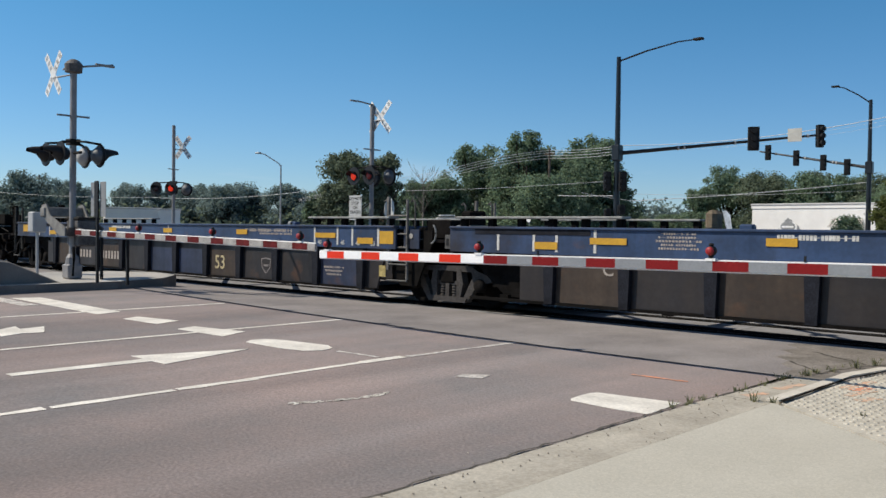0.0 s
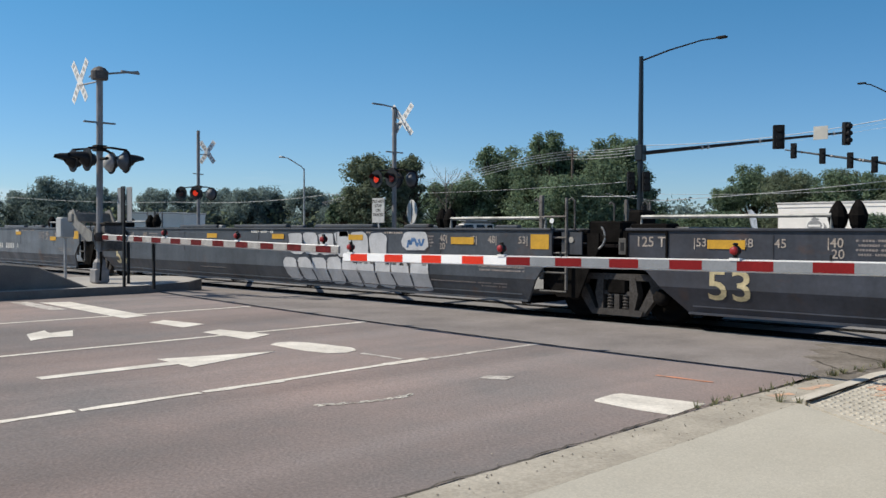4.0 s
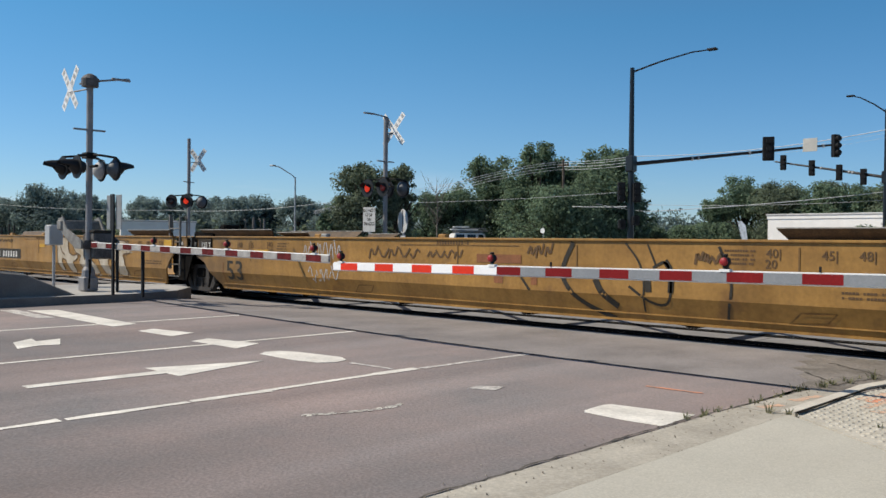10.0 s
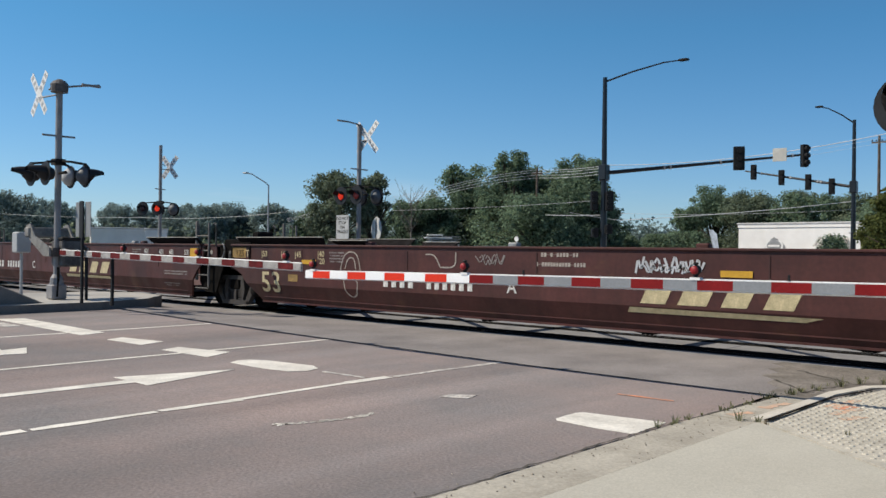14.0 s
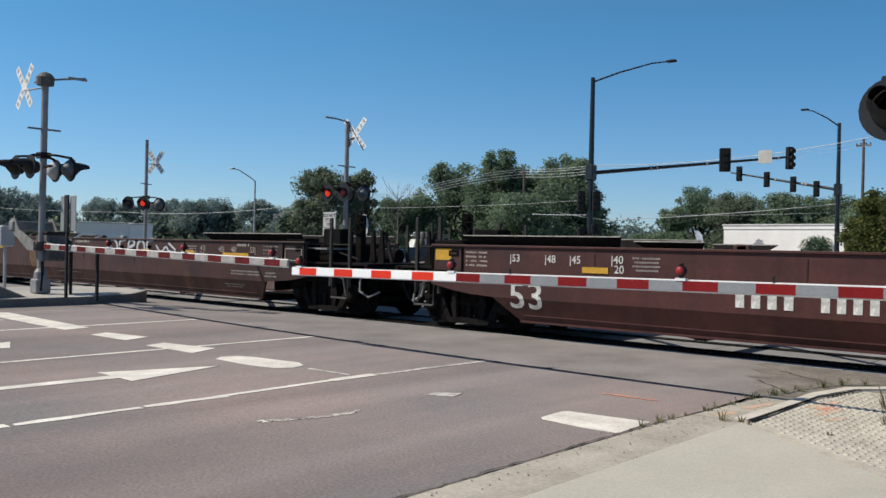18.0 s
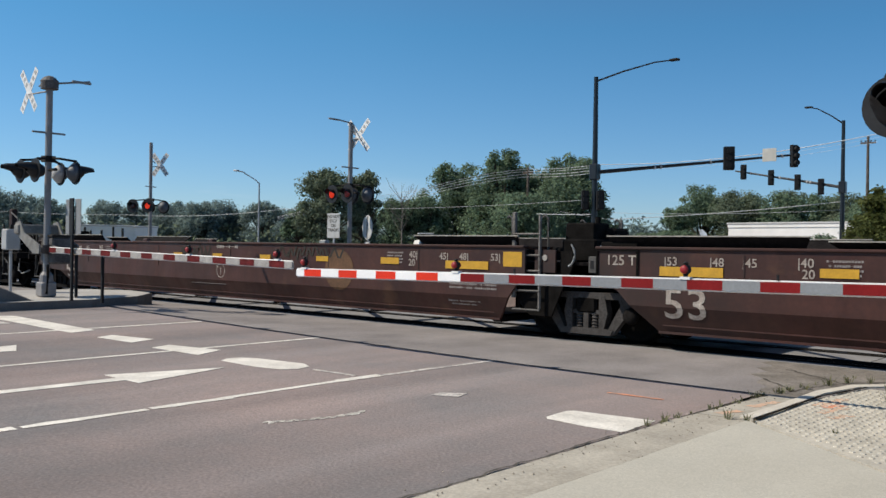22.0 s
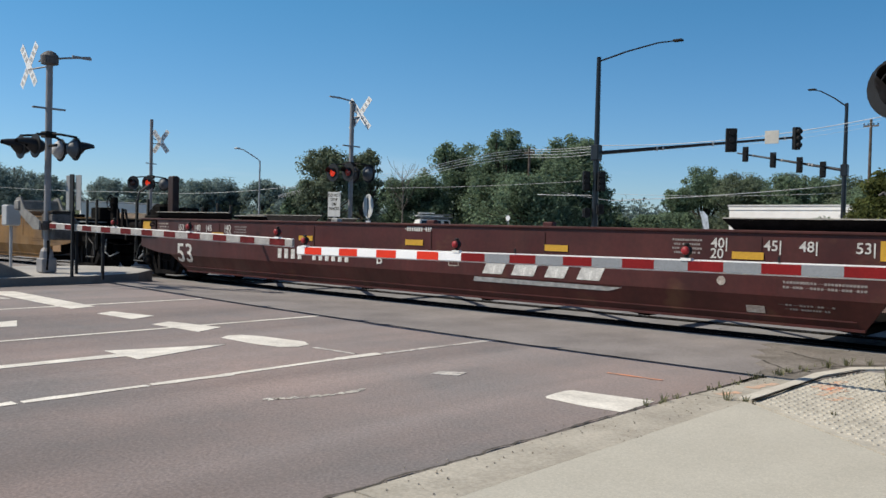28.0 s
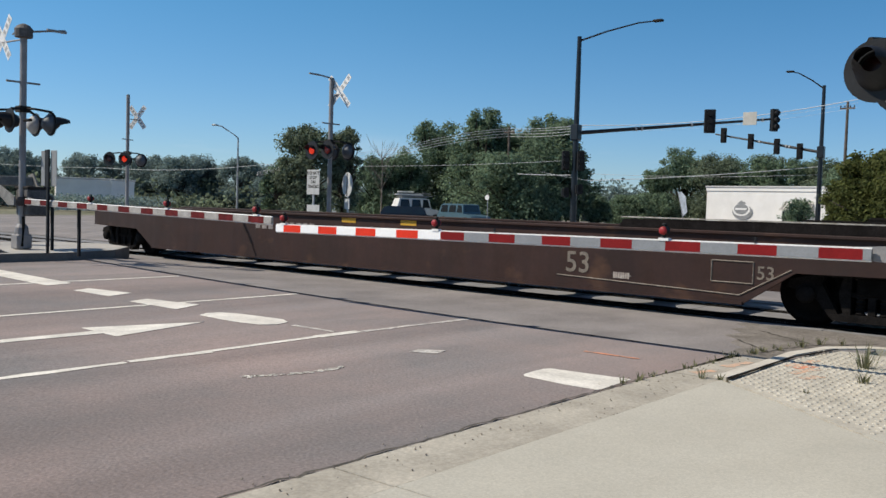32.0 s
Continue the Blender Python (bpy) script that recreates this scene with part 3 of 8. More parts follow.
# tactile field with rows of domes
dome_slab = part("tactile_slab", Shape().prism([(-3.50, 8.42), (-2.88, 7.88), (-1.93, 7.12), (-1.2, 8.0), (-1.0, 11.3), (-3.3, 11.3), (-3.50, 10.0)], "z", -0.1, 0.012), DOME_MAT, pavement, "concrete slab with rows of tactile domes")
s = Shape()
for i in range(30):
    for j in range(34):
        px, py = -3.42 + 0.085 * i + 0.01 * (j % 2), 7.2 + 0.118 * j
        if px - -3.50 < 0.05 or py < 8.42 - (px + 3.5) * 0.80 + 0.06 or py > 11.2 or px > -1.1 or (px > -1.93 and py < 7.12 + (px + 1.93) * 1.3):
            continue
        s.lathe([(0.026, 0.012), (0.022, 0.019), (0.010, 0.022)], (px, py, 0), n=6)
tagged(part("tactile_domes", s, DOME_MAT, pavement), kind="stuff")
# kerb strip along the ramp
kerb = Shape().prism([(-3.66, 8.45), (-3.64, 9.6), (-3.66, 10.6), (-3.50, 11.4), (-3.1, 11.9), (-2.3, 12.2), (-2.3, 12.05), (-3.0, 11.75), (-3.38, 11.3), (-3.53, 10.5), (-3.52, 9.6), (-3.53, 8.45)], "z", -0.1, 0.028)
tagged(part("kerb", kerb, KERB_PALE), "low pale concrete kerb round the ramp", "kerb", kind="structure")
part("kerb_joint", strip((-3.49, 8.4), (-3.495, 10.2), 0.045, 0.03, 0.008, rnd), TAR, pavement)
part("kerb_joint", strip((-3.495, 10.2), (-3.3, 11.3), 0.045, 0.03, 0.008, rnd), TAR, pavement)
for px, py, w, m_ in ((-3.30, 10.0, .7, ORANGE_FAINT), (-3.12, 9.5, .5, ORANGE_FAINT), (-3.78, 9.35, .5, ORANGE_FAINT), (-3.85, 8.65, .3, ORANGE_FAINT), (-3.2, 9.75, .28, ORANGE_PAINT), (-2.95, 9.2, .3, ORANGE_FAINT)):
    part("survey_mark", strip((px - .05, py - w / 2), (px + .05, py + w / 2), 0.11, 0.0145, 0.02, rnd, 0.07), m_, pavement, "faint orange spray survey mark")


def weed(x, y, h, n, seed):
    r = random.Random(seed)
    s = Shape()
    for _ in range(n):
        a, l, t = r.uniform(0, 6.28), h * r.uniform(0.4, 1.0), r.uniform(0.2, 0.9)
        w = 0.003 + 0.004 * r.random()
        d = Vector((math.cos(a), math.sin(a), 0))
        e = Vector((-d.y, d.x, 0)) * w
        o = d * r.uniform(0, h * 0.35) + Vector((x, y, 0.0))
        p1 = o + d * l * t * 0.35 + Vector((0, 0, l * 0.6))
        p2 = o + d * l * t * 0.9 + Vector((0, 0, l))
        s.add([o - e, o + e, p1 + e, p1 - e, p2], [(0, 1, 2, 3), (3, 2, 4)])
    return tagged(part("weed", s, GRASSM), "sparse dry green weed in a paving joint", "weed", "weeds in the joints")


for k, (x, y, h, n) in enumerate(((-3.72, 8.3, .12, 30), (-3.55, 8.35, .10, 26), (-4.1, 7.75, .09, 24), (-4.02, 8.7, .07, 20), (-3.98, 9.2, .06, 18), (-4.0, 9.7, .09, 26), (-3.9, 10.2, .12, 34), (-3.8, 10.7, .12, 34), (-3.7, 11.2, .16, 40), (-3.4, 11.8, .15, 36), (-2.5, 9.3, .16, 60), (-2.1, 8.75, .12, 30), (-2.75, 8.35, .08, 18), (-3.9, 10.45, .10, 30), (-2.72, 10.19, .36, 70), (-2.0, 11.0, .45, 120), (-1.4, 10.4, .5, 120), (-1.7, 10.7, .5, 110), (-2.3, 11.4, .4, 90), (-4.08, 8.0, .06, 18), (-3.6, 11.6, .14, 34))):
    weed(x, y, h * .95, max(8, int(n * .5)), k)

for k in range(26):
    a = k / 25
    weed(-4.12 + .45 * a ** 2.2 + rnd.uniform(-.05, .05), 7.5 + 4.6 * a + rnd.uniform(-.1, .1), rnd.uniform(.03, .10), rnd.randint(4, 10), 100 + k)
grit = Shape()
for i in range(240):
    a = rnd.random() ** .8
    py = 1.2 + 10.2 * a
    px = (-4.05 + rnd.gauss(0, .12)) if rnd.random() < .65 else rnd.uniform(-4.0, -3.55)
    q = rnd.uniform(.004, .011)
    px += .4 * max(0, (py - 9.5) / 3) ** 1.5
    pz = (0.006 if px < -4.08 else .012) + q * .4
    grit.add([(px - q, py, pz), (px, py - q * .8, pz), (px + q * .9, py, pz), (px, py + q, pz), (px, py, pz + q * .9), (px, py, pz - q * .5)], [(0, 1, 4), (1, 2, 4), (2, 3, 4), (3, 0, 4), (1, 0, 5), (2, 1, 5), (3, 2, 5), (0, 3, 5)])
tagged(part("grit", grit, mat("loose_grit", (.30, .265, .22), .95, var=.2, isl=.4)), "loose grit and small stones in the gutter", "gravel", kind="stuff")

# ---------------------------------------------------------------- track
track = empty("railway_track", pose(0, TRACK_Y, 0))
tagged(track, "single railway track with steel rails and concrete crossing panels", "track", kind="structure")
for side in (-0.755, 0.755):
    part("rail", Shape().prism([(side - .07, -.17), (side + .07, -.17), (side + .015, -.12), (side + .015, -.045), (side + .036, -.03), (side + .036, 0.0), (side - .036, 0.0), (side - .036, -.03), (side - .015, -.045), (side - .015, -.12)], "x", -430, 430), RAIL, track)
    part("rail_head", Shape().box((0, side, 0.001), (860, 0.06, 0.003)), RAIL_TOP, track)
bed = Shape().prism([(-2.6, -.35), (2.6, -.35), (1.7, -.05), (-1.7, -.05)], "x", -430, -38.2).prism([(-2.6, -.35), (2.6, -.35), (1.7, -.05), (-1.7, -.05)], "x", -2.4, 430)
tagged(part("ballast_bed", bed, BALLAST, track), kind="stuff")
s = Shape()
for i in range(700):
    x = -428 + i * 0.56
    if x > -38.5:
        break
    s.box((x, 0, -.05), (0.22, 2.6, 0.06))
for i in range(600):
    s.box((-2.2 + i * 0.56, 0, -.05), (0.22, 2.6, 0.06))
tagged(part("wooden_ties", s, WOOD_TIE, track), kind="stuff")
pm = Shape().prism([(-1.21, -.67), (1.21, -.67), (1.21, .67), (-1.21, .67)], "z", -0.15, -0.004).mesh("panel", PANEL)
fm = Shape().prism([(-1.21, -.48), (1.21, -.48), (1.21, .48), (-1.21, .48)], "z", -0.15, -0.002).mesh("panel", PANEL)
nm = Shape().prism([(-1.21, -.24), (1.21, -.24), (1.21, .24), (-1.21, .24)], "z", -0.15, -0.002).mesh("panel", PANEL)
for i in range(15):
    x = -37 + i * 2.44
    part("panel", pm, None, track, m=pose(x, 0, 0))
    part("panel", nm, None, track, m=pose(x, -1.04, 0))
    part("panel", fm, None, track, m=pose(x, 1.33, 0))
# near seals are widened into black strips that deepen the train's shade
for yy, ww in ((-.88, .18), (-.50, .42), (.64, .13), (.84, .09)):
    part("seal_and_shade", Shape().box((-19, yy, .003), (37, ww, .012)), RUBBER, track, "black rubber rail seal, near ones widened to deepen the train's shade")
for yy, ww, zz in ((-1.33, .09, -.07), (1.86, .09, -.06), (0, 3.8, -.2)):
    part("flangeway_filler", Shape().box((-19, yy, zz), (37, ww, .06)), RUBBER, track)

# ---------------------------------------------------------------- train
S = 20.4            # distance between the trucks of one unit
HALF = 1.5           # half width of a unit
SPEED = 12.05


HINGE_GREY = mat("grey_hinge_plate", (0.27, 0.275, 0.27), 0.65, 0.2, var=0.25, scale=4, col2=(0.15, 0.15, 0.145))
# pale colour holds the sunlit top edge of the guides; round plates share it
GUIDE_LIP = mat("pale_lip_steel", (0.42, 0.40, 0.36), 0.6, 0.2, var=0.2, scale=6, col2=(0.22, 0.20, 0.18))
POST_STEEL = mat("olive_black_post", (0.035, 0.034, 0.030), 0.75, 0.0, var=0.25, scale=5, spec=0.25)
LADDER_STEEL = mat("weathered_ladder_steel", (0.16, 0.15, 0.14), 0.7, 0.1, var=0.3, scale=6, col2=(0.06, 0.055, 0.05))
STEP_STEEL = mat("worn_grey_step_steel", (0.085, 0.082, 0.078), 0.7, 0.1, var=0.25, scale=6)
RIB_AND_SHADE = mat("dark_rib_and_shade", (0.018, 0.020, 0.028), 0.85, var=0.25, scale=4, spec=0.15)


def truck_meshes():
    wheel = Shape().lathe([(0.06, -.02), (.16, -.03), (.17, .03), (.33, .045), (.36, -.02), (.455, -.02), (.46, .06), (.5, .085), (.505, .10), (.4, .10), (.36, .085), (.2, .07), (.1, .10), (.06, .10)], axis="y", n=24).mesh("wheel", WHEELM, True)
    axle = Shape().tube([(0, -1.02, 0), (0, 1.02, 0)], 0.08, 10).mesh("axle", STEEL_DARK)
    f = Shape()
    # cast side frame: top chord, spring window, a three-cornered opening on either side of it
    f.prism([(-1.17, .08), (-1.12, .20), (-.84, .27), (-.66, .37), (.66, .37), (.84, .27), (1.12, .20), (1.17, .08), (1.0, .05), (.80, .13), (.64, .26), (-.64, .26), (-.80, .13), (-1.0, .05)], "y", -.08, .08)
    f.prism([(-.50, -.36), (.50, -.36), (.55, -.27), (.36, -.25), (-.36, -.25), (-.55, -.27)], "y", -.10, .10)
    for q in (-1, 1):
        f.prism([(q * .40, -.34), (q * .54, -.34), (q * .92, .16), (q * .80, .27), (q * .70, .20)], "y", -.07, .07)
        f.prism([(q * .27, -.30), (q * .36, -.30), (q * .44, .02), (q * .38, .32), (q * .27, .32)], "y", -.09, .09)
        f.prism([(q * .62, .32), (q * .78, .30), (q * .76, .08), (q * .66, .20)], "y", -.065, .065)
    f.box((0, 0, .03), (.56, .12, .07)).box((0, -.02, -.12), (.10, .10, .26))
    frame_mesh = f.mesh("side_frame", FRAME_STEEL)
    black_frame = f.mesh("side_frame", SHADED_STEEL)
    sp = Shape()
    sp.lathe([(.075 if h % 2 else .05, -.26 + h * .0275) for h in range(11)], n=10)
    spring, black_spring = sp.mesh("spring", FRAME_STEEL), sp.mesh("spring", SHADED_STEEL)
    cap = Shape().lathe([(.06, -.10), (.12, -.08), (.14, -.04), (.14, .06)], axis="y", n=14).mesh("bearing_cap", SHADED_STEEL, True)
    # bulk boxes added in place of rigging, to block light between the wheels
    bol = Shape().bbox((0, 0, .15), (.42, 2.2, .3), .04).box((0, 0, .36), (.7, .7, .14)).box((-.55, 0, -.05), (.08, 1.7, .16)).box((.55, 0, -.05), (.08, 1.7, .16)).bbox((0, 0, .02), (1.3, 1.5, .5), .05).box((-1.0, 0, .18), (.5, 1.3, .2)).box((1.0, 0, .18), (.5, 1.3, .2)).mesh("truck", STEEL_DARK)
    return wheel, axle, (frame_mesh, black_frame), (spring, black_spring), cap, bol


T_WHEEL, T_AXLE, T_FRAME, T_SPRING, T_CAP, T_BOL = truck_meshes()


def add_truck(unit, x, in_shade):
    t = part("truck", T_BOL, None, unit, "dark cast steel two-axle truck", pose(x, 0, .5))
    for a in (-.89, .89):
        part("axle", T_AXLE, None, t, m=pose(a, 0, 0))
        part("wheel", T_WHEEL, None, t, m=pose(a, -.81, 0))
        part("wheel", T_WHEEL, None, t, m=pose(a, .81, 0, 0, 0, 180))
    for sy in (-1, 1):
        part("side_frame", T_FRAME[in_shade], None, t, m=pose(0, sy * 1.01, 0))
        for a in (-.16, .16):
            part("spring", T_SPRING[in_shade], None, t, m=pose(a, sy * 1.01, 0))
        for a in (-.89, .89):
            part("bearing_cap", T_CAP, None, t, m=pose(a, sy * 1.08, 0, 0, 0, 0 if sy < 0 else 180))
    return t


FOLD, LEAN = 0.72, 0.50          # the side plate stands upright down to FOLD and leans inward below it


def side_outline(front_joint, rear_joint):
    """Upper and lower plate outlines of the side in (x, z); rear truck at 0, front truck at S."""
    if rear_joint:
        xr, rear = .05, [(.05, 1.64), (.05, 1.12), (.45, .95), (.68, FOLD)]
    else:
        xr, rear = -.60, [(-.60, 1.64), (-.60, .90), (-.05, .80), (.35, .75), (.90, FOLD)]
    if front_joint:
        xf, front = 18.95, [(18.58, FOLD), (18.78, .98), (18.95, 1.12), (18.95, 1.64)]
    else:
        xf, front = 20.22, [(18.80, FOLD), (19.40, .76), (19.80, .80), (20.22, .88), (20.22, 1.64)]
    xl1, xf1 = (1.12 if rear_joint else 1.42), (18.26 if front_joint else 18.42)
    low = [rear[-1], (xl1, .31), (xf1, .31), front[0]]
    return rear + front, low, xr, xf, xl1, xf1


def lean_y(z):
    return HALF - max(0.0, FOLD - z) * LEAN


def plate(poly, sy, thick=0.05, extra=0.0):
    s = Shape()
    n = len(poly)
    v = [(x, sy * (lean_y(z) + extra), z) for x, z in poly] + [(x, sy * (lean_y(z) - thick), z) for x, z in poly]
    f = [tuple(range(n)), tuple(range(2 * n - 1, n - 1, -1))] + [(i, (i + 1) % n, n + (i + 1) % n, n + i) for i in range(n)]
    return s.add(v, f)


def decal(unit, side, shape, material, x, z, label="", name="marking", lift=.006):
    """A stencil that lies a few millimetres proud of the near side and follows its fold."""
    me = shape if isinstance(shape, bpy.types.Mesh) else shape.mesh(name, material)
    zs = [v.co.z + z for v in me.vertices]
    if min(zs) >= FOLD - .01:
        return part(name, me, material, side, label, pose(x, -(HALF + lift), z))
    if max(zs) <= FOLD + .01:
        return part(name, me, material, side, label, pose(x, -(lean_y(z) + lift), z, math.degrees(math.atan(LEAN))))
    bm = bmesh.new()
    bm.from_mesh(me)
    bmesh.ops.bisect_plane(bm, geom=bm.verts[:] + bm.edges[:] + bm.faces[:], plane_co=(0, 0, FOLD - z), plane_no=(0, 0, 1))
    for v in bm.verts:
        v.co.y += HALF - lean_y(v.co.z + z)
    bent = bpy.data.meshes.new(name)
    bm.to_mesh(bent)
    bm.free()
    for m_ in me.materials:
        bent.materials.append(m_)
    return part(name, bent, material, side, label, pose(x, -(HALF + lift), z))


def rect(w, h):
    return Shape().prism([(-w / 2, -h / 2), (w / 2, -h / 2), (w / 2, h / 2), (-w / 2, h / 2)], "y", -.002, .002)


def handrail(pts, r=0.018):
    return Shape().tube(pts, r, 6)


def well_unit(x0, paint, label, front_joint, rear_joint, ribbed=False, seed=0, panel_paint=None, guide_paint=None, low_rails=False):
    """One unit of a well car; x0 is the place of its rear truck at 0 s."""
    r = random.Random(seed)
    u = empty("well_car_unit", pose(x0, TRACK_Y, 0))
    tagged(u, label, "rail car", "units of the train")
    up, low, xr, xf, xl1, xf1 = side_outline(front_joint, rear_joint)
    sides = []
    for sy in (-1, 1):
        if ribbed:
            upz = [(xr, 1.64), (xr, 1.18), (xf, 1.18), (xf, 1.64)]
            side = part("side", plate(upz, sy), paint, u)
            lowp = [(1.7, 1.18), (1.7, 0.30), (xf1, 0.30), (xf1 + .3, 1.18)]
            s = Shape()
            n = len(lowp)
            v = [(x, sy * 1.38, z) for x, z in lowp] + [(x, sy * 1.33, z) for x, z in lowp]
            s.add(v, [tuple(range(n)), tuple(range(2 * n - 1, n - 1, -1))] + [(i, (i + 1) % n, n + (i + 1) % n, n + i) for i in range(n)])
            part("lower_panel", s, panel_paint or paint, side)
            rib = Shape().prism([(-.12, 1.18), (.12, 1.18), (.085, .30), (-.085, .30)], "y", -.055, .055).mesh("rib", RIB_AND_SHADE)
            for i in range(10):
                bay = Shape().box((3.18 + 1.54 * i, sy * 1.383, .66), (1.30, .012, .66))
                part("bay_plate", bay, (P_RUSTY, P_BLUEGREY, P_RUSTY, P_BLUEGREY, P_BLUE_DULL, P_BLUE_DULL, P_RUSTY, P_BLUEGREY, P_BLUEGREY, P_BLUE_DULL)[i], side)
            for i in range(11):
                part("rib", rib, None, side, m=pose(2.41 + 1.54 * i, sy * 1.43, 0))
            part("sill", Shape().box(((xl1 + xf1) / 2 - .3, sy * 1.38, .30), (xf1 - xl1 + .6, .12, .05)), STEEL_DARK, side)
        else:
            side = part("side", plate(up, sy), paint, u)
            part("lower_panel", plate(low, sy), paint, side)
            part("sill", Shape().box(((xl1 + xf1) / 2, sy * (lean_y(.31) - .03), .30), (xf1 - xl1, .10, .04)), paint, side)
            part("lower_flange", Shape().box(((xl1 + xf1) / 2, sy * (lean_y(.42) + .004), .42), (xf1 - xl1 - .2, .018, .022)), paint, side)
        sides.append(side)
        part("top_chord", Shape().bbox(((xr + xf) / 2, sy * (HALF - .04), 1.65), (xf - xr, .16, .045), .01), paint, side)
        # weld seams
        sm = Shape().box((0, 0, 0), (.025, .012, .52)).mesh("seam", paint)
        if not ribbed:
            for i in range(5):
                part("weld_seam", sm, None, side, m=pose(xl1 + (i + .5) * (xf1 - xl1) / 5 + r.uniform(-.5, .5), sy * (HALF + .004), 1.30))
        # flared container guides along the top at both ends
        spans = ((max(xr, 0) + .2, 3.55), (3.8, 5.0), (16.25, xf - .15))
        if ribbed:
            # long grey hinge plates on short posts, in place of the flared guides
            spans = ()
            for a, b in ((max(xr, 0) + .15, 3.95), (16.1, xf - .15)):
                hp = part("hinge_plate", Shape().bbox(((a + b) / 2, sy * (HALF - .10), 1.84), (b - a, .30, .045), .012), HINGE_GREY, side, "long grey plate on short posts")
                for k in range(6):
                    part("plate_post", Shape().box((a + .12 + (b - a - .24) * k / 5, sy * (HALF - .12), 1.745), (.12, .12, .15)), STEEL_DARK, hp)
        elif low_rails:
            spans = ((5.6, 7.6), (8.45, 10.8), (11.95, 14.05), (15.1, 15.8))
        for a, b in spans:
            if low_rails:
                part("top_plate", Shape().bbox(((a + b) / 2, sy * (HALF - .06), 1.715), (b - a, .16, .08), .02), paint, side)
                continue
            g = Shape()
            y0, y1 = sy * (HALF - .16), sy * (HALF + .02)
            gz = 1.83 if b - a > 2.2 else 1.76
            g.add([(a + .12, y0, 1.66), (b - .12, y0, 1.66), (b, y1, gz), (a, y1, gz), (a + .12, y0 - sy * .03, 1.66), (b - .12, y0 - sy * .03, 1.66), (b, y1 - sy * .03, gz + .01), (a, y1 - sy * .03, gz + .01)],
                  [(0, 1, 2, 3), (4, 5, 6, 7), (3, 2, 6, 7), (0, 1, 5, 4), (0, 3, 7, 4), (1, 2, 6, 5)])
            # a guide_paint darker than the car puts the flare's shade into colour
            gd = part("container_guide", g, guide_paint or paint, side)
            part("guide_lip", Shape().box(((a + b) / 2, y1 - sy * .02, gz + .015), (b - a, .05, .018)), GUIDE_LIP, gd)
    # small pins and plates standing on the near chord
    for i in range(3):
        part("container_stop", Shape().bbox((r.uniform(4.5, S - 4.5), -HALF + .12, 1.70), (.22, .14, .09), .02), ZINC if i % 2 else paint, u)
    # well floor: bearers and diagonal braces
    fl = Shape()
    nb = 6
    for i in range(nb):
        x = xl1 + .1 + (xf1 - xl1 - .2) * i / (nb - 1)
        fl.box((x, 0, .31), (.20, 2.5, .14))
    for i in range(nb - 1):
        a, b = xl1 + .1 + (xf1 - xl1 - .2) * i / (nb - 1), xl1 + .1 + (xf1 - xl1 - .2) * (i + 1) / (nb - 1)
        fl.tube([(a, 1.2, .30), (b, -1.2, .30)], .065, 5)
    part("floor_frame", fl, STEEL_DARK, u)
    for px in (xl1 + .6, xf1 - .6):
        part("floor_plate", Shape().box((px, 0, .36), (1.2, 2.34, .04)), STEEL_DARK, u)
    # rear end: bulkhead, deck over the truck
    part("bulkhead", Shape().box((xl1 - .25, 0, 1.05), (.10, 2.2, 1.1)), STEEL_DARK, u)
    part("bulkhead", Shape().box((xf1 + .25, 0, 1.05), (.10, 2.2, 1.1)), STEEL_DARK, u)
    part("end_sill", Shape().bbox((.75, 0, 1.02), (2.1, .9, .34), .03).box((.9, 0, 1.10), (1.9, 2.8, .10)), STEEL_DARK, u)
    part("end_sill", Shape().bbox((S - 1.0, 0, 1.02), (2.5, .9, .34), .03).box((S - 1.6, 0, 1.12), (1.1, 2.7, .12)), STEEL_DARK, u)
    # gussets behind the chamfers
    for sy in (-1, 1):
        part("gusset", Shape().prism([(.2, 1.10), (.80, .62), (1.15, .34), (2.3, .34), (2.3, 1.10)], "y", sy * 1.12, sy * 1.07), STEEL_DARK, u)
    near = sides[0]
    for px, joint in ((xr + .40, rear_joint), (xf - .40, front_joint)):
        if ribbed or (joint and px > 5):
            continue
        fr = part("end_frame", Shape().box((px, -HALF - .012, 1.61), (.78, .03, .03)), STEEL_DARK, near)
        part("frame_bar", Shape().box((px, -HALF - .012, 1.16), (.78, .03, .03)), STEEL_DARK, fr)
        for e in (-.375, .375):
            part("frame_bar", Shape().box((px + e, -HALF - .012, 1.385), (.03, .03, .42)), STEEL_DARK, fr)
        if not joint:
            part("louvre", Shape().box((px + .16, -HALF - .004, 1.50), (.24, .012, .11)), STEEL_DARK, fr)
            part("louvre_slot", Shape().box((px + .16, -HALF - .012, 1.50), (.16, .012, .03)), paint, fr)
        part("corner_plate", Shape().bbox((px, -HALF + .25, 1.70), (.7, .4, .10), .02), STEEL_DARK, fr)
    # yellow reflectors and end labels; the brown car has only faded writing there
    yellow_car = paint in (P_YEL, P_YEL2)
    end_plate = mat("ochre_end_plate", (.40, .21, .055), .6, var=.15, scale=6) if yellow_car else YELLOW_DECAL
    writing = BROWN_DECAL if yellow_car else FADED_STENCIL if paint is P_BRN else WORN_STENCIL
    if not rear_joint and not ribbed:
        if paint is not P_BRN:
            decal(u, near, rect(.40, .22), end_plate, xr + .30, 1.48, "yellow reflective end plate")
        for k in range(4):
            decal(u, near, bars(.52, .035, 8, writing, r, .6), writing, xr + 1.12, 1.53 - .08 * k)
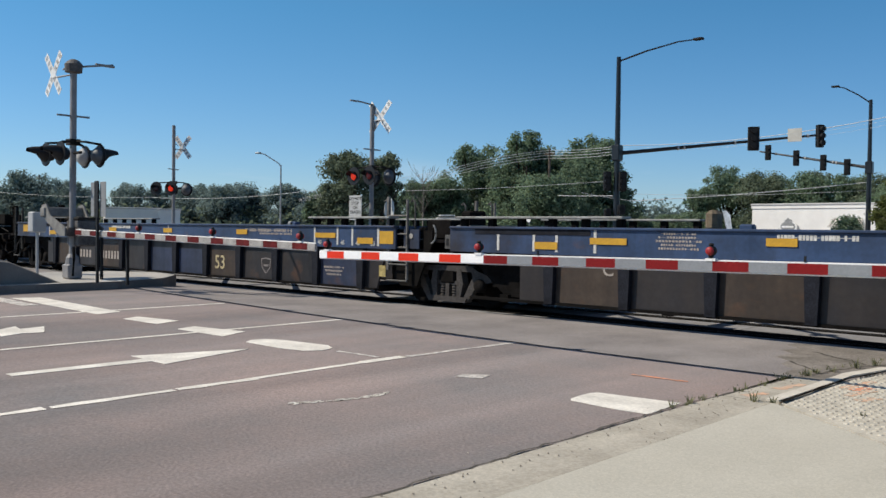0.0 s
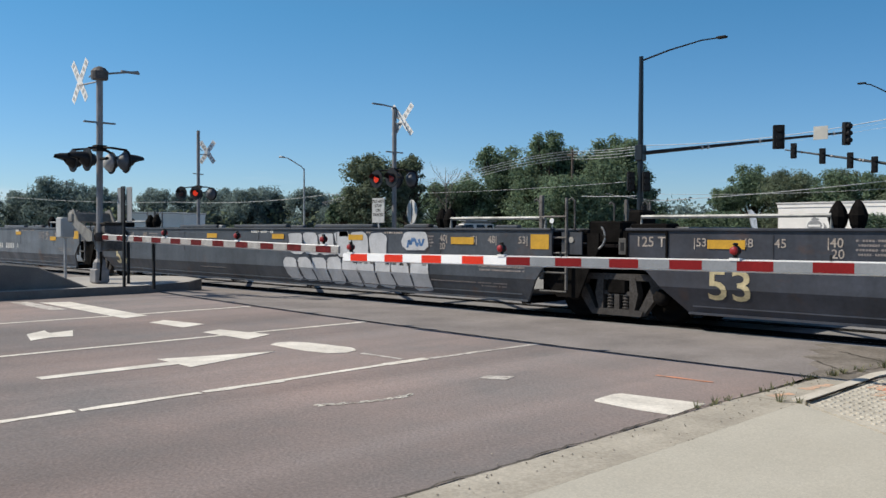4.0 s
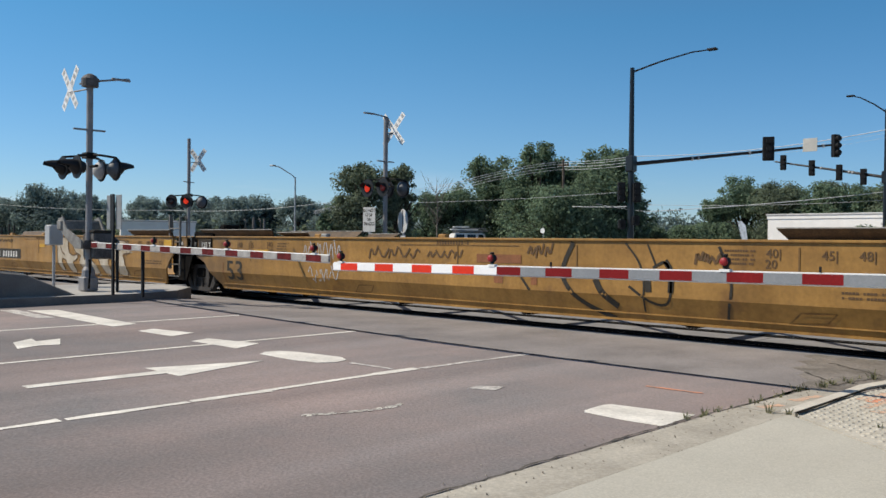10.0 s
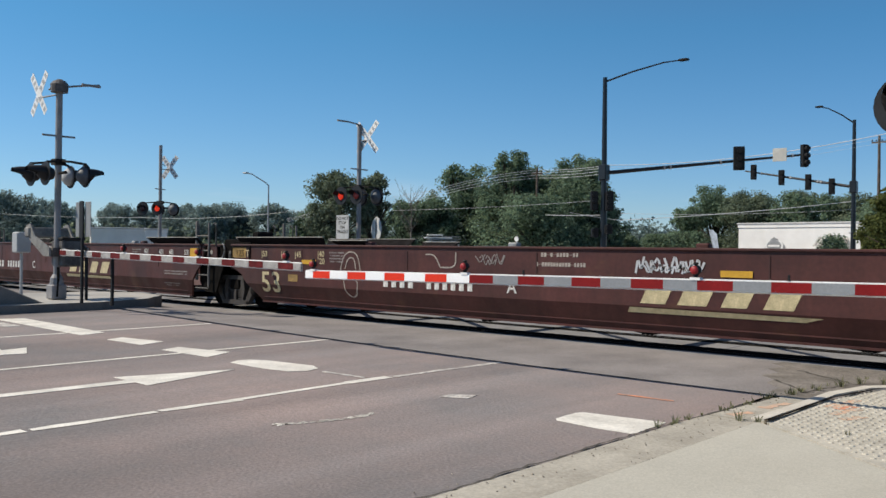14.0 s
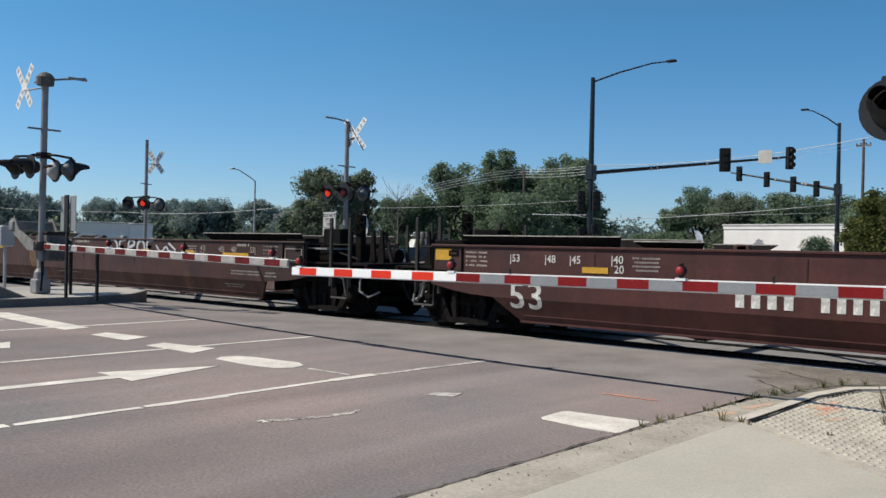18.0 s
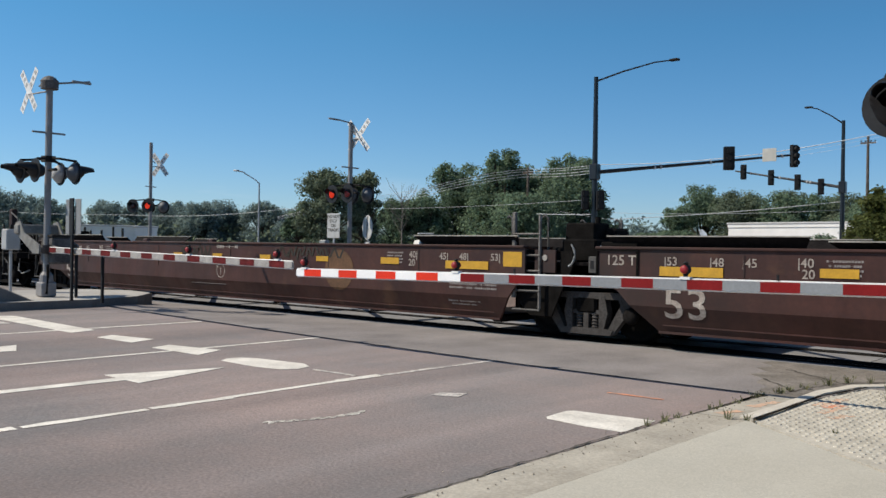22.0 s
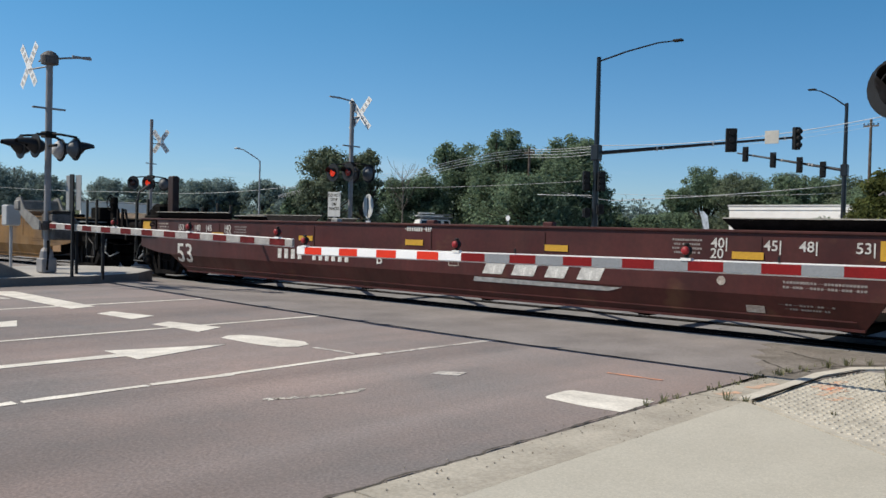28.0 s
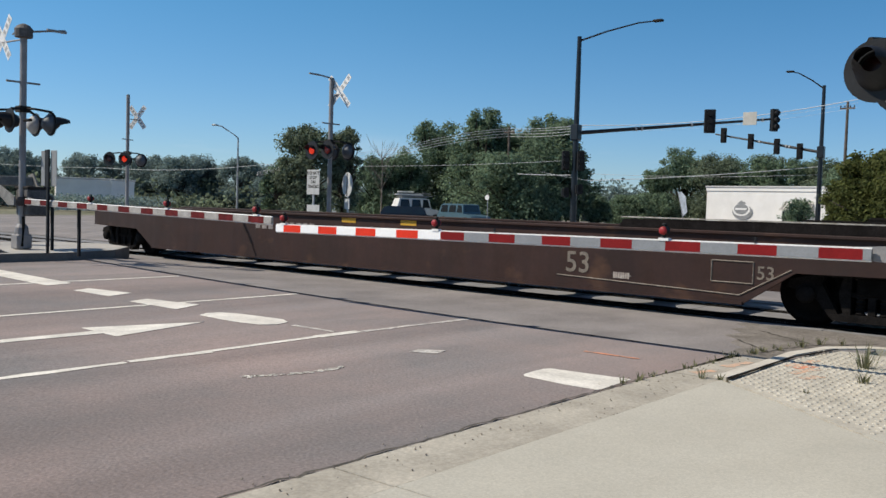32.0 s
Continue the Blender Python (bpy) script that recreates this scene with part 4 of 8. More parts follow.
    if front_joint:
        decal(u, near, rect(.42, .27), YELLOW_DECAL, xf - .27, 1.42, "yellow reflective end plate")
    elif not ribbed:
        if paint is not P_BRN:
            decal(u, near, rect(.54, .25), end_plate, xf - .42, 1.45, "yellow reflective end plate")
            decal(u, near, rect(.50, .10), WHITE_DECAL, xf - .42, 1.24)
        for k in range(4):
            decal(u, near, bars(.55, .035, 9, writing, r, .6), writing, xf - 1.25, 1.54 - .085 * k)
        for k in range(2):
            decal(u, near, bars(.45, .04, 7, writing, r, .6), writing, xf - 1.25, .92 - .075 * k)
    return u, near, xr, xf, xl1, xf1, r


def end_gear(u, front, coupled, r, brake=False, brake_x=None, paint=None, tall_pipe=False):
    """Ladders, decks, rails, coupler and brake gear at one end of a unit."""
    d = 1 if front else -1
    x = S if front else 0.0
    if coupled:
        # draft gear, coupler and deck
        part("draft_sill", Shape().bbox((x + d * .95, 0, .86), (2.1, .5, .36), .03), STEEL_DARK, u)
        cp = part("coupler", Shape().bbox((x + d * 1.95, 0, .86), (.5, .22, .24), .04).prism([(x + d * 2.0, -.2), (x + d * 2.28, -.24), (x + d * 2.32, 0), (x + d * 2.2, .2), (x + d * 2.0, .16)], "z", .72, 1.0), STEEL_GREY, u)
        part("air_hose", Shape().tube([(x + d * 1.75, -.35, .8), (x + d * 1.95, -.38, .5), (x + d * 2.2, -.3, .42)], .022, 6), BLACK, cp)
        part("uncoupling_lever", handrail([(x + d * 1.5, -1.35, .95), (x + d * 1.6, -.9, .85), (x + d * 1.7, -.2, .9)], .014), STEEL_GREY, cp)
        dk = part("end_platform", Shape().bbox((x + d * .75, 0, 1.20), (1.9, 2.7, .05), .01).box((x + d * 1.66, 0, 1.12), (.08, 2.8, .18)), DECK, u)
        for py in (-.95, .95):
            part("walkway_grating", Shape().box((x - d * .35, py, 1.52), (1.3, .7, .035)), ZINC, dk)
        for px, py, h in ((x + d * .52, -1.36, 2.20), (x + d * 1.12, -1.36, 2.20), (x + d * 1.75, 1.2, 2.05), (x + d * .35, 1.25, 2.12), (x + d * 1.1, 1.3, 2.18)):
            part("handrail_post", Shape().bbox((px, py, (h + .70) / 2), (.085, .06, h - .70), .012), POST_STEEL, dk)
        part("handrail", handrail([(x + d * .52, -1.36, 1.62), (x + d * 1.12, -1.36, 1.62)]), STEEL_GREY, dk)
        for q in ((1.30, 1.62) if d < 0 else (1.45,)):
            part("brace_bar", Shape().tube([(x + d * (q + .22), -.62, 1.25), (x + d * q, -.62, 1.92)], .04, 6), (DUSTY if r.random() < .4 else STEEL_GREY), dk)
        st = part("step", Shape().tube([(x + d * .62, -1.40, 1.1), (x + d * .62, -1.42, .48), (x + d * 1.12, -1.42, .48), (x + d * 1.12, -1.40, 1.1)], .014, 6).box((x + d * .87, -1.42, .465), (.5, .06, .02)), STEP_STEEL, dk, "worn grey steel step frame")
        part("step_stay", Shape().tube([(x + d * .70, -1.40, 1.02), (x + d * .95, -1.38, .86), (x + d * 1.06, -1.40, .52)], .018, 6), STEP_STEEL, st)
        if tall_pipe:
            part("curved_pipe", Shape().tube([(x + d * 1.36, -1.2, 1.2), (x + d * 1.34, -1.2, 2.28), (x + d * 1.26, -1.2, 2.42), (x + d * .75, -1.2, 2.62)], .026, 8), STEP_STEEL, dk, "tall bent grey pipe rail")
        part("equipment_box", Shape().bbox((x - d * .6, .2, 1.42), (.9, 1.1, .42), .03), STEEL_DARK, dk)
        part("air_reservoir", Shape().tube([(x + d * .2, .3, 1.38), (x + d * 1.0, .3, 1.38)], .16, 12), STEEL_DARK, dk)
        part("pipe", handrail([(x - d * .6, -.9, 1.35), (x + d * .3, -.95, 1.45), (x + d * .9, -.9, 1.3)], .022), STEEL_GREY, dk)
        if brake:
            bx = x + d * .55 if brake_x is None else brake_x
            bw = part("brake_stand", Shape().bbox((bx, -.50, 1.75), (.22, .16, 1.1), .03), STEEL_DARK, u, "hand brake stand")
            w = Shape()
            ring = [(bx + .24 * math.cos(a * math.pi / 8), -.62, 2.12 + .24 * math.sin(a * math.pi / 8)) for a in range(17)]
            w.tube(ring, .016, 6)
            for a in range(4):
                w.tube([ring[a * 2], ring[a * 2 + 8]], .014, 5)
            part("brake_wheel", w, STEEL_DARK, bw)
            part("brake_chain", handrail([(bx, -.58, 1.3), (bx, -.7, .9), (x + d * .2, -.75, .7)], .016), STEEL_GREY, bw)
        # air valve box, braced uprights and hanging rigging
        part("valve_box", Shape().bbox((x - d * .15, -.55, 1.78), (.62, .42, .40), .03).box((x - d * .15, -.55, 1.45), (.12, .3, .4)), STEEL_DARK, dk)
        for q in (1.15, 1.42):
            part("braced_upright", Shape().prism([(x + d * q - .09, 1.22), (x + d * q + .09, 1.22), (x + d * q + .03, 1.95), (x + d * q - .03, 1.95)], "y", -.72, -.66), DECK, dk)
        part("brake_beam", Shape().box((x + d * 1.25, 0, .42), (.10, 1.9, .12)), STEEL_DARK, dk)
        part("brake_rod", handrail([(x + d * 1.3, -.35, .46), (x + d * .1, -.55, .40), (x - d * 1.2, -.5, .46)], .022), STEEL_GREY, dk)
        part("hanging_pipe", handrail([(x + d * 1.15, -1.05, 1.1), (x + d * 1.2, -1.12, .62), (x + d * 1.45, -1.1, .5), (x + d * 1.6, -.9, .62)], .026), ZINC if r.random() < .5 else STEEL_GREY, dk)
        part("train_line_hose", Shape().tube([(x + d * 1.4, .2, .9), (x + d * 1.7, -.1, .48), (x + d * 2.0, -.15, .36), (x + d * 2.25, -.1, .5)], .03, 6), BLACK, dk)
        part("deck_bracket", Shape().box((x + d * .35, -1.25, 1.05), (1.2, .06, .28)).box((x + d * .9, -1.22, .92), (.08, .08, .5)), STEEL_DARK, dk)
    else:
        if front:
            # ladder by the shared truck
            for sy in (-1, 1):
                ld = part("ladder", Shape().bbox((x - 1.74, sy * 1.42, 1.50), (.08, .07, 1.55), .012).tube([(x - 1.18, sy * 1.42, .55), (x - 1.18, sy * 1.42, 2.22)], .03, 6), LADDER_STEEL, u, "worn steel end ladder")
                for k, q in enumerate((.52, .86, 1.22, 1.50, 1.88)):
                    part("rung", Shape().tube([(x - 1.76, sy * 1.44, q), (x - 1.16, sy * 1.44, q)], .02, 6), LADDER_STEEL if k > 1 else STEP_STEEL, ld)
                for q in (x - 1.92, x - 1.12):
                    part("hooked_rail", Shape().tube([(q, sy * 1.25, 1.5), (q, sy * 1.25, 2.16), (q - .06, sy * 1.25, 2.22), (q - .12, sy * 1.25, 2.18)], .022, 6), STEP_STEEL, ld)
            part("end_platform", Shape().bbox((x - .95, 0, 1.36), (1.5, 2.5, .06), .01).bbox((x - .9, 0, 1.25), (1.5, 1.0, .3), .03), DECK, u)
            part("equipment_box", Shape().bbox((x - .55, -.75, 1.60), (.7, .8, .40), .03).tube([(x - 1.1, -1.1, 1.6), (x - .2, -1.1, 1.62)], .05, 8).bbox((x - .25, -.4, 1.75), (.3, .5, .5), .04), STEEL_DARK, u)
            sp = part("side_plate", Shape().prism([(x - 1.30, 1.60), (x - 1.30, 1.20), (x - .86, 1.20), (x - .86, 1.60)], "y", -1.40, -1.36), paint, u)
            part("round_plate", Shape().lathe([(.055, -1.405), (.055, -1.415)], (x - 1.08, 0, 1.46), "y", 14), GUIDE_LIP, sp)
            # added dark sheet: stands in for the shade over the truck's left half
            part("shade_sheet", Shape().prism([(x - 1.75, 1.20), (x - 1.72, .66), (x - 1.45, .42), (x - .98, .42), (x - .74, .95), (x - .55, 1.3), (x - .55, 1.58), (x - .8, 1.58), (x - .8, 1.20)], "y", -1.33, -1.29), STEEL_DARK, u)
        else:
            slot = part("slot_plate", Shape().bbox((-.04, -1.46, 1.36), (.15, .04, .28), .008), STEP_STEEL, u, "small grey plate with a dark slot")
            part("slot", Shape().box((-.04, -1.482, 1.36), (.07, .006, .14)), BLACK, slot)
            part("brake_hose", Shape().tube([(-.66 + .20 * math.cos(.9 - k * .26), -1.37, 1.52 + .22 * math.sin(.9 - k * .26)) for k in range(9)], .018, 6), ZINC, u, "grey curved brake hose")
            part("joint_casting", Shape().bbox((x + .1, 0, .95), (.9, .7, .4), .05), STEEL_DARK, u)
            part("side_plate", Shape().prism([(x - .05, 1.62), (x - .05, 1.05), (x + .9, 1.02), (x + .9, 1.62)], "y", -1.44, -1.40), STEEL_DARK, u)
            part("walkway_grating", Shape().box((x + .5, 0, 1.68), (1.1, 2.4, .03)), ZINC, u)


def streaked(m, rust, dust):
    """Rain streaks down the plates, dull scuffs and a few rust blooms."""
    n, l = m.node_tree.nodes, m.node_tree.links
    bs = n["Principled BSDF"]
    src = bs.inputs["Base Color"].links[0].from_socket
    tc = n.new("ShaderNodeTexCoord")

    def noise(scale, detail):
        mp = n.new("ShaderNodeMapping")
        mp.inputs["Scale"].default_value = scale
        l.new(tc.outputs["Object"], mp.inputs["Vector"])
        a = n.new("ShaderNodeTexNoise")
        a.inputs["Scale"].default_value, a.inputs["Detail"].default_value = 1.0, detail
        l.new(mp.outputs["Vector"], a.inputs["Vector"])
        return a.outputs["Fac"]

    def ranged(socket, a, b, lo, hi):
        q = n.new("ShaderNodeMapRange")
        for k, val in (("From Min", a), ("From Max", b), ("To Min", lo), ("To Max", hi)):
            q.inputs[k].default_value = val
        l.new(socket, q.inputs["Value"])
        return q.outputs["Result"]
    out = src
    for socket in (ranged(noise((5.0, 1.0, .35), 4), .35, .68, .87, 1.07), ranged(noise((.35, 1.0, 2.6), 4), .35, .65, .86, 1.10)):
        mu = n.new("ShaderNodeMix")
        mu.data_type, mu.blend_type = "RGBA", "MULTIPLY"
        mu.inputs[0].default_value = 1.0
        l.new(out, mu.inputs[6])
        l.new(socket, mu.inputs[7])
        out = mu.outputs[2]
    mx = n.new("ShaderNodeMix")
    mx.data_type = "RGBA"
    mx.inputs[7].default_value = (.105, .052, .028, 1)
    l.new(out, mx.inputs[6])
    l.new(ranged(noise((1.6, 1.0, 2.4), 7), .60, .74, 0.0, rust), mx.inputs[0])
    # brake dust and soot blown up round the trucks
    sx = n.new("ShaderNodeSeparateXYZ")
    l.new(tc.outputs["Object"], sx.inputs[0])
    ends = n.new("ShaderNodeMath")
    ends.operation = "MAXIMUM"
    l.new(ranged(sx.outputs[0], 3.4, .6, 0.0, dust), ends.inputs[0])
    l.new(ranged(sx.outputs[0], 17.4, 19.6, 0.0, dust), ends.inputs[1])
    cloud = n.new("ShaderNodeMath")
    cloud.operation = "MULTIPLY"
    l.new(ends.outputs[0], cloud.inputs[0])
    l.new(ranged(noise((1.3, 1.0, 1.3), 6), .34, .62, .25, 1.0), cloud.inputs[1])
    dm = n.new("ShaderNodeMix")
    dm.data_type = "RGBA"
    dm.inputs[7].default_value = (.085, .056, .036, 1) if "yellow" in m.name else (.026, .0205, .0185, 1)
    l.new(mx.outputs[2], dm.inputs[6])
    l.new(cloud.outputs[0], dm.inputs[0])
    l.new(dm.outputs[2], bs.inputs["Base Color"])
    l.new(ranged(noise((2.0, 1.0, 1.0), 5), .3, .7, bs.inputs["Roughness"].default_value - .08, bs.inputs["Roughness"].default_value + .2), bs.inputs["Roughness"])
    return m


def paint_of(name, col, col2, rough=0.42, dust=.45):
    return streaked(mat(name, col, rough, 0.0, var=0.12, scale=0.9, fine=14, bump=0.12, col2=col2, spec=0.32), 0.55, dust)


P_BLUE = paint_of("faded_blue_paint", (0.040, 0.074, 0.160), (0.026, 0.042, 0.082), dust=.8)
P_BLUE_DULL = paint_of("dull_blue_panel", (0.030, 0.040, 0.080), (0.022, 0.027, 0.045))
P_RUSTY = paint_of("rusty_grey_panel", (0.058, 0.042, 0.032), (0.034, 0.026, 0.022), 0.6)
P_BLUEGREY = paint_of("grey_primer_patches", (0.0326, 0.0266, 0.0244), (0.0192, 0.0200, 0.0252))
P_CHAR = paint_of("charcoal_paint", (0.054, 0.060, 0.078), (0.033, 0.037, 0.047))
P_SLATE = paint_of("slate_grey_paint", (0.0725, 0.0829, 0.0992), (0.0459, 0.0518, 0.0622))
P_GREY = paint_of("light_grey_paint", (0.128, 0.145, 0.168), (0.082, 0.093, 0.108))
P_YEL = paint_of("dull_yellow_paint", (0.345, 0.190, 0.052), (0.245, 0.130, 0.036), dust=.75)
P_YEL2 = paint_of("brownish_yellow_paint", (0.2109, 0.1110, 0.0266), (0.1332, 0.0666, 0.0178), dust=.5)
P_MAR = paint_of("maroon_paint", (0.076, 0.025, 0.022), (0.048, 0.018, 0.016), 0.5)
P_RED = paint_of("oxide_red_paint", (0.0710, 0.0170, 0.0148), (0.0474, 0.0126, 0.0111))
# darker copy of P_RED: the stanchions' shade is put into the paint
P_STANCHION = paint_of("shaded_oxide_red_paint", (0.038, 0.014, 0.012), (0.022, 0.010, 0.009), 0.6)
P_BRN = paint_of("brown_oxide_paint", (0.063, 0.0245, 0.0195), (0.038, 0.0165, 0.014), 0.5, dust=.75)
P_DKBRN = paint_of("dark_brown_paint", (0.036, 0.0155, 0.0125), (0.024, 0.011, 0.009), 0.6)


def common_marks(u, near, xr, xf, stencil, r, num_mat=None, number=True, t125=True, big_mat=None, size=.135, big_x=1.66, rear=0.0, big_h=.49):
    big = decal(u, near, lettering("53", big_h, big_mat or stencil), None, big_x, .755, "stencilled number 53")
    big.matrix_basis = big.matrix_basis @ Matrix.Diagonal((1.16, 1, 1, 1))
    for txt, x in (("53", 1.41), ("48", 2.17), ("45", 2.68)):
        decal(u, near, lettering("|" + txt, size, stencil), None, x + rear, 1.44)
        decal(u, near, lettering(txt + "|", size, stencil), None, 2 * MID - x, 1.44)
    decal(u, near, lettering("|40", size, stencil), None, 3.49 + rear * .5, 1.46)
    decal(u, near, lettering("20", size, stencil), None, 3.53 + rear * .5, 1.30)
    decal(u, near, lettering("40|", size, stencil), None, 16.21, 1.46)
    decal(u, near, lettering("20", size, stencil), None, 16.17, 1.30)
    if t125:
        decal(u, near, lettering("125 T", .17, stencil), None, .52, 1.44)
    faded = FADED_STENCIL if stencil is not BROWN_DECAL else BROWN_DECAL
    for k in range(4):
        for x in (4.02, 15.68):
            decal(u, near, bars(.50 - .06 * (k % 2), .032, 8, faded, r, .7), faded, x, 1.50 - .065 * k)
    for k in range(2):
        decal(u, near, bars(1.15, .035, 15, faded, r, .7), faded, xf1_text(xf), .93 - .07 * k)
        if stencil is not BROWN_DECAL:
            decal(u, near, bars(.8 - .15 * k, .03, 10, faded, r, .7), faded, 17.5, .60 - .06 * k)
    if number:
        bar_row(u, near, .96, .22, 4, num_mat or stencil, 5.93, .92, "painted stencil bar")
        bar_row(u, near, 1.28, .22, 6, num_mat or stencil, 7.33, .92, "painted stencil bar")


def xf1_text(xf):
    return 17.75 if xf < 19.5 else 18.0


MID = 9.85


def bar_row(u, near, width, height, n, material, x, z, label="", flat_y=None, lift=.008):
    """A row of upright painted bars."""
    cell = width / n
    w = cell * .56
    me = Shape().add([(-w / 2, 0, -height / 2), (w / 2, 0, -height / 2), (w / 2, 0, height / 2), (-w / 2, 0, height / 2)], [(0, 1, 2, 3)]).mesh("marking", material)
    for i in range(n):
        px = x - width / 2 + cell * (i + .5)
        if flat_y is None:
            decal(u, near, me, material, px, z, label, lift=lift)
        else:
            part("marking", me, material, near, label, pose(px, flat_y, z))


def yellow_plates(u, near, xs, z=1.30, w=.62, h=.14, material=YELLOW_DECAL):
    for x in xs:
        decal(u, near, rect(w, h), material, x, z, "yellow reflective plate", lift=.014)


def block_emblem(u, near, x, z, w, material, h=.34):
    """Four slanted blocks over a long pointed bar."""
    cell = w / 4
    for i in range(4):
        b = cell * (.66, .72, .60, .66)[i]
        decal(u, near, Shape().add([(q * .5 * b + .16 * e, 0, h * e) for q, e in ((-1, -.5), (1, -.5), (1, .5), (-1, .5))], [(0, 1, 2, 3)]), material, x - w / 2 + cell * (i + .5), z + .01, "slanted block of the emblem")
    decal(u, near, Shape().add([(-w / 2 - .22, 0, -.05), (w / 2 - .05, 0, -.05), (w / 2 + .22, 0, .03), (-w / 2 - .16, 0, .05)], [(0, 1, 2, 3)]), material, x, .655)


def spray_letters(u, near, x, z, n, w, h, material, seed, outline=None, round_=0.5):
    """Bubble-shaped spray tags: rounded blobs side by side, with darker rims."""
    r = random.Random(seed)
    for i in range(n):
        cx = x + (i + .5) * w / n
        rw, rh = w / n * r.uniform(.50, .58), h / 2 * r.uniform(.86, 1.06)
        lean, k = r.uniform(-.30, .05), r.uniform(3.0, 5.0)
        pts = []
        for a in range(18):
            th = 2 * math.pi * a / 18
            c, s_ = math.cos(th), math.sin(th)
            px = math.copysign(abs(c) ** (2 / k), c) * rw * r.uniform(.9, 1.05)
            pz = math.copysign(abs(s_) ** (2 / k), s_) * rh * r.uniform(.92, 1.04)
            pts.append((px + lean * pz, pz))
        for zz0, zz1 in ((FOLD, 9), (-9, FOLD)):
            q = clip_poly([(px + cx, pz + z) for px, pz in pts], zz0, zz1)
            if len(q) > 2:
                s = Shape()
                v = [(px, -(lean_y(pz) + .008), pz) for px, pz in q]
                s.add(v, [tuple(range(len(q)))])
                part("spray_tag", s, material, near)
        if outline:
            spray_line(near, [(px + cx, pz + z) for px, pz in pts] + [(pts[0][0] + cx, pts[0][1] + z)], .03, outline)


def clip_poly(poly, lo, hi):
    for bound, sign in ((lo, 1), (hi, -1)):
        outp = []
        for (a, b) in zip(poly, poly[1:] + poly[:1]):
            ia, ib = (a[1] - bound) * sign >= 0, (b[1] - bound) * sign >= 0
            if ia:
                outp.append(a)
            if ia != ib:
                t = (bound - a[1]) / (b[1] - a[1])
                outp.append((a[0] + (b[0] - a[0]) * t, bound))
        poly = outp
        if len(poly) < 3:
            return []
    return poly


def spray_line(near, pts, w, material, lift=0.0):
    """A sprayed stroke that lies on the folded side plate."""
    s = Shape()
    fine = []
    for a, b in zip(pts, pts[1:]):
        n = max(1, int(math.hypot(b[0] - a[0], b[1] - a[1]) / .12))
        fine += [(a[0] + (b[0] - a[0]) * i / n, a[1] + (b[1] - a[1]) * i / n) for i in range(n)]
    fine.append(pts[-1])
    v = []
    for i, p in enumerate(fine):
        a, b = fine[max(0, i - 1)], fine[min(len(fine) - 1, i + 1)]
        d = Vector((b[0] - a[0], b[1] - a[1])).normalized()
        nx, nz = -d.y * w / 2, d.x * w / 2
        for e in (1, -1):
            x, z = p[0] + e * nx, p[1] + e * nz
            v.append((x, -(lean_y(z) + .010 + lift), z))
    s.add(v, [(2 * i, 2 * i + 1, 2 * i + 3, 2 * i + 2) for i in range(len(fine) - 1)])
    part("spray_line", s, material, near)


def jagged_tag(near, x, z, w, h, n, width, material, seed):
    """A quick angular tag: upright and slanting strokes that cross."""
    r = random.Random(seed)
    for i in range(n):
        a = x + w * i / n
        b = w / n
        form = r.choice((((0, -.5), (.25, .5), (.55, -.45), (.9, .5)), ((0, .4), (.5, -.5), (1, .45)), ((0, -.3), (.4, .5), (.45, -.5), (.95, .2)), ((0, .1), (.3, .5), (.7, -.5), (1, 0))))
        flip = r.choice((-1, 1)) if i else 1
        pts = [(a + b * (.5 + flip * (px - .5)) + r.uniform(-.04, .04) * b, z + h * pz * r.uniform(.8, 1.15)) for px, pz in form]
        spray_line(near, rounded(pts, 1), width, material)


GLYPHS = {"D": ((.1, 0), (.1, 1), (.5, 1), (.8, .7), (.8, .3), (.5, 0), (.1, 0)), "E": ((.8, 1), (.2, 1), (.1, .5), (.65, .55), (.1, .5), (.1, 0), (.8, .05)),
          "P": ((.1, 0), (.15, 1), (.7, .95), (.75, .6), (.15, .45)), "O": ((.5, 1), (.15, .8), (.1, .3), (.45, 0), (.8, .3), (.8, .75), (.5, 1))}


def tag_word(near, x, z, w, h, width):
    for i, ch in enumerate("DEPOE"):
        spray_line(near, rounded([(x + w / 5 * (i + 1.12 * a), z + h * (b - .03 * (i % 2))) for a, b in GLYPHS[ch]]), width * 1.35, SPRAY_WHITE)


def ochre_ring(near, x, strength=1.0):
    """A faded round stain of ochre spray with a brighter rim."""
    disc = mat("faint_ochre_stain", (.125, .062, .028), .8, var=.25, scale=3)
    m_ = mat("ochre_spray", (.20, .105, .036), .8, var=.25, scale=5)
    for lo, hi in ((FOLD, 9), (-9, FOLD)):
        q = clip_poly([(x + .46 * math.cos(a * .3142), 1.10 + .44 * math.sin(a * .3142)) for a in range(20)], lo, hi)
        if len(q) > 2:
            part("spray_field", Shape().add([(px, -(lean_y(pz) + .008), pz) for px, pz in q], [tuple(range(len(q)))]), disc, near)
    if strength > .6:
        spray_line(near, [(x + .46 * math.cos(a * .2), 1.10 + .44 * math.sin(a * .2)) for a in range(33)], .05, m_)
        spray_line(near, [(x, .72), (x, 1.5)], .05, m_)
        spray_line(near, rounded([(x - .25, .85), (x - .05, 1.1), (x + .25, .85)]), .05, m_)


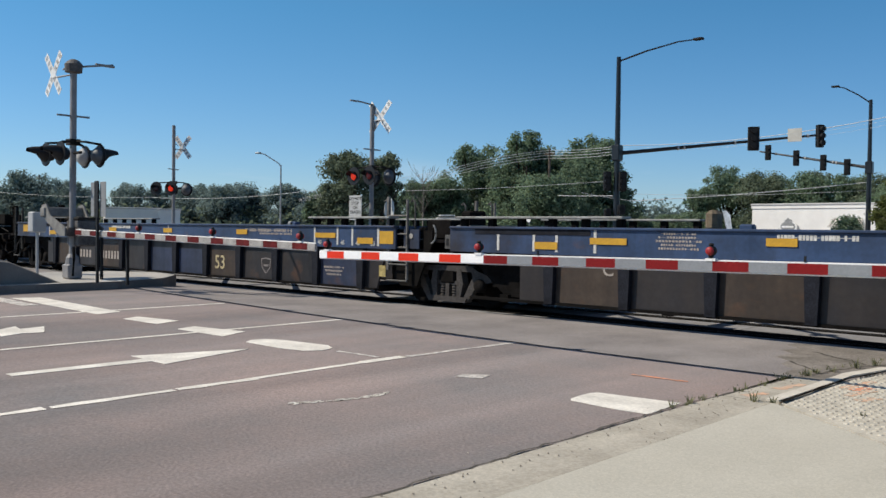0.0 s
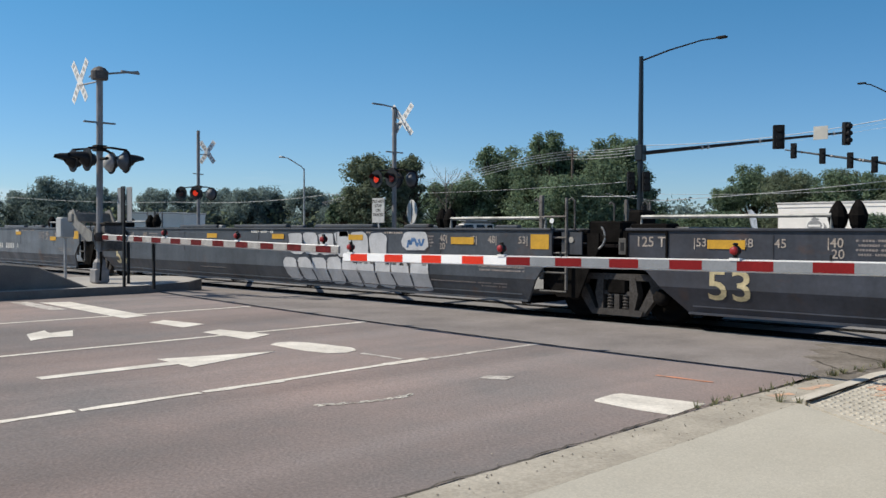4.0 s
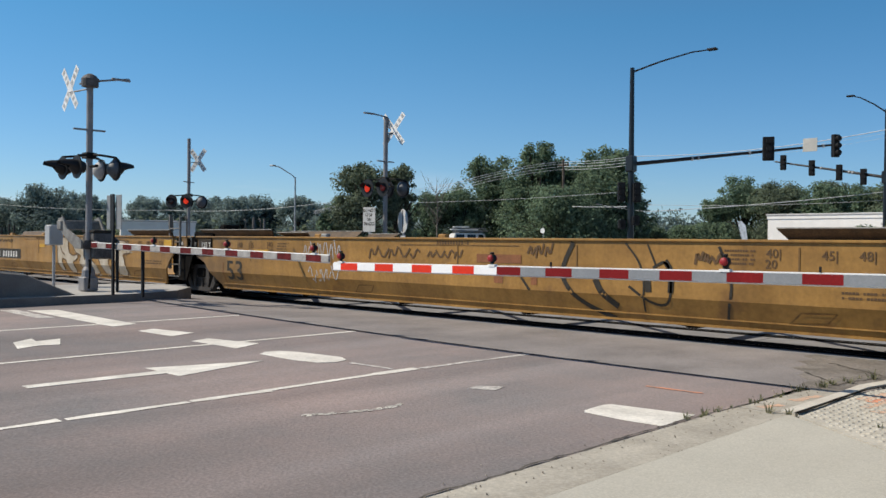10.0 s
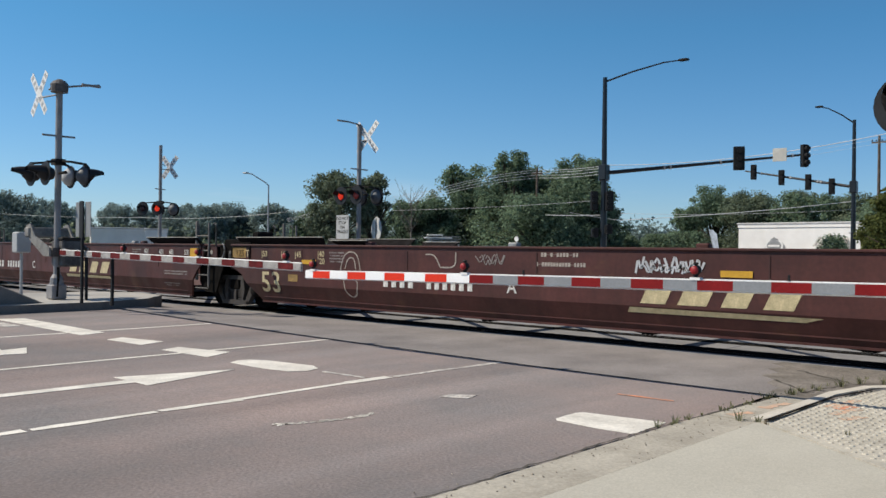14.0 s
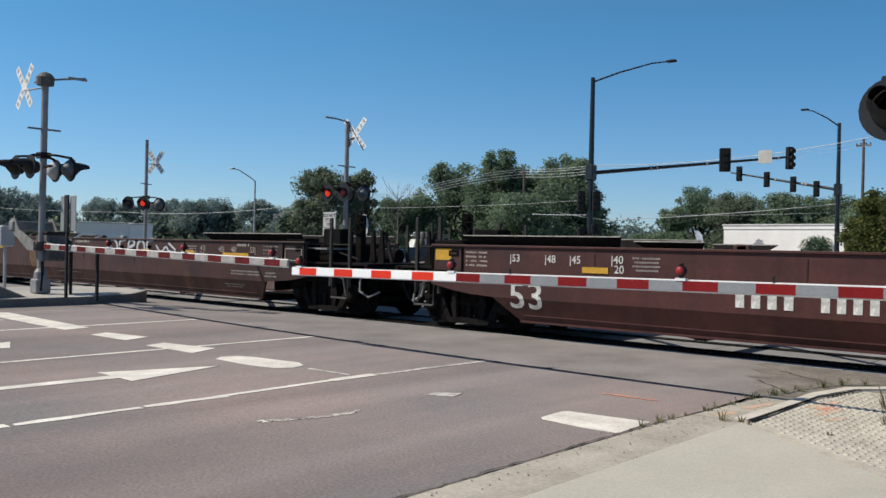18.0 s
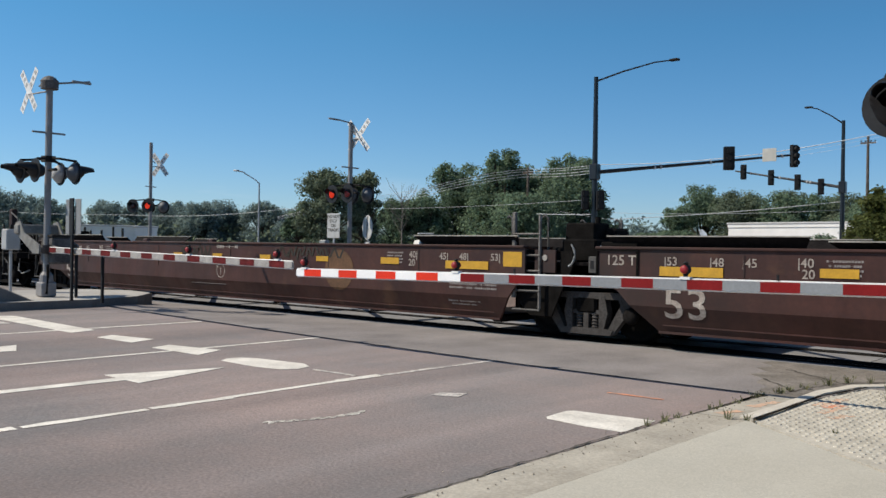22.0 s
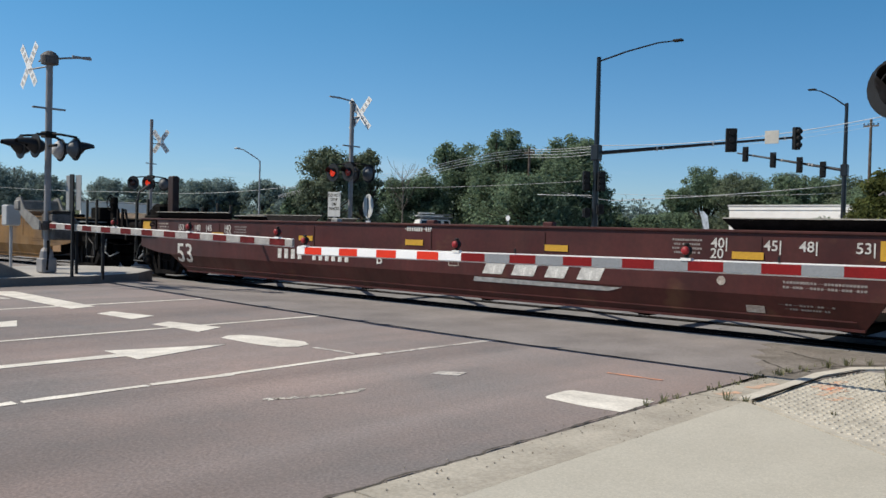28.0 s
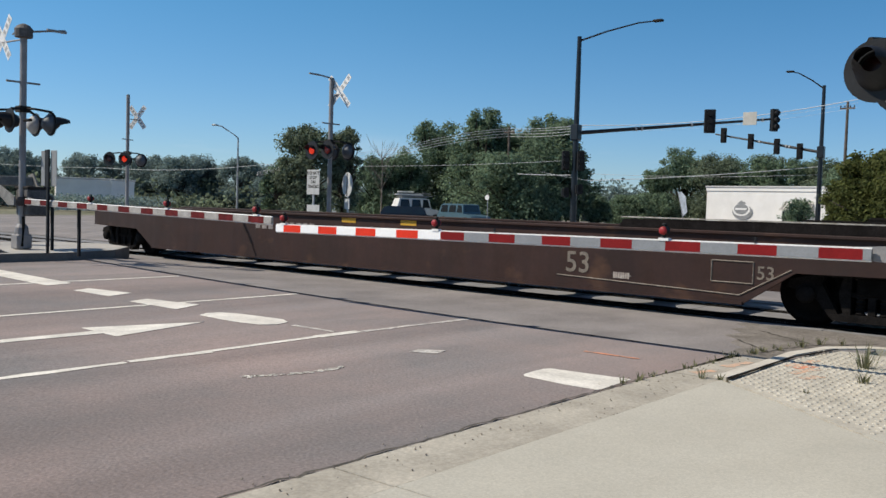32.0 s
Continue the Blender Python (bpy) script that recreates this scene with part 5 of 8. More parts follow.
def sprayed_form(near, pts, fill, rim, width=.05):
    """One sprayed letter form: a pale field with a dark edge, laid over the fold of the side."""
    for lo, hi in ((FOLD, 9), (-9, FOLD)):
        q = clip_poly(list(pts), lo, hi)
        if len(q) > 2:
            part("spray_field", Shape().add([(px, -(lean_y(pz) + .008), pz) for px, pz in q], [tuple(range(len(q)))]), fill, near)
    spray_line(near, rounded(list(pts) + [pts[0]], 1), width, rim, .003)


def rounded(pts, n=2):
    """Cut the corners of a stroke."""
    for _ in range(n):
        q = [pts[0]]
        for a, b in zip(pts, pts[1:]):
            q += [(a[0] * .75 + b[0] * .25, a[1] * .75 + b[1] * .25), (a[0] * .25 + b[0] * .75, a[1] * .25 + b[1] * .75)]
        pts = q + [pts[-1]]
    return pts


TRAIN = []


def add_unit(x0, paint, label, fj, rj, **kw):
    brake, brake_x, pipe = kw.pop("brake", False), kw.pop("brake_x", None), kw.pop("tall_pipe", False)
    u, near, xr, xf, xl1, xf1, r = well_unit(x0, paint, label, fj, rj, **kw)
    add_truck(u, -.40 if rj else 0.0, not rj)
    if not fj:
        add_truck(u, S, True)
    end_gear(u, True, not fj, r, brake=brake and brake_x is None, paint=paint, tall_pipe=pipe)
    end_gear(u, False, not rj, r, brake=brake, brake_x=brake_x, paint=paint, tall_pipe=pipe)
    TRAIN.append((u, x0))
    return u, near, xr, xf, r


# blue ribbed pair
blue = "faded blue ribbed container well unit with grey patches"
for x0, rj, fj, sd in ((-11.9, True, False, 1), (-32.35, False, True, 2)):
    u, near, xr, xf, r = add_unit(x0, P_BLUE, blue, fj, rj, ribbed=True, guide_paint=DECK, seed=sd, panel_paint=P_BLUEGREY, brake=not rj, brake_x=.78 if not rj else None)
    part("marking", lettering("53", .36, CREAM_DECAL), None, near, "cream number 53", pose(12.26, -1.396, .66))
    if not rj:
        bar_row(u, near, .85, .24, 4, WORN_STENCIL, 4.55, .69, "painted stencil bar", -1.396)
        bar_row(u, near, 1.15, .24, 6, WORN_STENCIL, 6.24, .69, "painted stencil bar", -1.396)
    sh = Shape()
    shield = [(-.20, .17), (0, .20), (.20, .17), (.17, -.06), (0, -.2), (-.17, -.06)]
    sh.add([(px * q, 0, pz * q) for q in (1, .84) for px, pz in shield], [(k, (k + 1) % 6, 6 + (k + 1) % 6, 6 + k) for k in range(6)])
    sh.add([(-.10, 0, -.02), (.10, 0, -.02), (.10, 0, .03), (-.10, 0, .03)], [(0, 1, 2, 3)])
    part("marking", sh, FADED_STENCIL, near, "faded shield outline", pose(14.28, -1.396, .66))
    for k in range(3):
        part("marking", bars(.7 - .1 * k, .04, 9, WHITE_DECAL, r, .6), WORN_STENCIL, near, "", pose(16.85, -1.396, .72 - .08 * k))
    part("marking", rect(.20, .24), mat("pale_yellow_card", (.42, .33, .12), .7, var=.25, scale=8), near, "pale yellow placard", pose(18.45, -1.396, .70))
    decal(u, near, bars(1.15, .08, 14, WHITE_DECAL, r, .7), WHITE_DECAL, 7.1, 1.555)
    decal(u, near, bars(1.9, .07, 20, WHITE_DECAL, r, .6), WORN_STENCIL, 14.5, 1.53)
    decal(u, near, bars(1.3, .04, 16, WHITE_DECAL, r, .6), WORN_STENCIL, 14.8, 1.45)
    for k in range(5):
        decal(u, near, bars(.62 + .10 * (k % 3), .034, 9, WHITE_DECAL, r, .6), WORN_STENCIL, 4.95 if rj else 5.0, 1.585 - .06 * k)
    if rj:
        part("marking", lettering("C", .24, WORN_STENCIL), None, near, "white letter", pose(3.60, -1.396, .95))
    if not rj:
        decal(u, near, rect(.52, .24), YELLOW_DECAL, .18, 1.46, "yellow reflective end plate")
        part("locker", Shape().bbox((.55, -1.2, 1.74), (.52, .4, .24), .03), P_BLUE, u)
    else:
        part("tan_hood", Shape().bbox((5.35, -1.1, 1.80), (.20, .30, .34), .06), DUSTY, u, "tan weathered vent hood")
    # dark strip painted on for the shade under the top chord
    part("shade_strip", Shape().box((2.45 if not rj else 2.0, -HALF - .004, 1.58), (2.6, .012, .10)), RIB_AND_SHADE, near)
    yellow_plates(u, near, (9.82, 13.41, 6.6), 1.48, .46, .12)
    yellow_plates(u, near, (16.68, 3.66), 1.44, .72, .11)
    yellow_plates(u, near, (18.02, 2.37), 1.34, .50, .13)
    for x, txt in ((16.3, "40"), (17.1, "45"), (17.6, "48"), (18.43, "53")):
        decal(u, near, rect(.055, .40), WHITE_DECAL, x, 1.43)
        decal(u, near, lettering(txt, .10, WHITE_DECAL), None, x + (.18 if txt != "53" else -.17), 1.28)
        decal(u, near, rect(.055, .40), WHITE_DECAL, 2 * MID - x, 1.43)
    decal(u, near, rect(.035, .36), WHITE_DECAL, 9.84, 1.50)

# charcoal and grey three-unit car
for x0, rj, fj, pt, lb, sd in ((-56.65, True, False, P_CHAR, "charcoal grey container well unit with white spray outlines", 3),
                               (-77.12, True, True, P_SLATE, "slate grey container well unit with white bubble graffiti", 4),
                               (-97.3, False, True, P_GREY, "light grey container well unit with white stencils", 5)):
    u, near, xr, xf, r = add_unit(x0, pt, lb, fj, rj, seed=sd, brake=not rj or not fj, low_rails=True)
    common_marks(u, near, xr, xf, WORN_STENCIL, r, WHITE_DECAL, False, rj, CREAM_DECAL if sd != 5 else WHITE_DECAL, big_x=1.9 if sd != 5 else 1.8)
    nx = 12.9 if sd != 5 else 10.6
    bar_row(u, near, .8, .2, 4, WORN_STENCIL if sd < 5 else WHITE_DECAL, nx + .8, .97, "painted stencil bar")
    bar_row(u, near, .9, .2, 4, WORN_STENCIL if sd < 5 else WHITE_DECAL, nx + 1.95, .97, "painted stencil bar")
    decal(u, near, lettering("A" if sd == 5 else "B", .2, WHITE_DECAL), None, nx + 2.75, .97, "white letter")
    decal(u, near, Shape().lathe([(.15, -.001), (.15, .001)], axis="y", n=18), mat("teal_roundel", (.10, .22, .26), .7, var=.2), nx, .97, "small teal round emblem")
    decal(u, near, bars(1.0, .07, 9, WHITE_DECAL, r, .6), WHITE_DECAL, 9.75, 1.575)
    decal(u, near, bars(1.2, .04, 10, WHITE_DECAL, r, .6), WORN_STENCIL, 14.4, 1.57)
    yellow_plates(u, near, (7.35, 10.45, 13.45), 1.46, .50, .12)
    yellow_plates(u, near, (1.85, 16.74) if sd != 5 else (2.89, 16.74), 1.42 if sd != 5 else 1.28, .62 if sd != 5 else .52, .14)
    decal(u, near, rect(.32, .13), WHITE_DECAL, 13.02 if sd != 5 else 13.3, 1.54)
    for q in (7.3, 16.4):
        decal(u, near, rect(1.3, .02), FADED_STENCIL, q, .60)
    # pipe rails on short posts over both ends, with a dark valve stand
    for a, b, q in ((.3, 3.4, 3.45), (16.35, xf - .2, 16.2)):
        rl = part("top_rail", handrail([(a, -1.42, 1.66), (a, -1.42, 1.86), (b, -1.42, 1.86), (b, -1.42, 1.66)], .034), ZINC, u, "grey pipe rail along the top")
        part("valve_stand", Shape().lathe([(.06, 1.62), (.12, 1.72), (.15, 1.84), (.10, 1.97), (.03, 2.07)], (q, -1.30, 0), n=10), STEEL_DARK, rl)
        part("valve_stand", Shape().lathe([(.06, 1.62), (.11, 1.72), (.14, 1.86), (.09, 1.99), (.03, 2.08)], (q + (.25 if q < 9 else -.3), -1.22, 0), n=10), STEEL_DARK, rl)
    if sd == 3:
        for pts in ([(4.9, 1.40), (5.5, 1.62), (5.75, 1.15)], [(5.05, 1.2), (5.85, 1.30)], [(5.75, 1.62), (6.1, 1.1), (5.8, .55)], [(5.3, 1.0), (5.35, .5)], [(5.6, 1.0), (5.65, .5)]):
            spray_line(near, rounded(pts), .035, FADED_STENCIL)
        for rx, rz in ((.62, .60), (.24, .24)):
            spray_line(near, [(6.3 + rx * math.cos(a * .42), 1.05 + rz * math.sin(a * .42)) for a in range(16)], .03, FADED_STENCIL)
        decal(u, near, rect(1.3, .09), mat("blue_scuff", (.035, .055, .16), .6, var=.3, scale=4), 11.6, .86)
        decal(u, near, rect(.42, .12), mat("dull_orange_plate", (.16, .08, .03), .7, var=.3, scale=5), 16.4, .62)
    if sd == 4:
        spray_letters(u, near, 10.90, 1.30, 6, 3.6, .60, SPRAY_WHITE, 41, P_CHAR)
        spray_letters(u, near, 10.72, .68, 9, 5.05, .70, SPRAY_WHITE, 42, P_CHAR)
        spray_letters(u, near, 14.98, 1.40, 1, .80, .46, SPRAY_WHITE, 44, P_CHAR)
        jagged_tag(near, 15.15, 1.36, .5, .2, 3, .06, mat("pale_blue_spray", (.06, .16, .36), .7, var=.2), 43)

# yellow three-unit car
yl = "dull yellow container well unit with black stencils"
# yellow cars' guides: their shade is put into a dark brown
GUIDE_SHADE = mat("shaded_brown_guide", (.115, .072, .038), .75, var=.3, scale=4, col2=(.05, .034, .022))
OCHRE_LINE = mat("darker_ochre_line", (.20, .105, .03), .8, var=.25, scale=6)
for x0, rj, fj, sd in ((-122.28, True, False, 6), (-142.35, True, True, 7), (-162.55, False, True, 8)):
    u, near, xr, xf, r = add_unit(x0, P_YEL, yl if sd != 8 else "dull yellow container well unit with white block graffiti", fj, rj, seed=sd, brake=not rj or not fj, guide_paint=GUIDE_SHADE)
    common_marks(u, near, xr, xf, BROWN_DECAL, r, None, False, False, BLACK_DECAL, big_x={6: 2.38, 7: 1.92, 8: 1.76}[sd], rear=.42 if sd == 6 else 0.0, big_h=.51)
    if rj:
        decal(u, near, rect(.70, .36), mat("dark_brown_panel", (.035, .022, .015), .85, var=.2), .50 if sd == 7 else .90, 1.38)
        part("marking", lettering("125 T", .15, WHITE_DECAL), None, near, "white number 125 T", pose(.55 if sd == 7 else .94, -1.514, 1.42))
    if sd != 7:
        px = 6.15 if sd == 8 else 13.35
        decal(u, near, rect(3.3, .36), BLACK_DECAL, px, .97, "black stencil panel")
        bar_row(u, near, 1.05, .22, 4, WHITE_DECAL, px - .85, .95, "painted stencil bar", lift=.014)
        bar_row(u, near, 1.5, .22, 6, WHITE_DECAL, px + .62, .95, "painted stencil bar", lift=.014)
    decal(u, near, bars(.9, .07, 8, BLACK_DECAL, r, .5), BROWN_DECAL, 9.7, 1.57)
    # pressed outlines on the lower plate
    for q in (6.9, 16.7):
        spray_line(near, [(q - .3, .42), (q + .25, .46), (q + .42, .62), (q - .1, .60), (q - .3, .42)], .025, OCHRE_LINE)
    spray_line(near, [(8.2, 1.52), (11.4, 1.53)], .016, OCHRE_LINE)
    if sd == 7:
        yellow_plates(u, near, (3.12,), 1.28, .62, .12)
        spray_line(near, [(1.39, .42), (1.38, .98)], .03, mat("rust_patch", (.26, .10, .04), .8, var=.2))
        jagged_tag(near, 4.85, 1.36, 1.4, .44, 5, .024, SPRAY_WHITE, 71)
        jagged_tag(near, 5.05, .80, 1.15, .46, 4, .024, SPRAY_WHITE, 75)
        jagged_tag(near, 7.2, 1.34, 1.6, .26, 5, .045, BROWN_DECAL, 72)
        jagged_tag(near, 9.0, 1.34, 1.0, .20, 4, .04, BROWN_DECAL, 76)
        jagged_tag(near, 11.6, 1.46, .6, .26, 3, .04, BROWN_DECAL, 77)
        for x, w_ in ((10.9, .22), (11.75, .14)):
            decal(u, near, rect(w_, .20), mat("rust_patch", (.26, .10, .04), .8, var=.2), x, .92)
        decal(u, near, rect(1.1, .16), MATS["rust_patch"], 10.9, 1.28)
        for pts, w_ in (([(12.62, 1.60), (12.40, 1.2), (12.38, .95), (12.75, .55), (13.4, .30)], .09), ([(13.08, .98), (13.2, .75), (13.5, .52)], .12),
                        ([(13.68, 1.60), (13.95, 1.3), (14.05, .95), (14.0, .45)], .035), ([(14.1, 1.58), (14.25, 1.25)], .03),
                        ([(14.1, 1.05), (14.12, .80)], .11), ([(14.2, 1.2), (14.45, 1.34), (14.55, 1.0), (14.5, .60), (14.2, .58), (13.75, .88)], .045),
                        ([(14.42, 1.32), (14.54, 1.15), (14.52, .8)], .10), ([(15.35, 1.56), (15.6, 1.0), (15.45, .42)], .045), ([(11.45, .95), (11.65, .72)], .05)):
            spray_line(near, rounded(pts, 2), w_, BLACK_DECAL)
        jagged_tag(near, 14.95, 1.38, .45, .20, 3, .045, BROWN_DECAL, 74)
    if sd == 6:
        decal(u, near, rect(1.0, .016), BLACK_DECAL, 9.8, 1.30)
        decal(u, near, bars(.6, .09, 7, BLACK_DECAL, r, .7), BLACK_DECAL, 6.85, 1.53)
    if sd == 8:
        for form in (((11.05, 1.60), (11.95, 1.62), (12.0, 1.10), (12.35, .98), (12.75, 1.05), (12.65, .85), (12.35, .78), (12.45, .36), (11.98, .40), (11.85, .82), (11.45, .90), (11.55, .42), (11.2, .45), (11.1, 1.0)),
                     ((12.2, 1.60), (12.6, 1.58), (12.75, 1.2), (13.0, 1.58), (13.75, 1.6), (13.85, 1.15), (13.6, .95), (14.1, .70), (14.15, .36), (13.1, .38), (12.85, .80), (12.95, 1.02), (12.5, 1.1)),
                     ((13.95, 1.58), (14.55, 1.58), (14.75, 1.25), (15.0, 1.56), (15.3, 1.0), (14.9, .9), (15.1, .38), (14.6, .36), (14.4, .75), (14.2, .95)),
                     ((15.15, 1.55), (15.6, 1.54), (16.2, 1.5), (16.55, 1.15), (15.9, 1.1), (16.05, .9), (16.15, .4), (15.5, .38), (15.45, .85), (15.3, .95))):
            sprayed_form(near, form, CREAM_SPRAY, BROWN_DECAL, .042)
        for pts in ([(11.3, 1.58), (11.4, 1.15), (11.7, 1.0)], [(13.2, .95), (13.35, .80), (13.5, .62)], [(14.35, 1.5), (14.6, 1.1)], [(15.6, 1.45), (15.75, 1.2)]):
            spray_line(near, rounded(pts, 1), .06, BROWN_DECAL, .003)
        jagged_tag(near, 5.2, 1.46, 1.9, .14, 8, .03, BLACK_DECAL, 82)
        yellow_plates(u, near, (9.79, 13.14, 16.67), 1.30, .46, .12)
        part("equipment_box", Shape().bbox((1.20, -.8, 1.98), (.75, .5, .32), .04), mat("rusty_brown_steel", (.16, .085, .045), .8, var=.25, scale=5), u, "rusty brown equipment box")
        part("equipment_box", Shape().bbox((0.40, -.7, 1.85), (.9, .7, .14), .03), MATS["rusty_brown_steel"], u)
        part("upright", Shape().bbox((-.36, -.85, 2.10), (.16, .12, .85), .03), MATS["rusty_brown_steel"], u)
        part("upright", Shape().prism([(-.25, 1.85), (.35, 1.85), (-.20, 2.35)], "y", -.9, -.82), MATS["rusty_brown_steel"], u)

# maroon three-unit car with cream emblem
for x0, rj, fj, sd in ((-187.55, True, False, 9), (-207.85, True, True, 10), (-228.2, False, True, 11)):
    u, near, xr, xf, r = add_unit(x0, P_MAR, "faded maroon container well unit with cream emblem", fj, rj, guide_paint=DECK, seed=sd, brake=not rj or not fj)
    common_marks(u, near, xr, xf, WHITE_DECAL if sd != 9 else CREAM_DECAL, r, WHITE_DECAL, True, rj)
    decal(u, near, lettering("ACB"[sd - 9], .24, WHITE_DECAL), None, 8.86, .92, "white letter")
    block_emblem(u, near, 12.8, .93, 2.7, CREAM_DECAL)
    yellow_plates(u, near, (3.08, 13.1, 16.6), 1.28, .50, .10)
    decal(u, near, bars(.8, .07, 8, WHITE_DECAL, r, .6), WORN_STENCIL, 9.9, 1.53)
    decal(u, near, bars(1.05, .07, 11, WHITE_DECAL, r, .6), WORN_STENCIL, 9.92, 1.36)
    if rj:
        decal(u, near, rect(.62, .26), mat("tan_faded_plate", (.30, .19, .06), .7, var=.25, scale=6), .35, 1.47, "faded tan end plate")
    if sd == 9:
        jagged_tag(near, 11.4, 1.40, 1.2, .26, 7, .04, SPRAY_WHITE, 91)
        jagged_tag(near, 11.5, 1.33, .9, .16, 5, .035, SPRAY_WHITE, 93)
        jagged_tag(near, 8.1, 1.42, .6, .24, 3, .022, FADED_STENCIL, 92)
        decal(u, near, rect(.42, .16), mat("rusty_plate_patch", (.20, .10, .06), .8, var=.3, scale=6), 16.4, .60)
        for pts in ([(4.15, 1.1), (4.25, 1.45), (4.5, 1.55), (4.72, 1.45), (4.80, 1.1)], [(4.3, 1.15), (4.4, 1.40), (4.6, 1.40), (4.65, 1.15)], [(4.25, .95), (4.75, .95), (4.65, .55), (4.35, .55), (4.25, .95)], [(6.7, 1.5), (6.95, 1.5), (7.1, 1.25)], [(7.1, 1.25), (7.5, 1.25), (7.5, 1.55)]):
            spray_line(near, rounded(pts), .028, WORN_STENCIL)
        jagged_tag(near, 8.0, 1.42, .7, .20, 3, .022, FADED_STENCIL, 94)
        decal(u, near, rect(.34, .16), MATS["tan_faded_plate"], 2.5, .90)

# brown three-unit car with spray tags
for x0, rj, fj, sd in ((-252.82, True, False, 12), (-273.45, True, True, 13), (-293.83, False, True, 14)):
    u, near, xr, xf, r = add_unit(x0, P_BRN, "dirty brown container well unit with yellow plates", fj, rj, guide_paint=DECK, seed=sd, brake=not rj or not fj)
    common_marks(u, near, xr, xf, WORN_STENCIL, r, None, False, rj, WORN_STENCIL)
    yellow_plates(u, near, (7.65, 9.45, 11.4, 13.45), 1.33, .40, .11)
    yellow_plates(u, near, (3.95, 15.55), 1.33, .52, .13)
    yellow_plates(u, near, (1.75, 17.6), 1.29, 1.05, .15)
    decal(u, near, bars(.9, .08, 9, WHITE_DECAL, r, .6), WORN_STENCIL, 9.85, 1.56)
    decal(u, near, rect(1.5, .018), FADED_STENCIL, 9.0, .62)
    if rj:
        part("equipment_cabinet", Shape().bbox((-.60, -.75, 1.78), (.62, .5, .62), .03).tube([(-.35, -.8, 2.05), (-.35, -.8, 2.20)], .05, 8), STEEL_DARK, u, "black equipment cabinet over the joint")
    if sd == 12:
        spray_line(near, [(xf - .70, 1.24), (xf - .12, 1.24), (xf - .12, 1.50), (xf - .70, 1.50), (xf - .70, 1.24)], .02, WORN_STENCIL, .006)
        tag_word(near, 7.65, 1.26, 1.55, .34, .05)
        tag_word(near, 11.5, 1.24, 2.45, .40, .062)
        spray_line(near, rounded([(14.0, 1.50), (14.25, 1.28), (14.5, 1.50), (14.65, 1.32), (15.05, 1.34), (14.62, 1.56)], 1), .06, SPRAY_WHITE)
        decal(u, near, bars(.5, .07, 5, WHITE_DECAL, r, .6), WORN_STENCIL, 17.9, 1.56)
        ochre_ring(near, 6.78)
    if sd == 13:
        ochre_ring(near, 13.85)
        tag_word(near, 14.05, 1.27, 1.75, .36, .06)
        for q in (13.98, 14.04, 15.90, 15.97):
            spray_line(near, [(q, 1.60), (q + .02, 1.48)], .035, SPRAY_WHITE)
        spray_line(near, [(15.0, 1.0), (15.3, 1.05), (15.1, .88), (15.35, .92), (15.15, .74)], .05, SPRAY_WHITE)
    if sd == 14:
        jagged_tag(near, 7.8, 1.44, 1.35, .36, 5, .055, BLACK_DECAL, 141)
        jagged_tag(near, 11.95, 1.46, 2.2, .30, 7, .055, BLACK_DECAL, 142)
        spray_line(near, [(9.6 + .17 * math.cos(a * .4), .96 + .17 * math.sin(a * .4)) for a in range(17)], .022, WORN_STENCIL)
        spray_line(near, [(9.6, .86), (9.6, 1.05)], .02, WORN_STENCIL)
        ochre_ring(near, 14.0, .5)

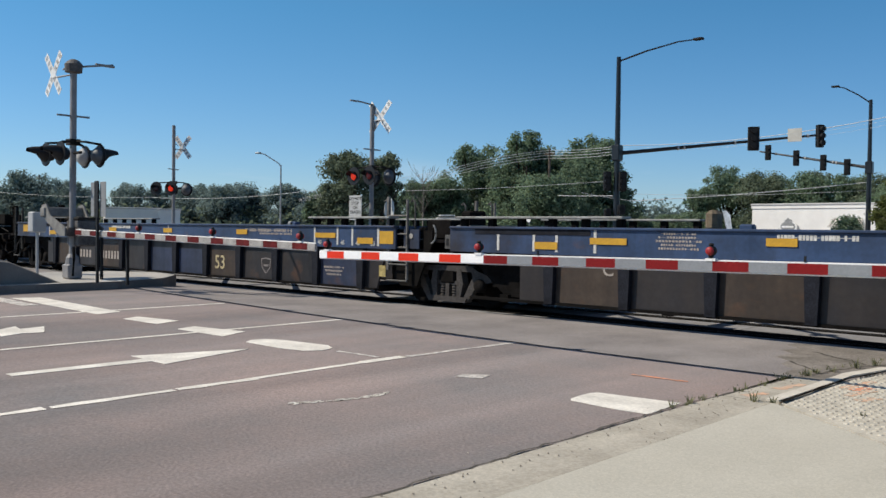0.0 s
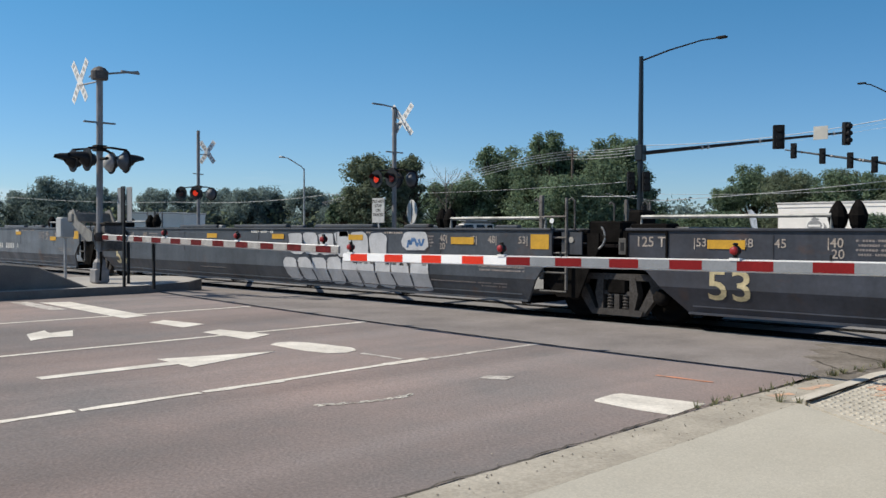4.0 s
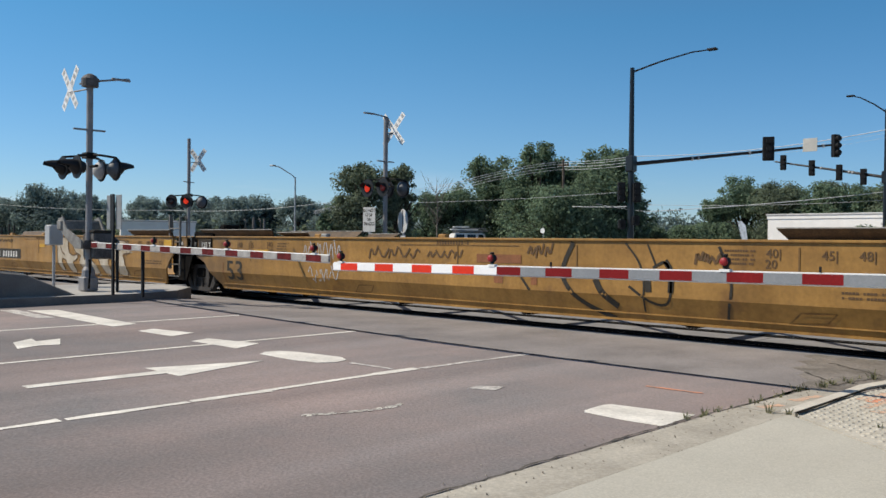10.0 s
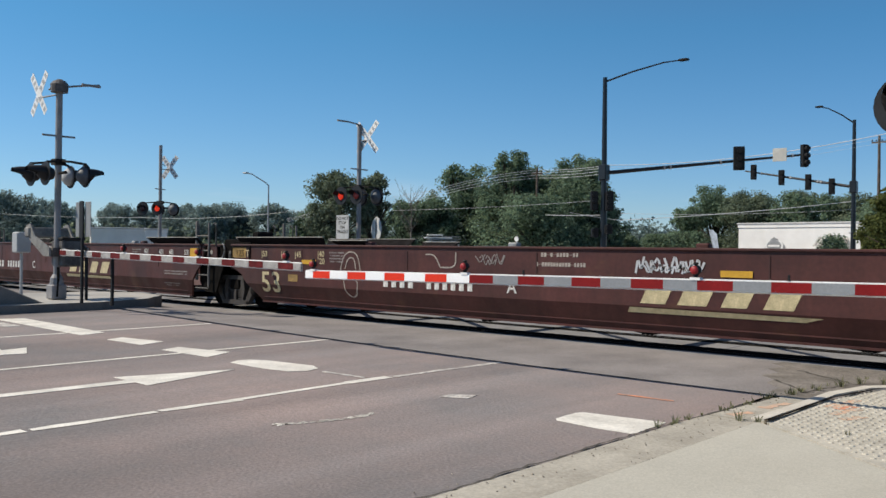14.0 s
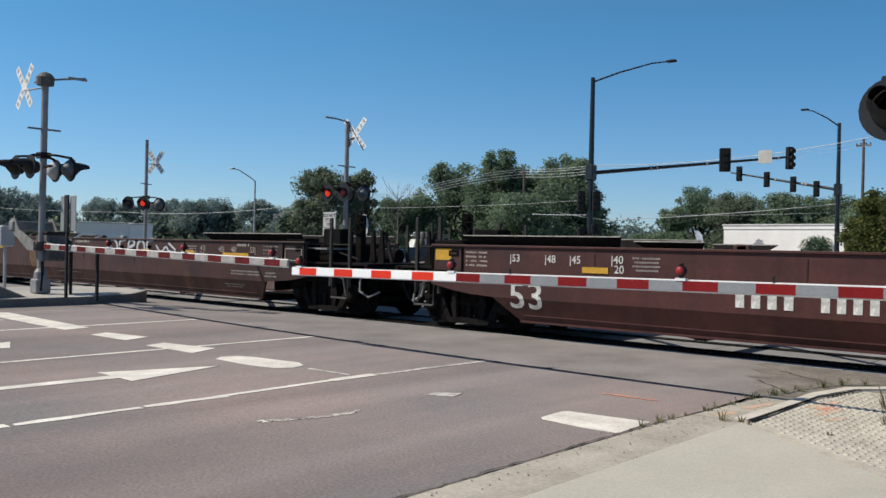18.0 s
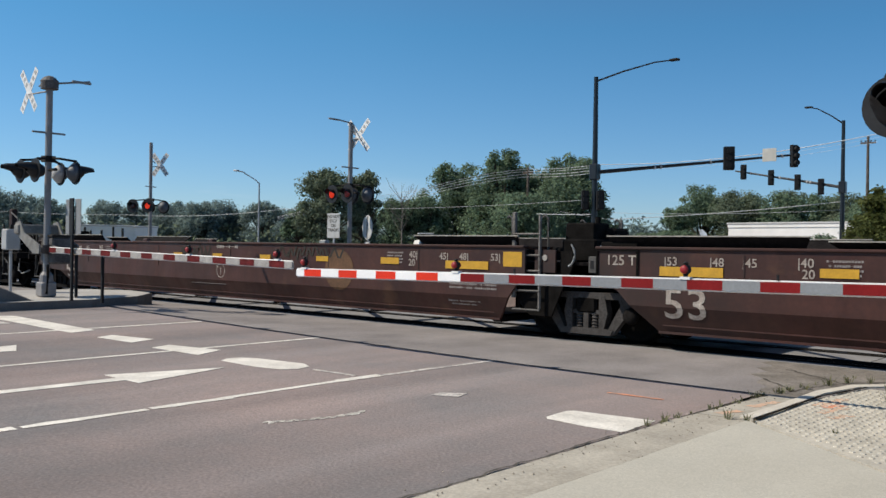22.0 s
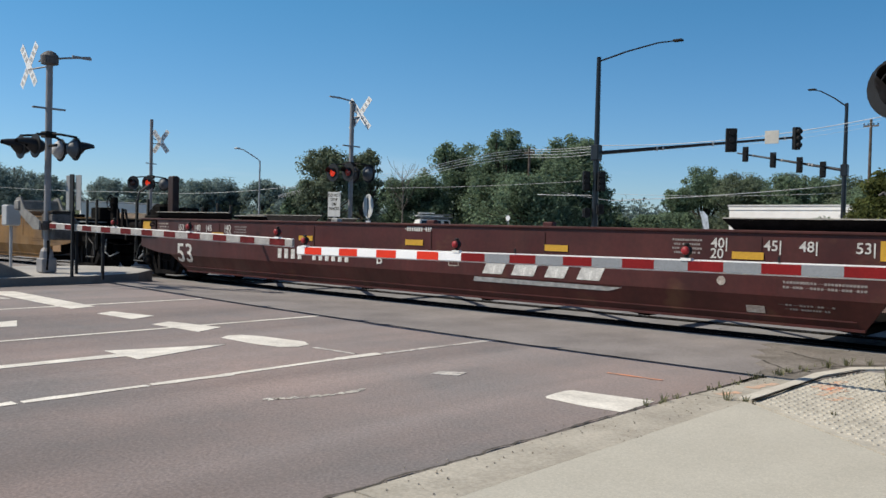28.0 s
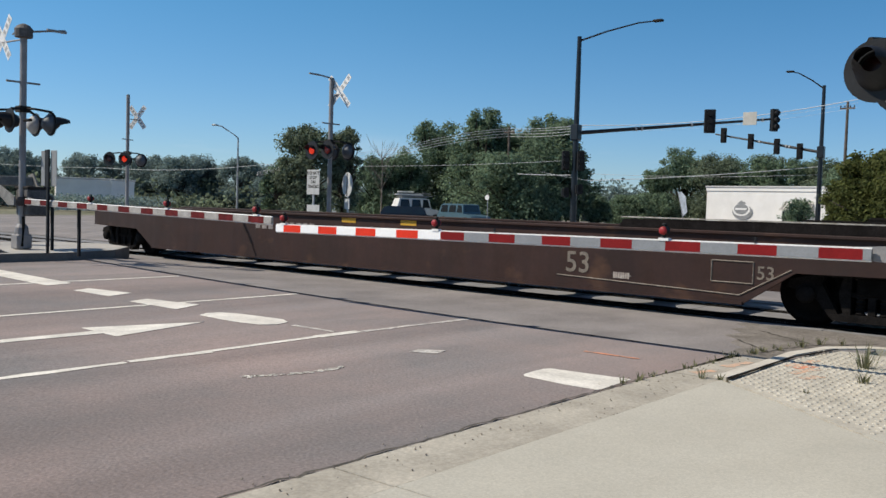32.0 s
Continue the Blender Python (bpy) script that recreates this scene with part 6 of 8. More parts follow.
# fresh oxide red three-unit car with white emblem
for x0, rj, fj, sd in ((-318.53, True, False, 15), (-339.0, True, True, 16), (-359.48, False, True, 17)):
    u, near, xr, xf, r = add_unit(x0, P_RED, "clean oxide red container well unit with white stencils", fj, rj, guide_paint=DECK, seed=sd, brake=not rj or not fj, tall_pipe=True)
    common_marks(u, near, xr, xf, WHITE_DECAL, r, None, True, rj, size=.155, big_x=1.95 if rj else 1.58)
    decal(u, near, lettering("ACB"[sd - 15], .24, WHITE_DECAL), None, 8.86, .92, "white letter")
    block_emblem(u, near, 12.95, .93, 2.75, WHITE_DECAL)
    yellow_plates(u, near, (3.08, 6.5, 9.85, 13.25, 16.65), 1.29, .48, .11)
    decal(u, near, bars(.75, .09, 8, WHITE_DECAL, r, .6), WHITE_DECAL, 9.95, 1.56)
    spray_line(near, [(10.78, .88), (11.02, .88), (11.02, 1.06), (10.78, 1.06), (10.78, .88)], .022, WORN_STENCIL)
    decal(u, near, lettering("H", .10, WORN_STENCIL), None, 10.90, .97)
    if sd == 16:
        spray_line(near, [(2.52, .80), (3.08, .80), (3.08, .97), (2.52, .97), (2.52, .80)], .02, FADED_STENCIL)
    decal(u, near, rect(.28, .12), WORN_STENCIL, 16.75, .50)
    decal(u, near, Shape().lathe([(.07, -.001), (.07, .001)], axis="y", n=14), WORN_STENCIL, 16.25, .90)
    if rj:
        decal(u, near, rect(.38, .27), YELLOW_DECAL, .98, 1.46, "yellow reflective end plate")
    # tall red stanchions beside the joints and couplings
    if rj:
        part("stanchion", Shape().bbox((2.02, -.95, 2.2), (.26, .2, 1.1), .03), P_STANCHION, u, "tall oxide red stanchion, darkened as in shade")
    else:
        part("stanchion", Shape().bbox((0.02, -.90, 2.18), (.30, .2, 1.35), .03), P_STANCHION, u, "tall oxide red stanchion, darkened as in shade")
        part("valve_box", Shape().bbox((-.55, -.9, 1.88), (.55, .4, .40), .08), STEEL_DARK, u)
    if fj:
        part("stanchion", Shape().bbox((S - .80, -.95, 2.15), (.24, .2, 1.25), .03), P_STANCHION, u, "tall oxide red stanchion, darkened as in shade")
    else:
        part("stanchion", Shape().bbox((S + .18, -.90, 2.22), (.26, .2, 1.1), .03), P_STANCHION, u, "tall oxide red stanchion, darkened as in shade")

# single yellow car
u, near, xr, xf, r = add_unit(-384.45, P_YEL2, "brownish yellow single container well car with dark stencil panel", False, False, seed=18, brake=True, guide_paint=GUIDE_SHADE)
common_marks(u, near, xr, xf, BROWN_DECAL, r, number=False, t125=False, big_mat=mat("worn_brown_number", (.10, .055, .02), .8, var=.3, scale=10))
decal(u, near, rect(2.9, .30), mat("brown_panel", (.12, .07, .04), .8, var=.2), 6.1, .97, "dark stencil panel")
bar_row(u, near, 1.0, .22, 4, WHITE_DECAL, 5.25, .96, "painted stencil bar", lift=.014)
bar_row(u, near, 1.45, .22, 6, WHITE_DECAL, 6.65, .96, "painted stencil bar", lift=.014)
decal(u, near, rect(2.7, .54), BLACK_DECAL, 13.05, 1.0, "dark emblem panel")
tan = mat("tan_emblem", (.50, .42, .30), .7, var=.15)
for a, b, lo, hi in ((-1.0, -.45, -.11, .0), (-.74, -.54, -.15, -.115), (-.05, .12, -.15, .05), (.42, 1.0, -.12, -.07), (.50, .66, -.065, .05), (.78, .94, -.065, .05), (-1.15, 1.1, .12, .2)):
    decal(u, near, Shape().add([(a, 0, lo), (b, 0, lo), (b - .04, 0, hi), (a + .06, 0, hi)], [(0, 1, 2, 3)]), tan, 13.05, .91, "tan emblem block", lift=.011)
dull = mat("dull_yellow_plate", (.44, .27, .035), .7, var=.25, scale=8)
yellow_plates(u, near, (9.75, 12.3), 1.36, .42, .11, dull)
yellow_plates(u, near, (13.0, 15.6, 3.8), 1.34, .42, .11, dull)
yellow_plates(u, near, (18.6,), 1.42, .6, .14, MATS["ochre_end_plate"])


DULL_DECAL = mat("dull_stencil", (.20, .17, .14), .7, var=.2, scale=8)


def low_car(x0):
    """The last, low brown well car."""
    u = empty("low_well_car", pose(x0, TRACK_Y, 0))
    tagged(u, "low dark brown single container car at the end of the train", "rail car", "units of the train")
    add_truck(u, 0, True)
    add_truck(u, S - .75, True)
    r = random.Random(19)
    near = None
    for sy in (1, -1):
        s = Shape()
        prof = [(-1.0, 1.33), (-1.0, .80), (1.2, .76), (2.0, .29), (S - 2.45, .29), (S - 1.7, .80), (S + .75, .84), (S + .75, 1.33)]
        s.prism(prof, "y", sy * 1.42, sy * 1.36)
        near = part("side", s, P_DKBRN, u)
        part("top_chord", Shape().bbox((S / 2, sy * 1.40, 1.34), (S + 1.7, .16, .05), .01), P_DKBRN, near)
        part("lower_rail", Shape().box((S / 2 - .22, sy * 1.40, .305), (S - 4.45, .10, .05)), P_DKBRN, near)
    # floor plate pierced by a row of round holes
    f = Shape()
    n = 24
    for i in range(9):
        cx, hx, hy, R = 3.22 + 1.66 * i, .83, 1.3, .58
        v = []
        for zz in (.32, .35):
            for k in range(n):
                a = 2 * math.pi * (k + .5) / n
                c, s_ = math.cos(a), math.sin(a)
                q = min(hx / max(abs(c), 1e-6), hy / max(abs(s_), 1e-6))
                v += [(cx + R * c, R * s_, zz), (cx + q * c, q * s_, zz)]
        fc = []
        for k in range(n):
            a, b = 2 * k, 2 * ((k + 1) % n)
            fc += [(a, a + 1, b + 1, b), (a + 2 * n, a + 1 + 2 * n, b + 1 + 2 * n, b + 2 * n), (a, b, b + 2 * n, a + 2 * n)]
        f.add(v, fc)
    part("floor_plate", f, STEEL_DARK, u, "dark floor plate pierced by round holes")
    part("end_platform", Shape().box((.3, 0, 1.05), (2.6, 2.7, .12)).box((S - .2, 0, 1.05), (2.0, 2.7, .12)), P_DKBRN, u)
    part("container_guide", Shape().prism([(S - 4.6, 1.36), (S - .5, 1.36), (S - .4, 1.54), (S - 4.5, 1.50)], "y", -1.36, -1.31), DECK, u)
    part("guide_lip", Shape().box((S - 2.5, -1.335, 1.53), (4.1, .06, .02)), GUIDE_LIP, u)
    for px in (9.5, 11.2, 3.0):
        part("marking", rect(.42, .10), YELLOW_DECAL, near, "yellow reflective plate", pose(px, -1.426, 1.26))
    part("equipment_box", Shape().bbox((S - 1.2, -.6, 1.42), (1.2, .8, .3), .03), STEEL_DARK, u)
    end_gear(u, True, True, r, paint=P_DKBRN)
    part("coupler", Shape().bbox((-1.4, 0, .86), (.8, .3, .3), .04), STEEL_DARK, u)
    for k, (shape, m_, x, z) in enumerate(((lettering("53", .36, DULL_DECAL), None, S - 5.3, .72), (bars(.7, .17, 3, FADED_STENCIL, r, .7), FADED_STENCIL, 6.7, 1.06), (bars(1.1, .17, 5, FADED_STENCIL, r, .68), FADED_STENCIL, 7.9, 1.06), (bars(.34, .10, 5, WORN_STENCIL, r, .8), WORN_STENCIL, 15.95, .57))):
        part("marking", shape, m_, near, "", pose(x, -1.425, z))
    fr = Shape()
    for a, b in (((-.32, -.16), (.32, -.16)), ((-.32, .16), (.32, .16)), ((-.32, -.16), (-.32, .16)), ((.32, -.16), (.32, .16))):
        fr.tube([(a[0], 0, a[1]), (b[0], 0, b[1])], .012, 4)
    part("marking", fr, DULL_DECAL, near, "cream frame outline", pose(S - 2.62, -1.425, .76))
    part("marking", Shape().tube([(S - 5.7, -1.425, .50), (S - 2.5, -1.425, .42), (S - 1.75, -1.425, .84)], .012, 4), DULL_DECAL, near)
    part("marking", lettering("53", .2, DULL_DECAL), None, near, "", pose(S - 2.12, -1.425, .76))
    TRAIN.append((u, x0))


low_car(-408.7)

# ---------------------------------------------------------------- crossing masts and gates
FADED_INK = mat("faded_ink", (.40, .41, .42), .7, var=.1)


def flasher(parent, x, y, z, aim, lens, reach=.36, disc=.27, back=LAMP_BLACK):
    """Round black background with a hooded lamp; aim is +1 or -1 along Y."""
    bg = part("lamp_background", Shape().lathe([(disc - .005, -.012), (disc, 0), (disc - .005, .012)], (x, y, z), "y", 24), LAMP_BLACK, parent, "round black lamp background")
    a = aim
    k = .17 if a < 0 else disc * .80
    part("lamp_housing", Shape().lathe([(k, -a * .01), (k * .97, -a * .07), (.12, -a * .17), (.05, -a * .20)], (x, y, z), "y", 18), back, bg, smooth=True)
    part("lens", Shape().lathe([(.13, a * .014), (.11, a * .03), (.06, a * .04), (.01, a * .042)], (x, y, z), "y", 18), lens, bg, "round red lens", smooth=True)
    # tunnel visor, longest above and cut back below; the long ones taper
    v = []
    n = 18
    for q, (rad, lift) in enumerate(((.175, 0.0), (.165, .012), (.125, .035), (.085, .05)) if reach > .3 else ((.175, 0), (.175, 0), (.174, 0), (.172, 0))):
        for i in range(n):
            th = 2 * math.pi * i / n
            reach_ = (.012, .34, .74, 1.0)[q] * reach * (1.0 if math.sin(th) > (-.25 if reach > .3 else .2) else (.45 if reach > .3 else .08))
            v.append((x + rad * math.cos(th), y + a * (.012 + reach_), z + lift + rad * math.sin(th)))
    f = [(q * n + i, q * n + (i + 1) % n, q * n + n + (i + 1) % n, q * n + n + i) for q in range(3) for i in range(n)]
    part("hood", Shape().add(v, f), LAMP_BLACK, bg, smooth=True)


def crossbuck(parent, x, y, z, half=.50, w=.20, tilt=50):
    for k, ang in enumerate((tilt, -tilt)):
        m = Matrix.Rotation(radians(ang), 4, "Y")
        s = Shape()
        p = [m @ Vector((sx * half * 1.22, 0, sz * w / 2)) for sx, sz in ((-1, -1), (1, -1), (1, 1), (-1, 1))]
        s.prism([(x + q.x, z + q.z) for q in p], "y", y - .004 + .012 * k, y + .004 + .012 * k)
        b = part("crossbuck_blade", s, WHITE, parent, "white crossing blade")
        for face in (-1, 1):
            for i in range(7):
                t = (-.84 + .28 * i) * half * 1.22
                if abs(t) < .14:
                    continue
                q = [m @ Vector((t + sx * .045, 0, sz * .06)) for sx, sz in ((-1, -1), (1, -1), (1, 1), (-1, 1))]
                yy = y + .012 * k + face * .007
                part("letter_bar", Shape().prism([(x + c.x, z + c.z) for c in q], "y", yy - .001, yy + .001), FADED_INK, b)


pale_back = mat("pale_lamp_back", (0.46, 0.47, 0.48), 0.6, var=0.1, scale=6)


def crossing_mast(x, y, z0, height, lamps, xb, arm_dir, lean=0.0, cap=True, lens=(LAMP_RED, LAMP_DIM, LENS_GREY, LENS_GREY), label="", blade=.50, tilt=50, disc=.27, yaw=0.0, front=.46, width=.2):
    """A grey signal mast with flashers both ways, crossbuck and top arm."""
    e = empty("crossing_signal", pose(x, y, z0, 0, lean, yaw))
    tagged(e, label, "crossing signal", "crossing signals")
    H = height
    part("mast", Shape().tube([(0, 0, 0), (0, 0, H)], .075, 14), ALU, e)
    part("foundation", Shape().bbox((0, 0, .18), (.34, .34, .34), .03).lathe([(.16, .34), (.14, .50), (.09, .58)], n=14), ALU, e, "cast mast base")
    part("finial", Shape().lathe([(.08, H - .02), (.06, H + .03)] if not cap else [(.10, H - .12), (.19, H - .10), (.20, H + .08), (.13, H + .16), (.05, H + .2)], n=14), GATE_GREY, e)
    if arm_dir:
        a = part("top_arm", Shape().tube([(0, 0, H + .02), (0, arm_dir * .5, H + .06 + .06 * (arm_dir > 0)), (0, arm_dir * .95, H + .06 + .14 * (arm_dir > 0))], .025, 6), ALU, e)
        part("arm_end", Shape().box((0, arm_dir * .75, H + .06 + .10 * (arm_dir > 0)), (.06, .45, .05)), ALU, a)
    lz = lamps
    part("crossarm", Shape().tube([(-.45, -.45, lz + .26), (-.38, -.1, lz + .30), (0, 0, lz + .32), (.38, .1, lz + .30), (.45, .45, lz + .26)], .03, 6).tube([(-.45, .45, lz + .26), (0, 0, lz + .32), (.45, -.45, lz + .26)], .03, 6).tube([(-.4, 0, lz + .05), (.4, 0, lz + .05)], .035, 8).box((0, 0, lz + .3), (.24, .24, .14)), STEEL_GREY, e)
    part("lamp_bracket", Shape().box((0, 0, lz + .9), (.05, .75, .04)), ALU, e)
    for k, (dx, sy) in enumerate(((-.38, -1), (.38, -1), (-.38, 1), (.38, 1))):
        flasher(e, dx, -front if sy < 0 else .46, lz, sy, lens[k], .40 if cap else .20, disc, pale_back if k == 2 and cap else (LAMP_BACK if sy > 0 else LAMP_BLACK))
    bx, by, bz = xb
    part("sign_bracket", Shape().tube([(0, 0, bz - .1), (bx, by, bz - .1)], .02, 6).tube([(0, 0, bz + .2), (bx * .5, by * .5, bz + .05)], .02, 6), ALU, e)
    crossbuck(e, bx, by, bz, blade, width, tilt)
    return e


def gate(x_mast, y, x_tip, z_root, z_tip, first_edge, direction, new_len, group_label, base_z, start=.3, old=(RED_OLD, WHITE_OLD)):
    """Gate machine and striped arm; direction is -1 when the arm points to -X."""
    e = empty("crossing_gate", pose(x_mast, y, base_z))
    tagged(e, group_label, "crossing gate", "crossing gates")
    L = abs(x_tip - x_mast)
    zr, zt = z_root - base_z, z_tip - base_z
    body = part("gate_machine", Shape().bbox((0, .28, zr - .02), (.62, .5, .62), .04).box((0, .05, zr), (.25, .35, .2)), GATE_GREY, e, "grey gate machine housing")
    part("machine_cover", Shape().bbox((0, .28, zr + .31), (.66, .54, .06), .015), STEEL_GREY, body)
    d = direction
    cw = Shape()
    for sy in (-.26, .62):
        cw.prism([(0, zr - .09), (-d * .75, zr + .28), (-d * .95, zr + .62), (-d * .70, zr + .66), (-d * .45, zr + .36), (d * .3, zr + .10), (d * .3, zr - .09)], "y", sy - .02, sy + .02)
    cw.bbox((-d * .82, .18, zr + .46), (.26, 1.0, .24), .03)
    part("counterweight", cw, mat("pale_counterweight", (.22, .215, .205), .75, .1, var=.2, scale=4), body, "pale weathered counterweight plates")
    part("conduit", Shape().tube([(d * .25, -.05, zr - .35), (d * .42, -.12, zr - .6), (d * .32, -.1, zr - 1.0)], .03, 6), STEEL_DARK, body)
    arm = part("arm_bracket", Shape().prism([(d * .1, zr - .12), (d * (start + .3), zr - .05), (d * (start + .3), zr + .05), (d * .1, zr + .12)], "y", .03, .08), ALU, body)
    def zc(dist):
        t = dist / L
        return zr + (zt - zr) * t
    # striped arm, 16 inch bands counted from the tip
    band = 0.4064
    h = .108
    k = 0
    edge = first_edge
    top = Shape()
    def seg(a, b, m, nm):
        s = Shape()
        v = []
        for q in (a, b):
            zz = zc(q)
            v += [(d * q, -.045, zz - h / 2), (d * q, .0, zz - h / 2), (d * q, .0, zz + h / 2), (d * q, -.045, zz + h / 2)]
        s.add(v, [(0, 1, 2, 3), (4, 5, 6, 7), (0, 1, 5, 4), (1, 2, 6, 5), (2, 3, 7, 6), (3, 0, 4, 7)])
        part(nm, s, m, arm)
    cuts = [L, L - first_edge]
    while cuts[-1] > start + .05:
        cuts.append(cuts[-1] - band)
    cuts[-1] = max(cuts[-1], start)
    for i in range(len(cuts) - 1):
        b, a = cuts[i], cuts[i + 1]
        fresh = (L - (a + b) / 2) < new_len
        white = i % 2 == 0
        seg(a, b, (WHITE_NEW if fresh else old[1]) if white else (RED_NEW if fresh else old[0]), "white_stripe" if white else "red_stripe")
    for sgn in (-1, 1):
        part("arm_rim", Shape().tube([(d * start, -.022, zc(start) + sgn * (h / 2 + .004)), (d * L, -.022, zc(L) + sgn * (h / 2 + .004))], .0125, 5), RIM_WHITE, arm)
    return e, arm, zc, d, L


def gate_light(arm, d, dist, z, lens=mat("gate_lamp_red", (.30, .010, .014), .5, var=.1)):
    x = d * dist
    g = part("gate_lamp", Shape().lathe([(.03, -.035), (.050, -.025), (.056, .025), (.03, .04)], (x, -.03, z + .165), "y", 14).lathe([(.022, .22), (.035, .235), (.02, .25)], (x, -.03, z), n=8), BLACK, arm, "small gate arm lamp")
    part("lens", Shape().lathe([(.048, -.034), (.044, -.052), (.02, -.062)], (x, -.03, z + .165), "y", 16), lens, g, "red lens", smooth=True)
    part("lens", Shape().lathe([(.048, .036), (.044, .052), (.02, .062)], (x, -.03, z + .165), "y", 16), lens, g, smooth=True)
    part("lamp_socket", Shape().lathe([(.024, .070), (.024, .10), (.034, .118)], (x, -.03, z), n=10), BLACK, g)
    part("lamp_clip", Shape().box((x, -.02, z + .07), (.12, .07, .03)), RIM_WHITE, g)


# masts: median near side, median far side, far kerb, near kerb
crossing_mast(-20.32, 9.2, .35, 4.86, 2.86, (-.98, -.05, 4.82), 1, lean=.6, lens=(LAMP_DIM, LAMP_DIM, LAMP_DIM, LAMP_DIM), label="grey crossing signal mast with crossbuck and black flashers on the median")
crossing_mast(-21.92, 20.02, .28, 5.42, 3.05, (.33, .05, 5.0), -1, cap=False, lens=(LAMP_RED, LAMP_HALF, LENS_GREY, LENS_GREY), label="grey crossing signal mast with lit red flasher beyond the rails", blade=.56, tilt=46, disc=.305)
crossing_mast(-36.15, 20.95, .1, 6.0, 3.15, (.34, .2, 5.05), 0, cap=False, lens=(LAMP_DIM, LAMP_RED, LENS_GREY, LENS_GREY), label="distant grey crossing signal mast with white crossbuck", blade=.50, tilt=52, disc=.305, yaw=25, front=.75, width=.22)
crossing_mast(-1.86, 8.62, .02, 5.4, 2.84, (.9, -.05, 4.9), 1, lens=(LAMP_DIM, LAMP_DIM, LENS_GREY, LENS_GREY), label="grey crossing signal mast at the near kerb")

g, arm, zc, d, L = gate(-20.32, 9.17, -11.37, 1.44, 1.30, .19, 1, 0.0, "lowered dull red and grey striped gate arm on the median", .35, old=(RED_DULL, WHITE_DULL))
for q in (8.55, 5.95, 3.2):
    gate_light(arm, d, q, zc(q))
g, arm, zc, d, L = gate(-1.62, 9.17, -11.25, 1.28, 1.185, .19, -1, 3.3, "lowered red and white striped gate arm at the near kerb", .02, 0.83)
for q in (9.45, 6.28, 2.96):
    gate_light(arm, d, q, zc(q))
for q in (5.3, 1.95):
    part("arm_bolt", Shape().box((d * q, -.03, zc(q) + .10), (.02, .02, .06)), BLACK, arm)


def sign_post(x, y, z0, w, h, zc_, label, text=None, face=WHITE, post=BLACK, back=False):
    e = empty("road_sign", pose(x, y, z0))
    tagged(e, label, "sign")
    part("post", Shape().box((0, .03, (zc_ + h / 2) / 2), (.06, .05, zc_ + h / 2)), post, e)
    pn = part("panel", Shape().bbox((0, 0, zc_), (w, .012, h), .004), face, e)
    if text:
        for i, t in enumerate(text):
            part("sign_letters", lettering(t, h * .13, BLACK_DECAL), None, pn, "", pose(0, -.010, zc_ + h * (.36 - .18 * i)))
    return e


dull_grey = mat("dull_sign_grey", (.23, .24, .25), .6, var=.10, scale=4)
e = sign_post(-18.82, 9.05, .35, .17, .80, 1.82, "pair of grey sign panels on a dark post", face=BLACK)
for q in (-.215, .215):
    part("panel", Shape().bbox((q, .05, 1.82), (.27, .012, .76), .004), dull_grey, e, "dull grey panel")
sign_post(-17.95, 9.3, .33, .05, .5, .85, "thin dark delineator post", face=BLACK)
sign_post(-19.75, 9.6, .35, .05, .5, .85, "thin dark delineator post", face=BLACK)
weathered_white = mat("weathered_white_sign", (.47, .475, .47), .65, var=.08, scale=4)
sign_post(-22.25, 19.6, .28, .62, .82, 2.0, "weathered white sign with dark words beside the far mast", ("DO NOT", "STOP", "ON", "TRACKS"), post=GALV, face=weathered_white)
ov = empty("road_sign", pose(-21.35, 20.3, .28, 0, 0, -20))
tagged(ov, "round grey sign seen almost edge on, on a post", "sign")
part("post", Shape().box((0, .03, 1.15), (.06, .05, 2.3)), GALV, ov)
part("panel", Shape().lathe([(.40, -.012), (.41, 0), (.40, .012)], (0, 0, 1.95), "y", 28), weathered_white, ov)
part("panel_bar", Shape().box((0, -.016, 1.95), (.06, .008, .74)), SIGNBACK, ov)
part("small_panel", Shape().bbox((0, 0, 1.32), (.40, .012, .36), .02), weathered_white, ov)
sign_post(-22.0, 19.4, .28, .62, .5, 1.0, "small white sign with dark marks low on the far mast", None, post=GALV, face=weathered_white)
rs = empty("road_sign", pose(-38.9, 51.1, 0))
tagged(rs, "small round white sign on a thin post", "sign")
part("post", Shape().tube([(0, 0, -.1), (0, 0, 2.64)], .03, 6), GALV, rs)
part("panel", Shape().lathe([(.19, -.02), (.19, .02)], (0, -.06, 2.34), "y", 18), WHITE, rs)
cab = tagged(part("signal_cabinet", Shape().bbox((-22.75, 9.4, 1.66), (.34, .34, .52), .03).tube([(-22.75, 9.4, .3), (-22.75, 9.4, 1.45)], .04, 8), mat("pale_cabinet_paint", (.36, .37, .38), .6, var=.08)), "small pale grey signal cabinet on a post", "cabinet")

# raised median with a low concrete wall and sloped nose
med = Shape().prism([(-18.95, -40), (-18.95, 9.6), (-19.5, 11.0), (-20.6, 12.0), (-22.0, 12.2), (-23.2, 11.5), (-23.4, 9.5), (-23.4, -40)], "z", 0.0, .35)
median = tagged(part("median", med, ISLAND_TOP), "raised concrete median island", "median", kind="structure")
part("kerb_face", Shape().prism([(-18.93, -40), (-18.93, 9.6), (-19.48, 11.02), (-20.59, 12.03), (-22.0, 12.23), (-22.0, 12.16), (-20.6, 11.95), (-19.55, 10.97), (-19.02, 9.6), (-19.02, -40)], "z", 0.0, .345), KERB_DARK, median)
w = Shape()
prof = [(-40, .345), (-40, .92), (6.7, .92), (7.4, .84), (8.35, .42), (8.5, .345)]
n = len(prof)
v = []
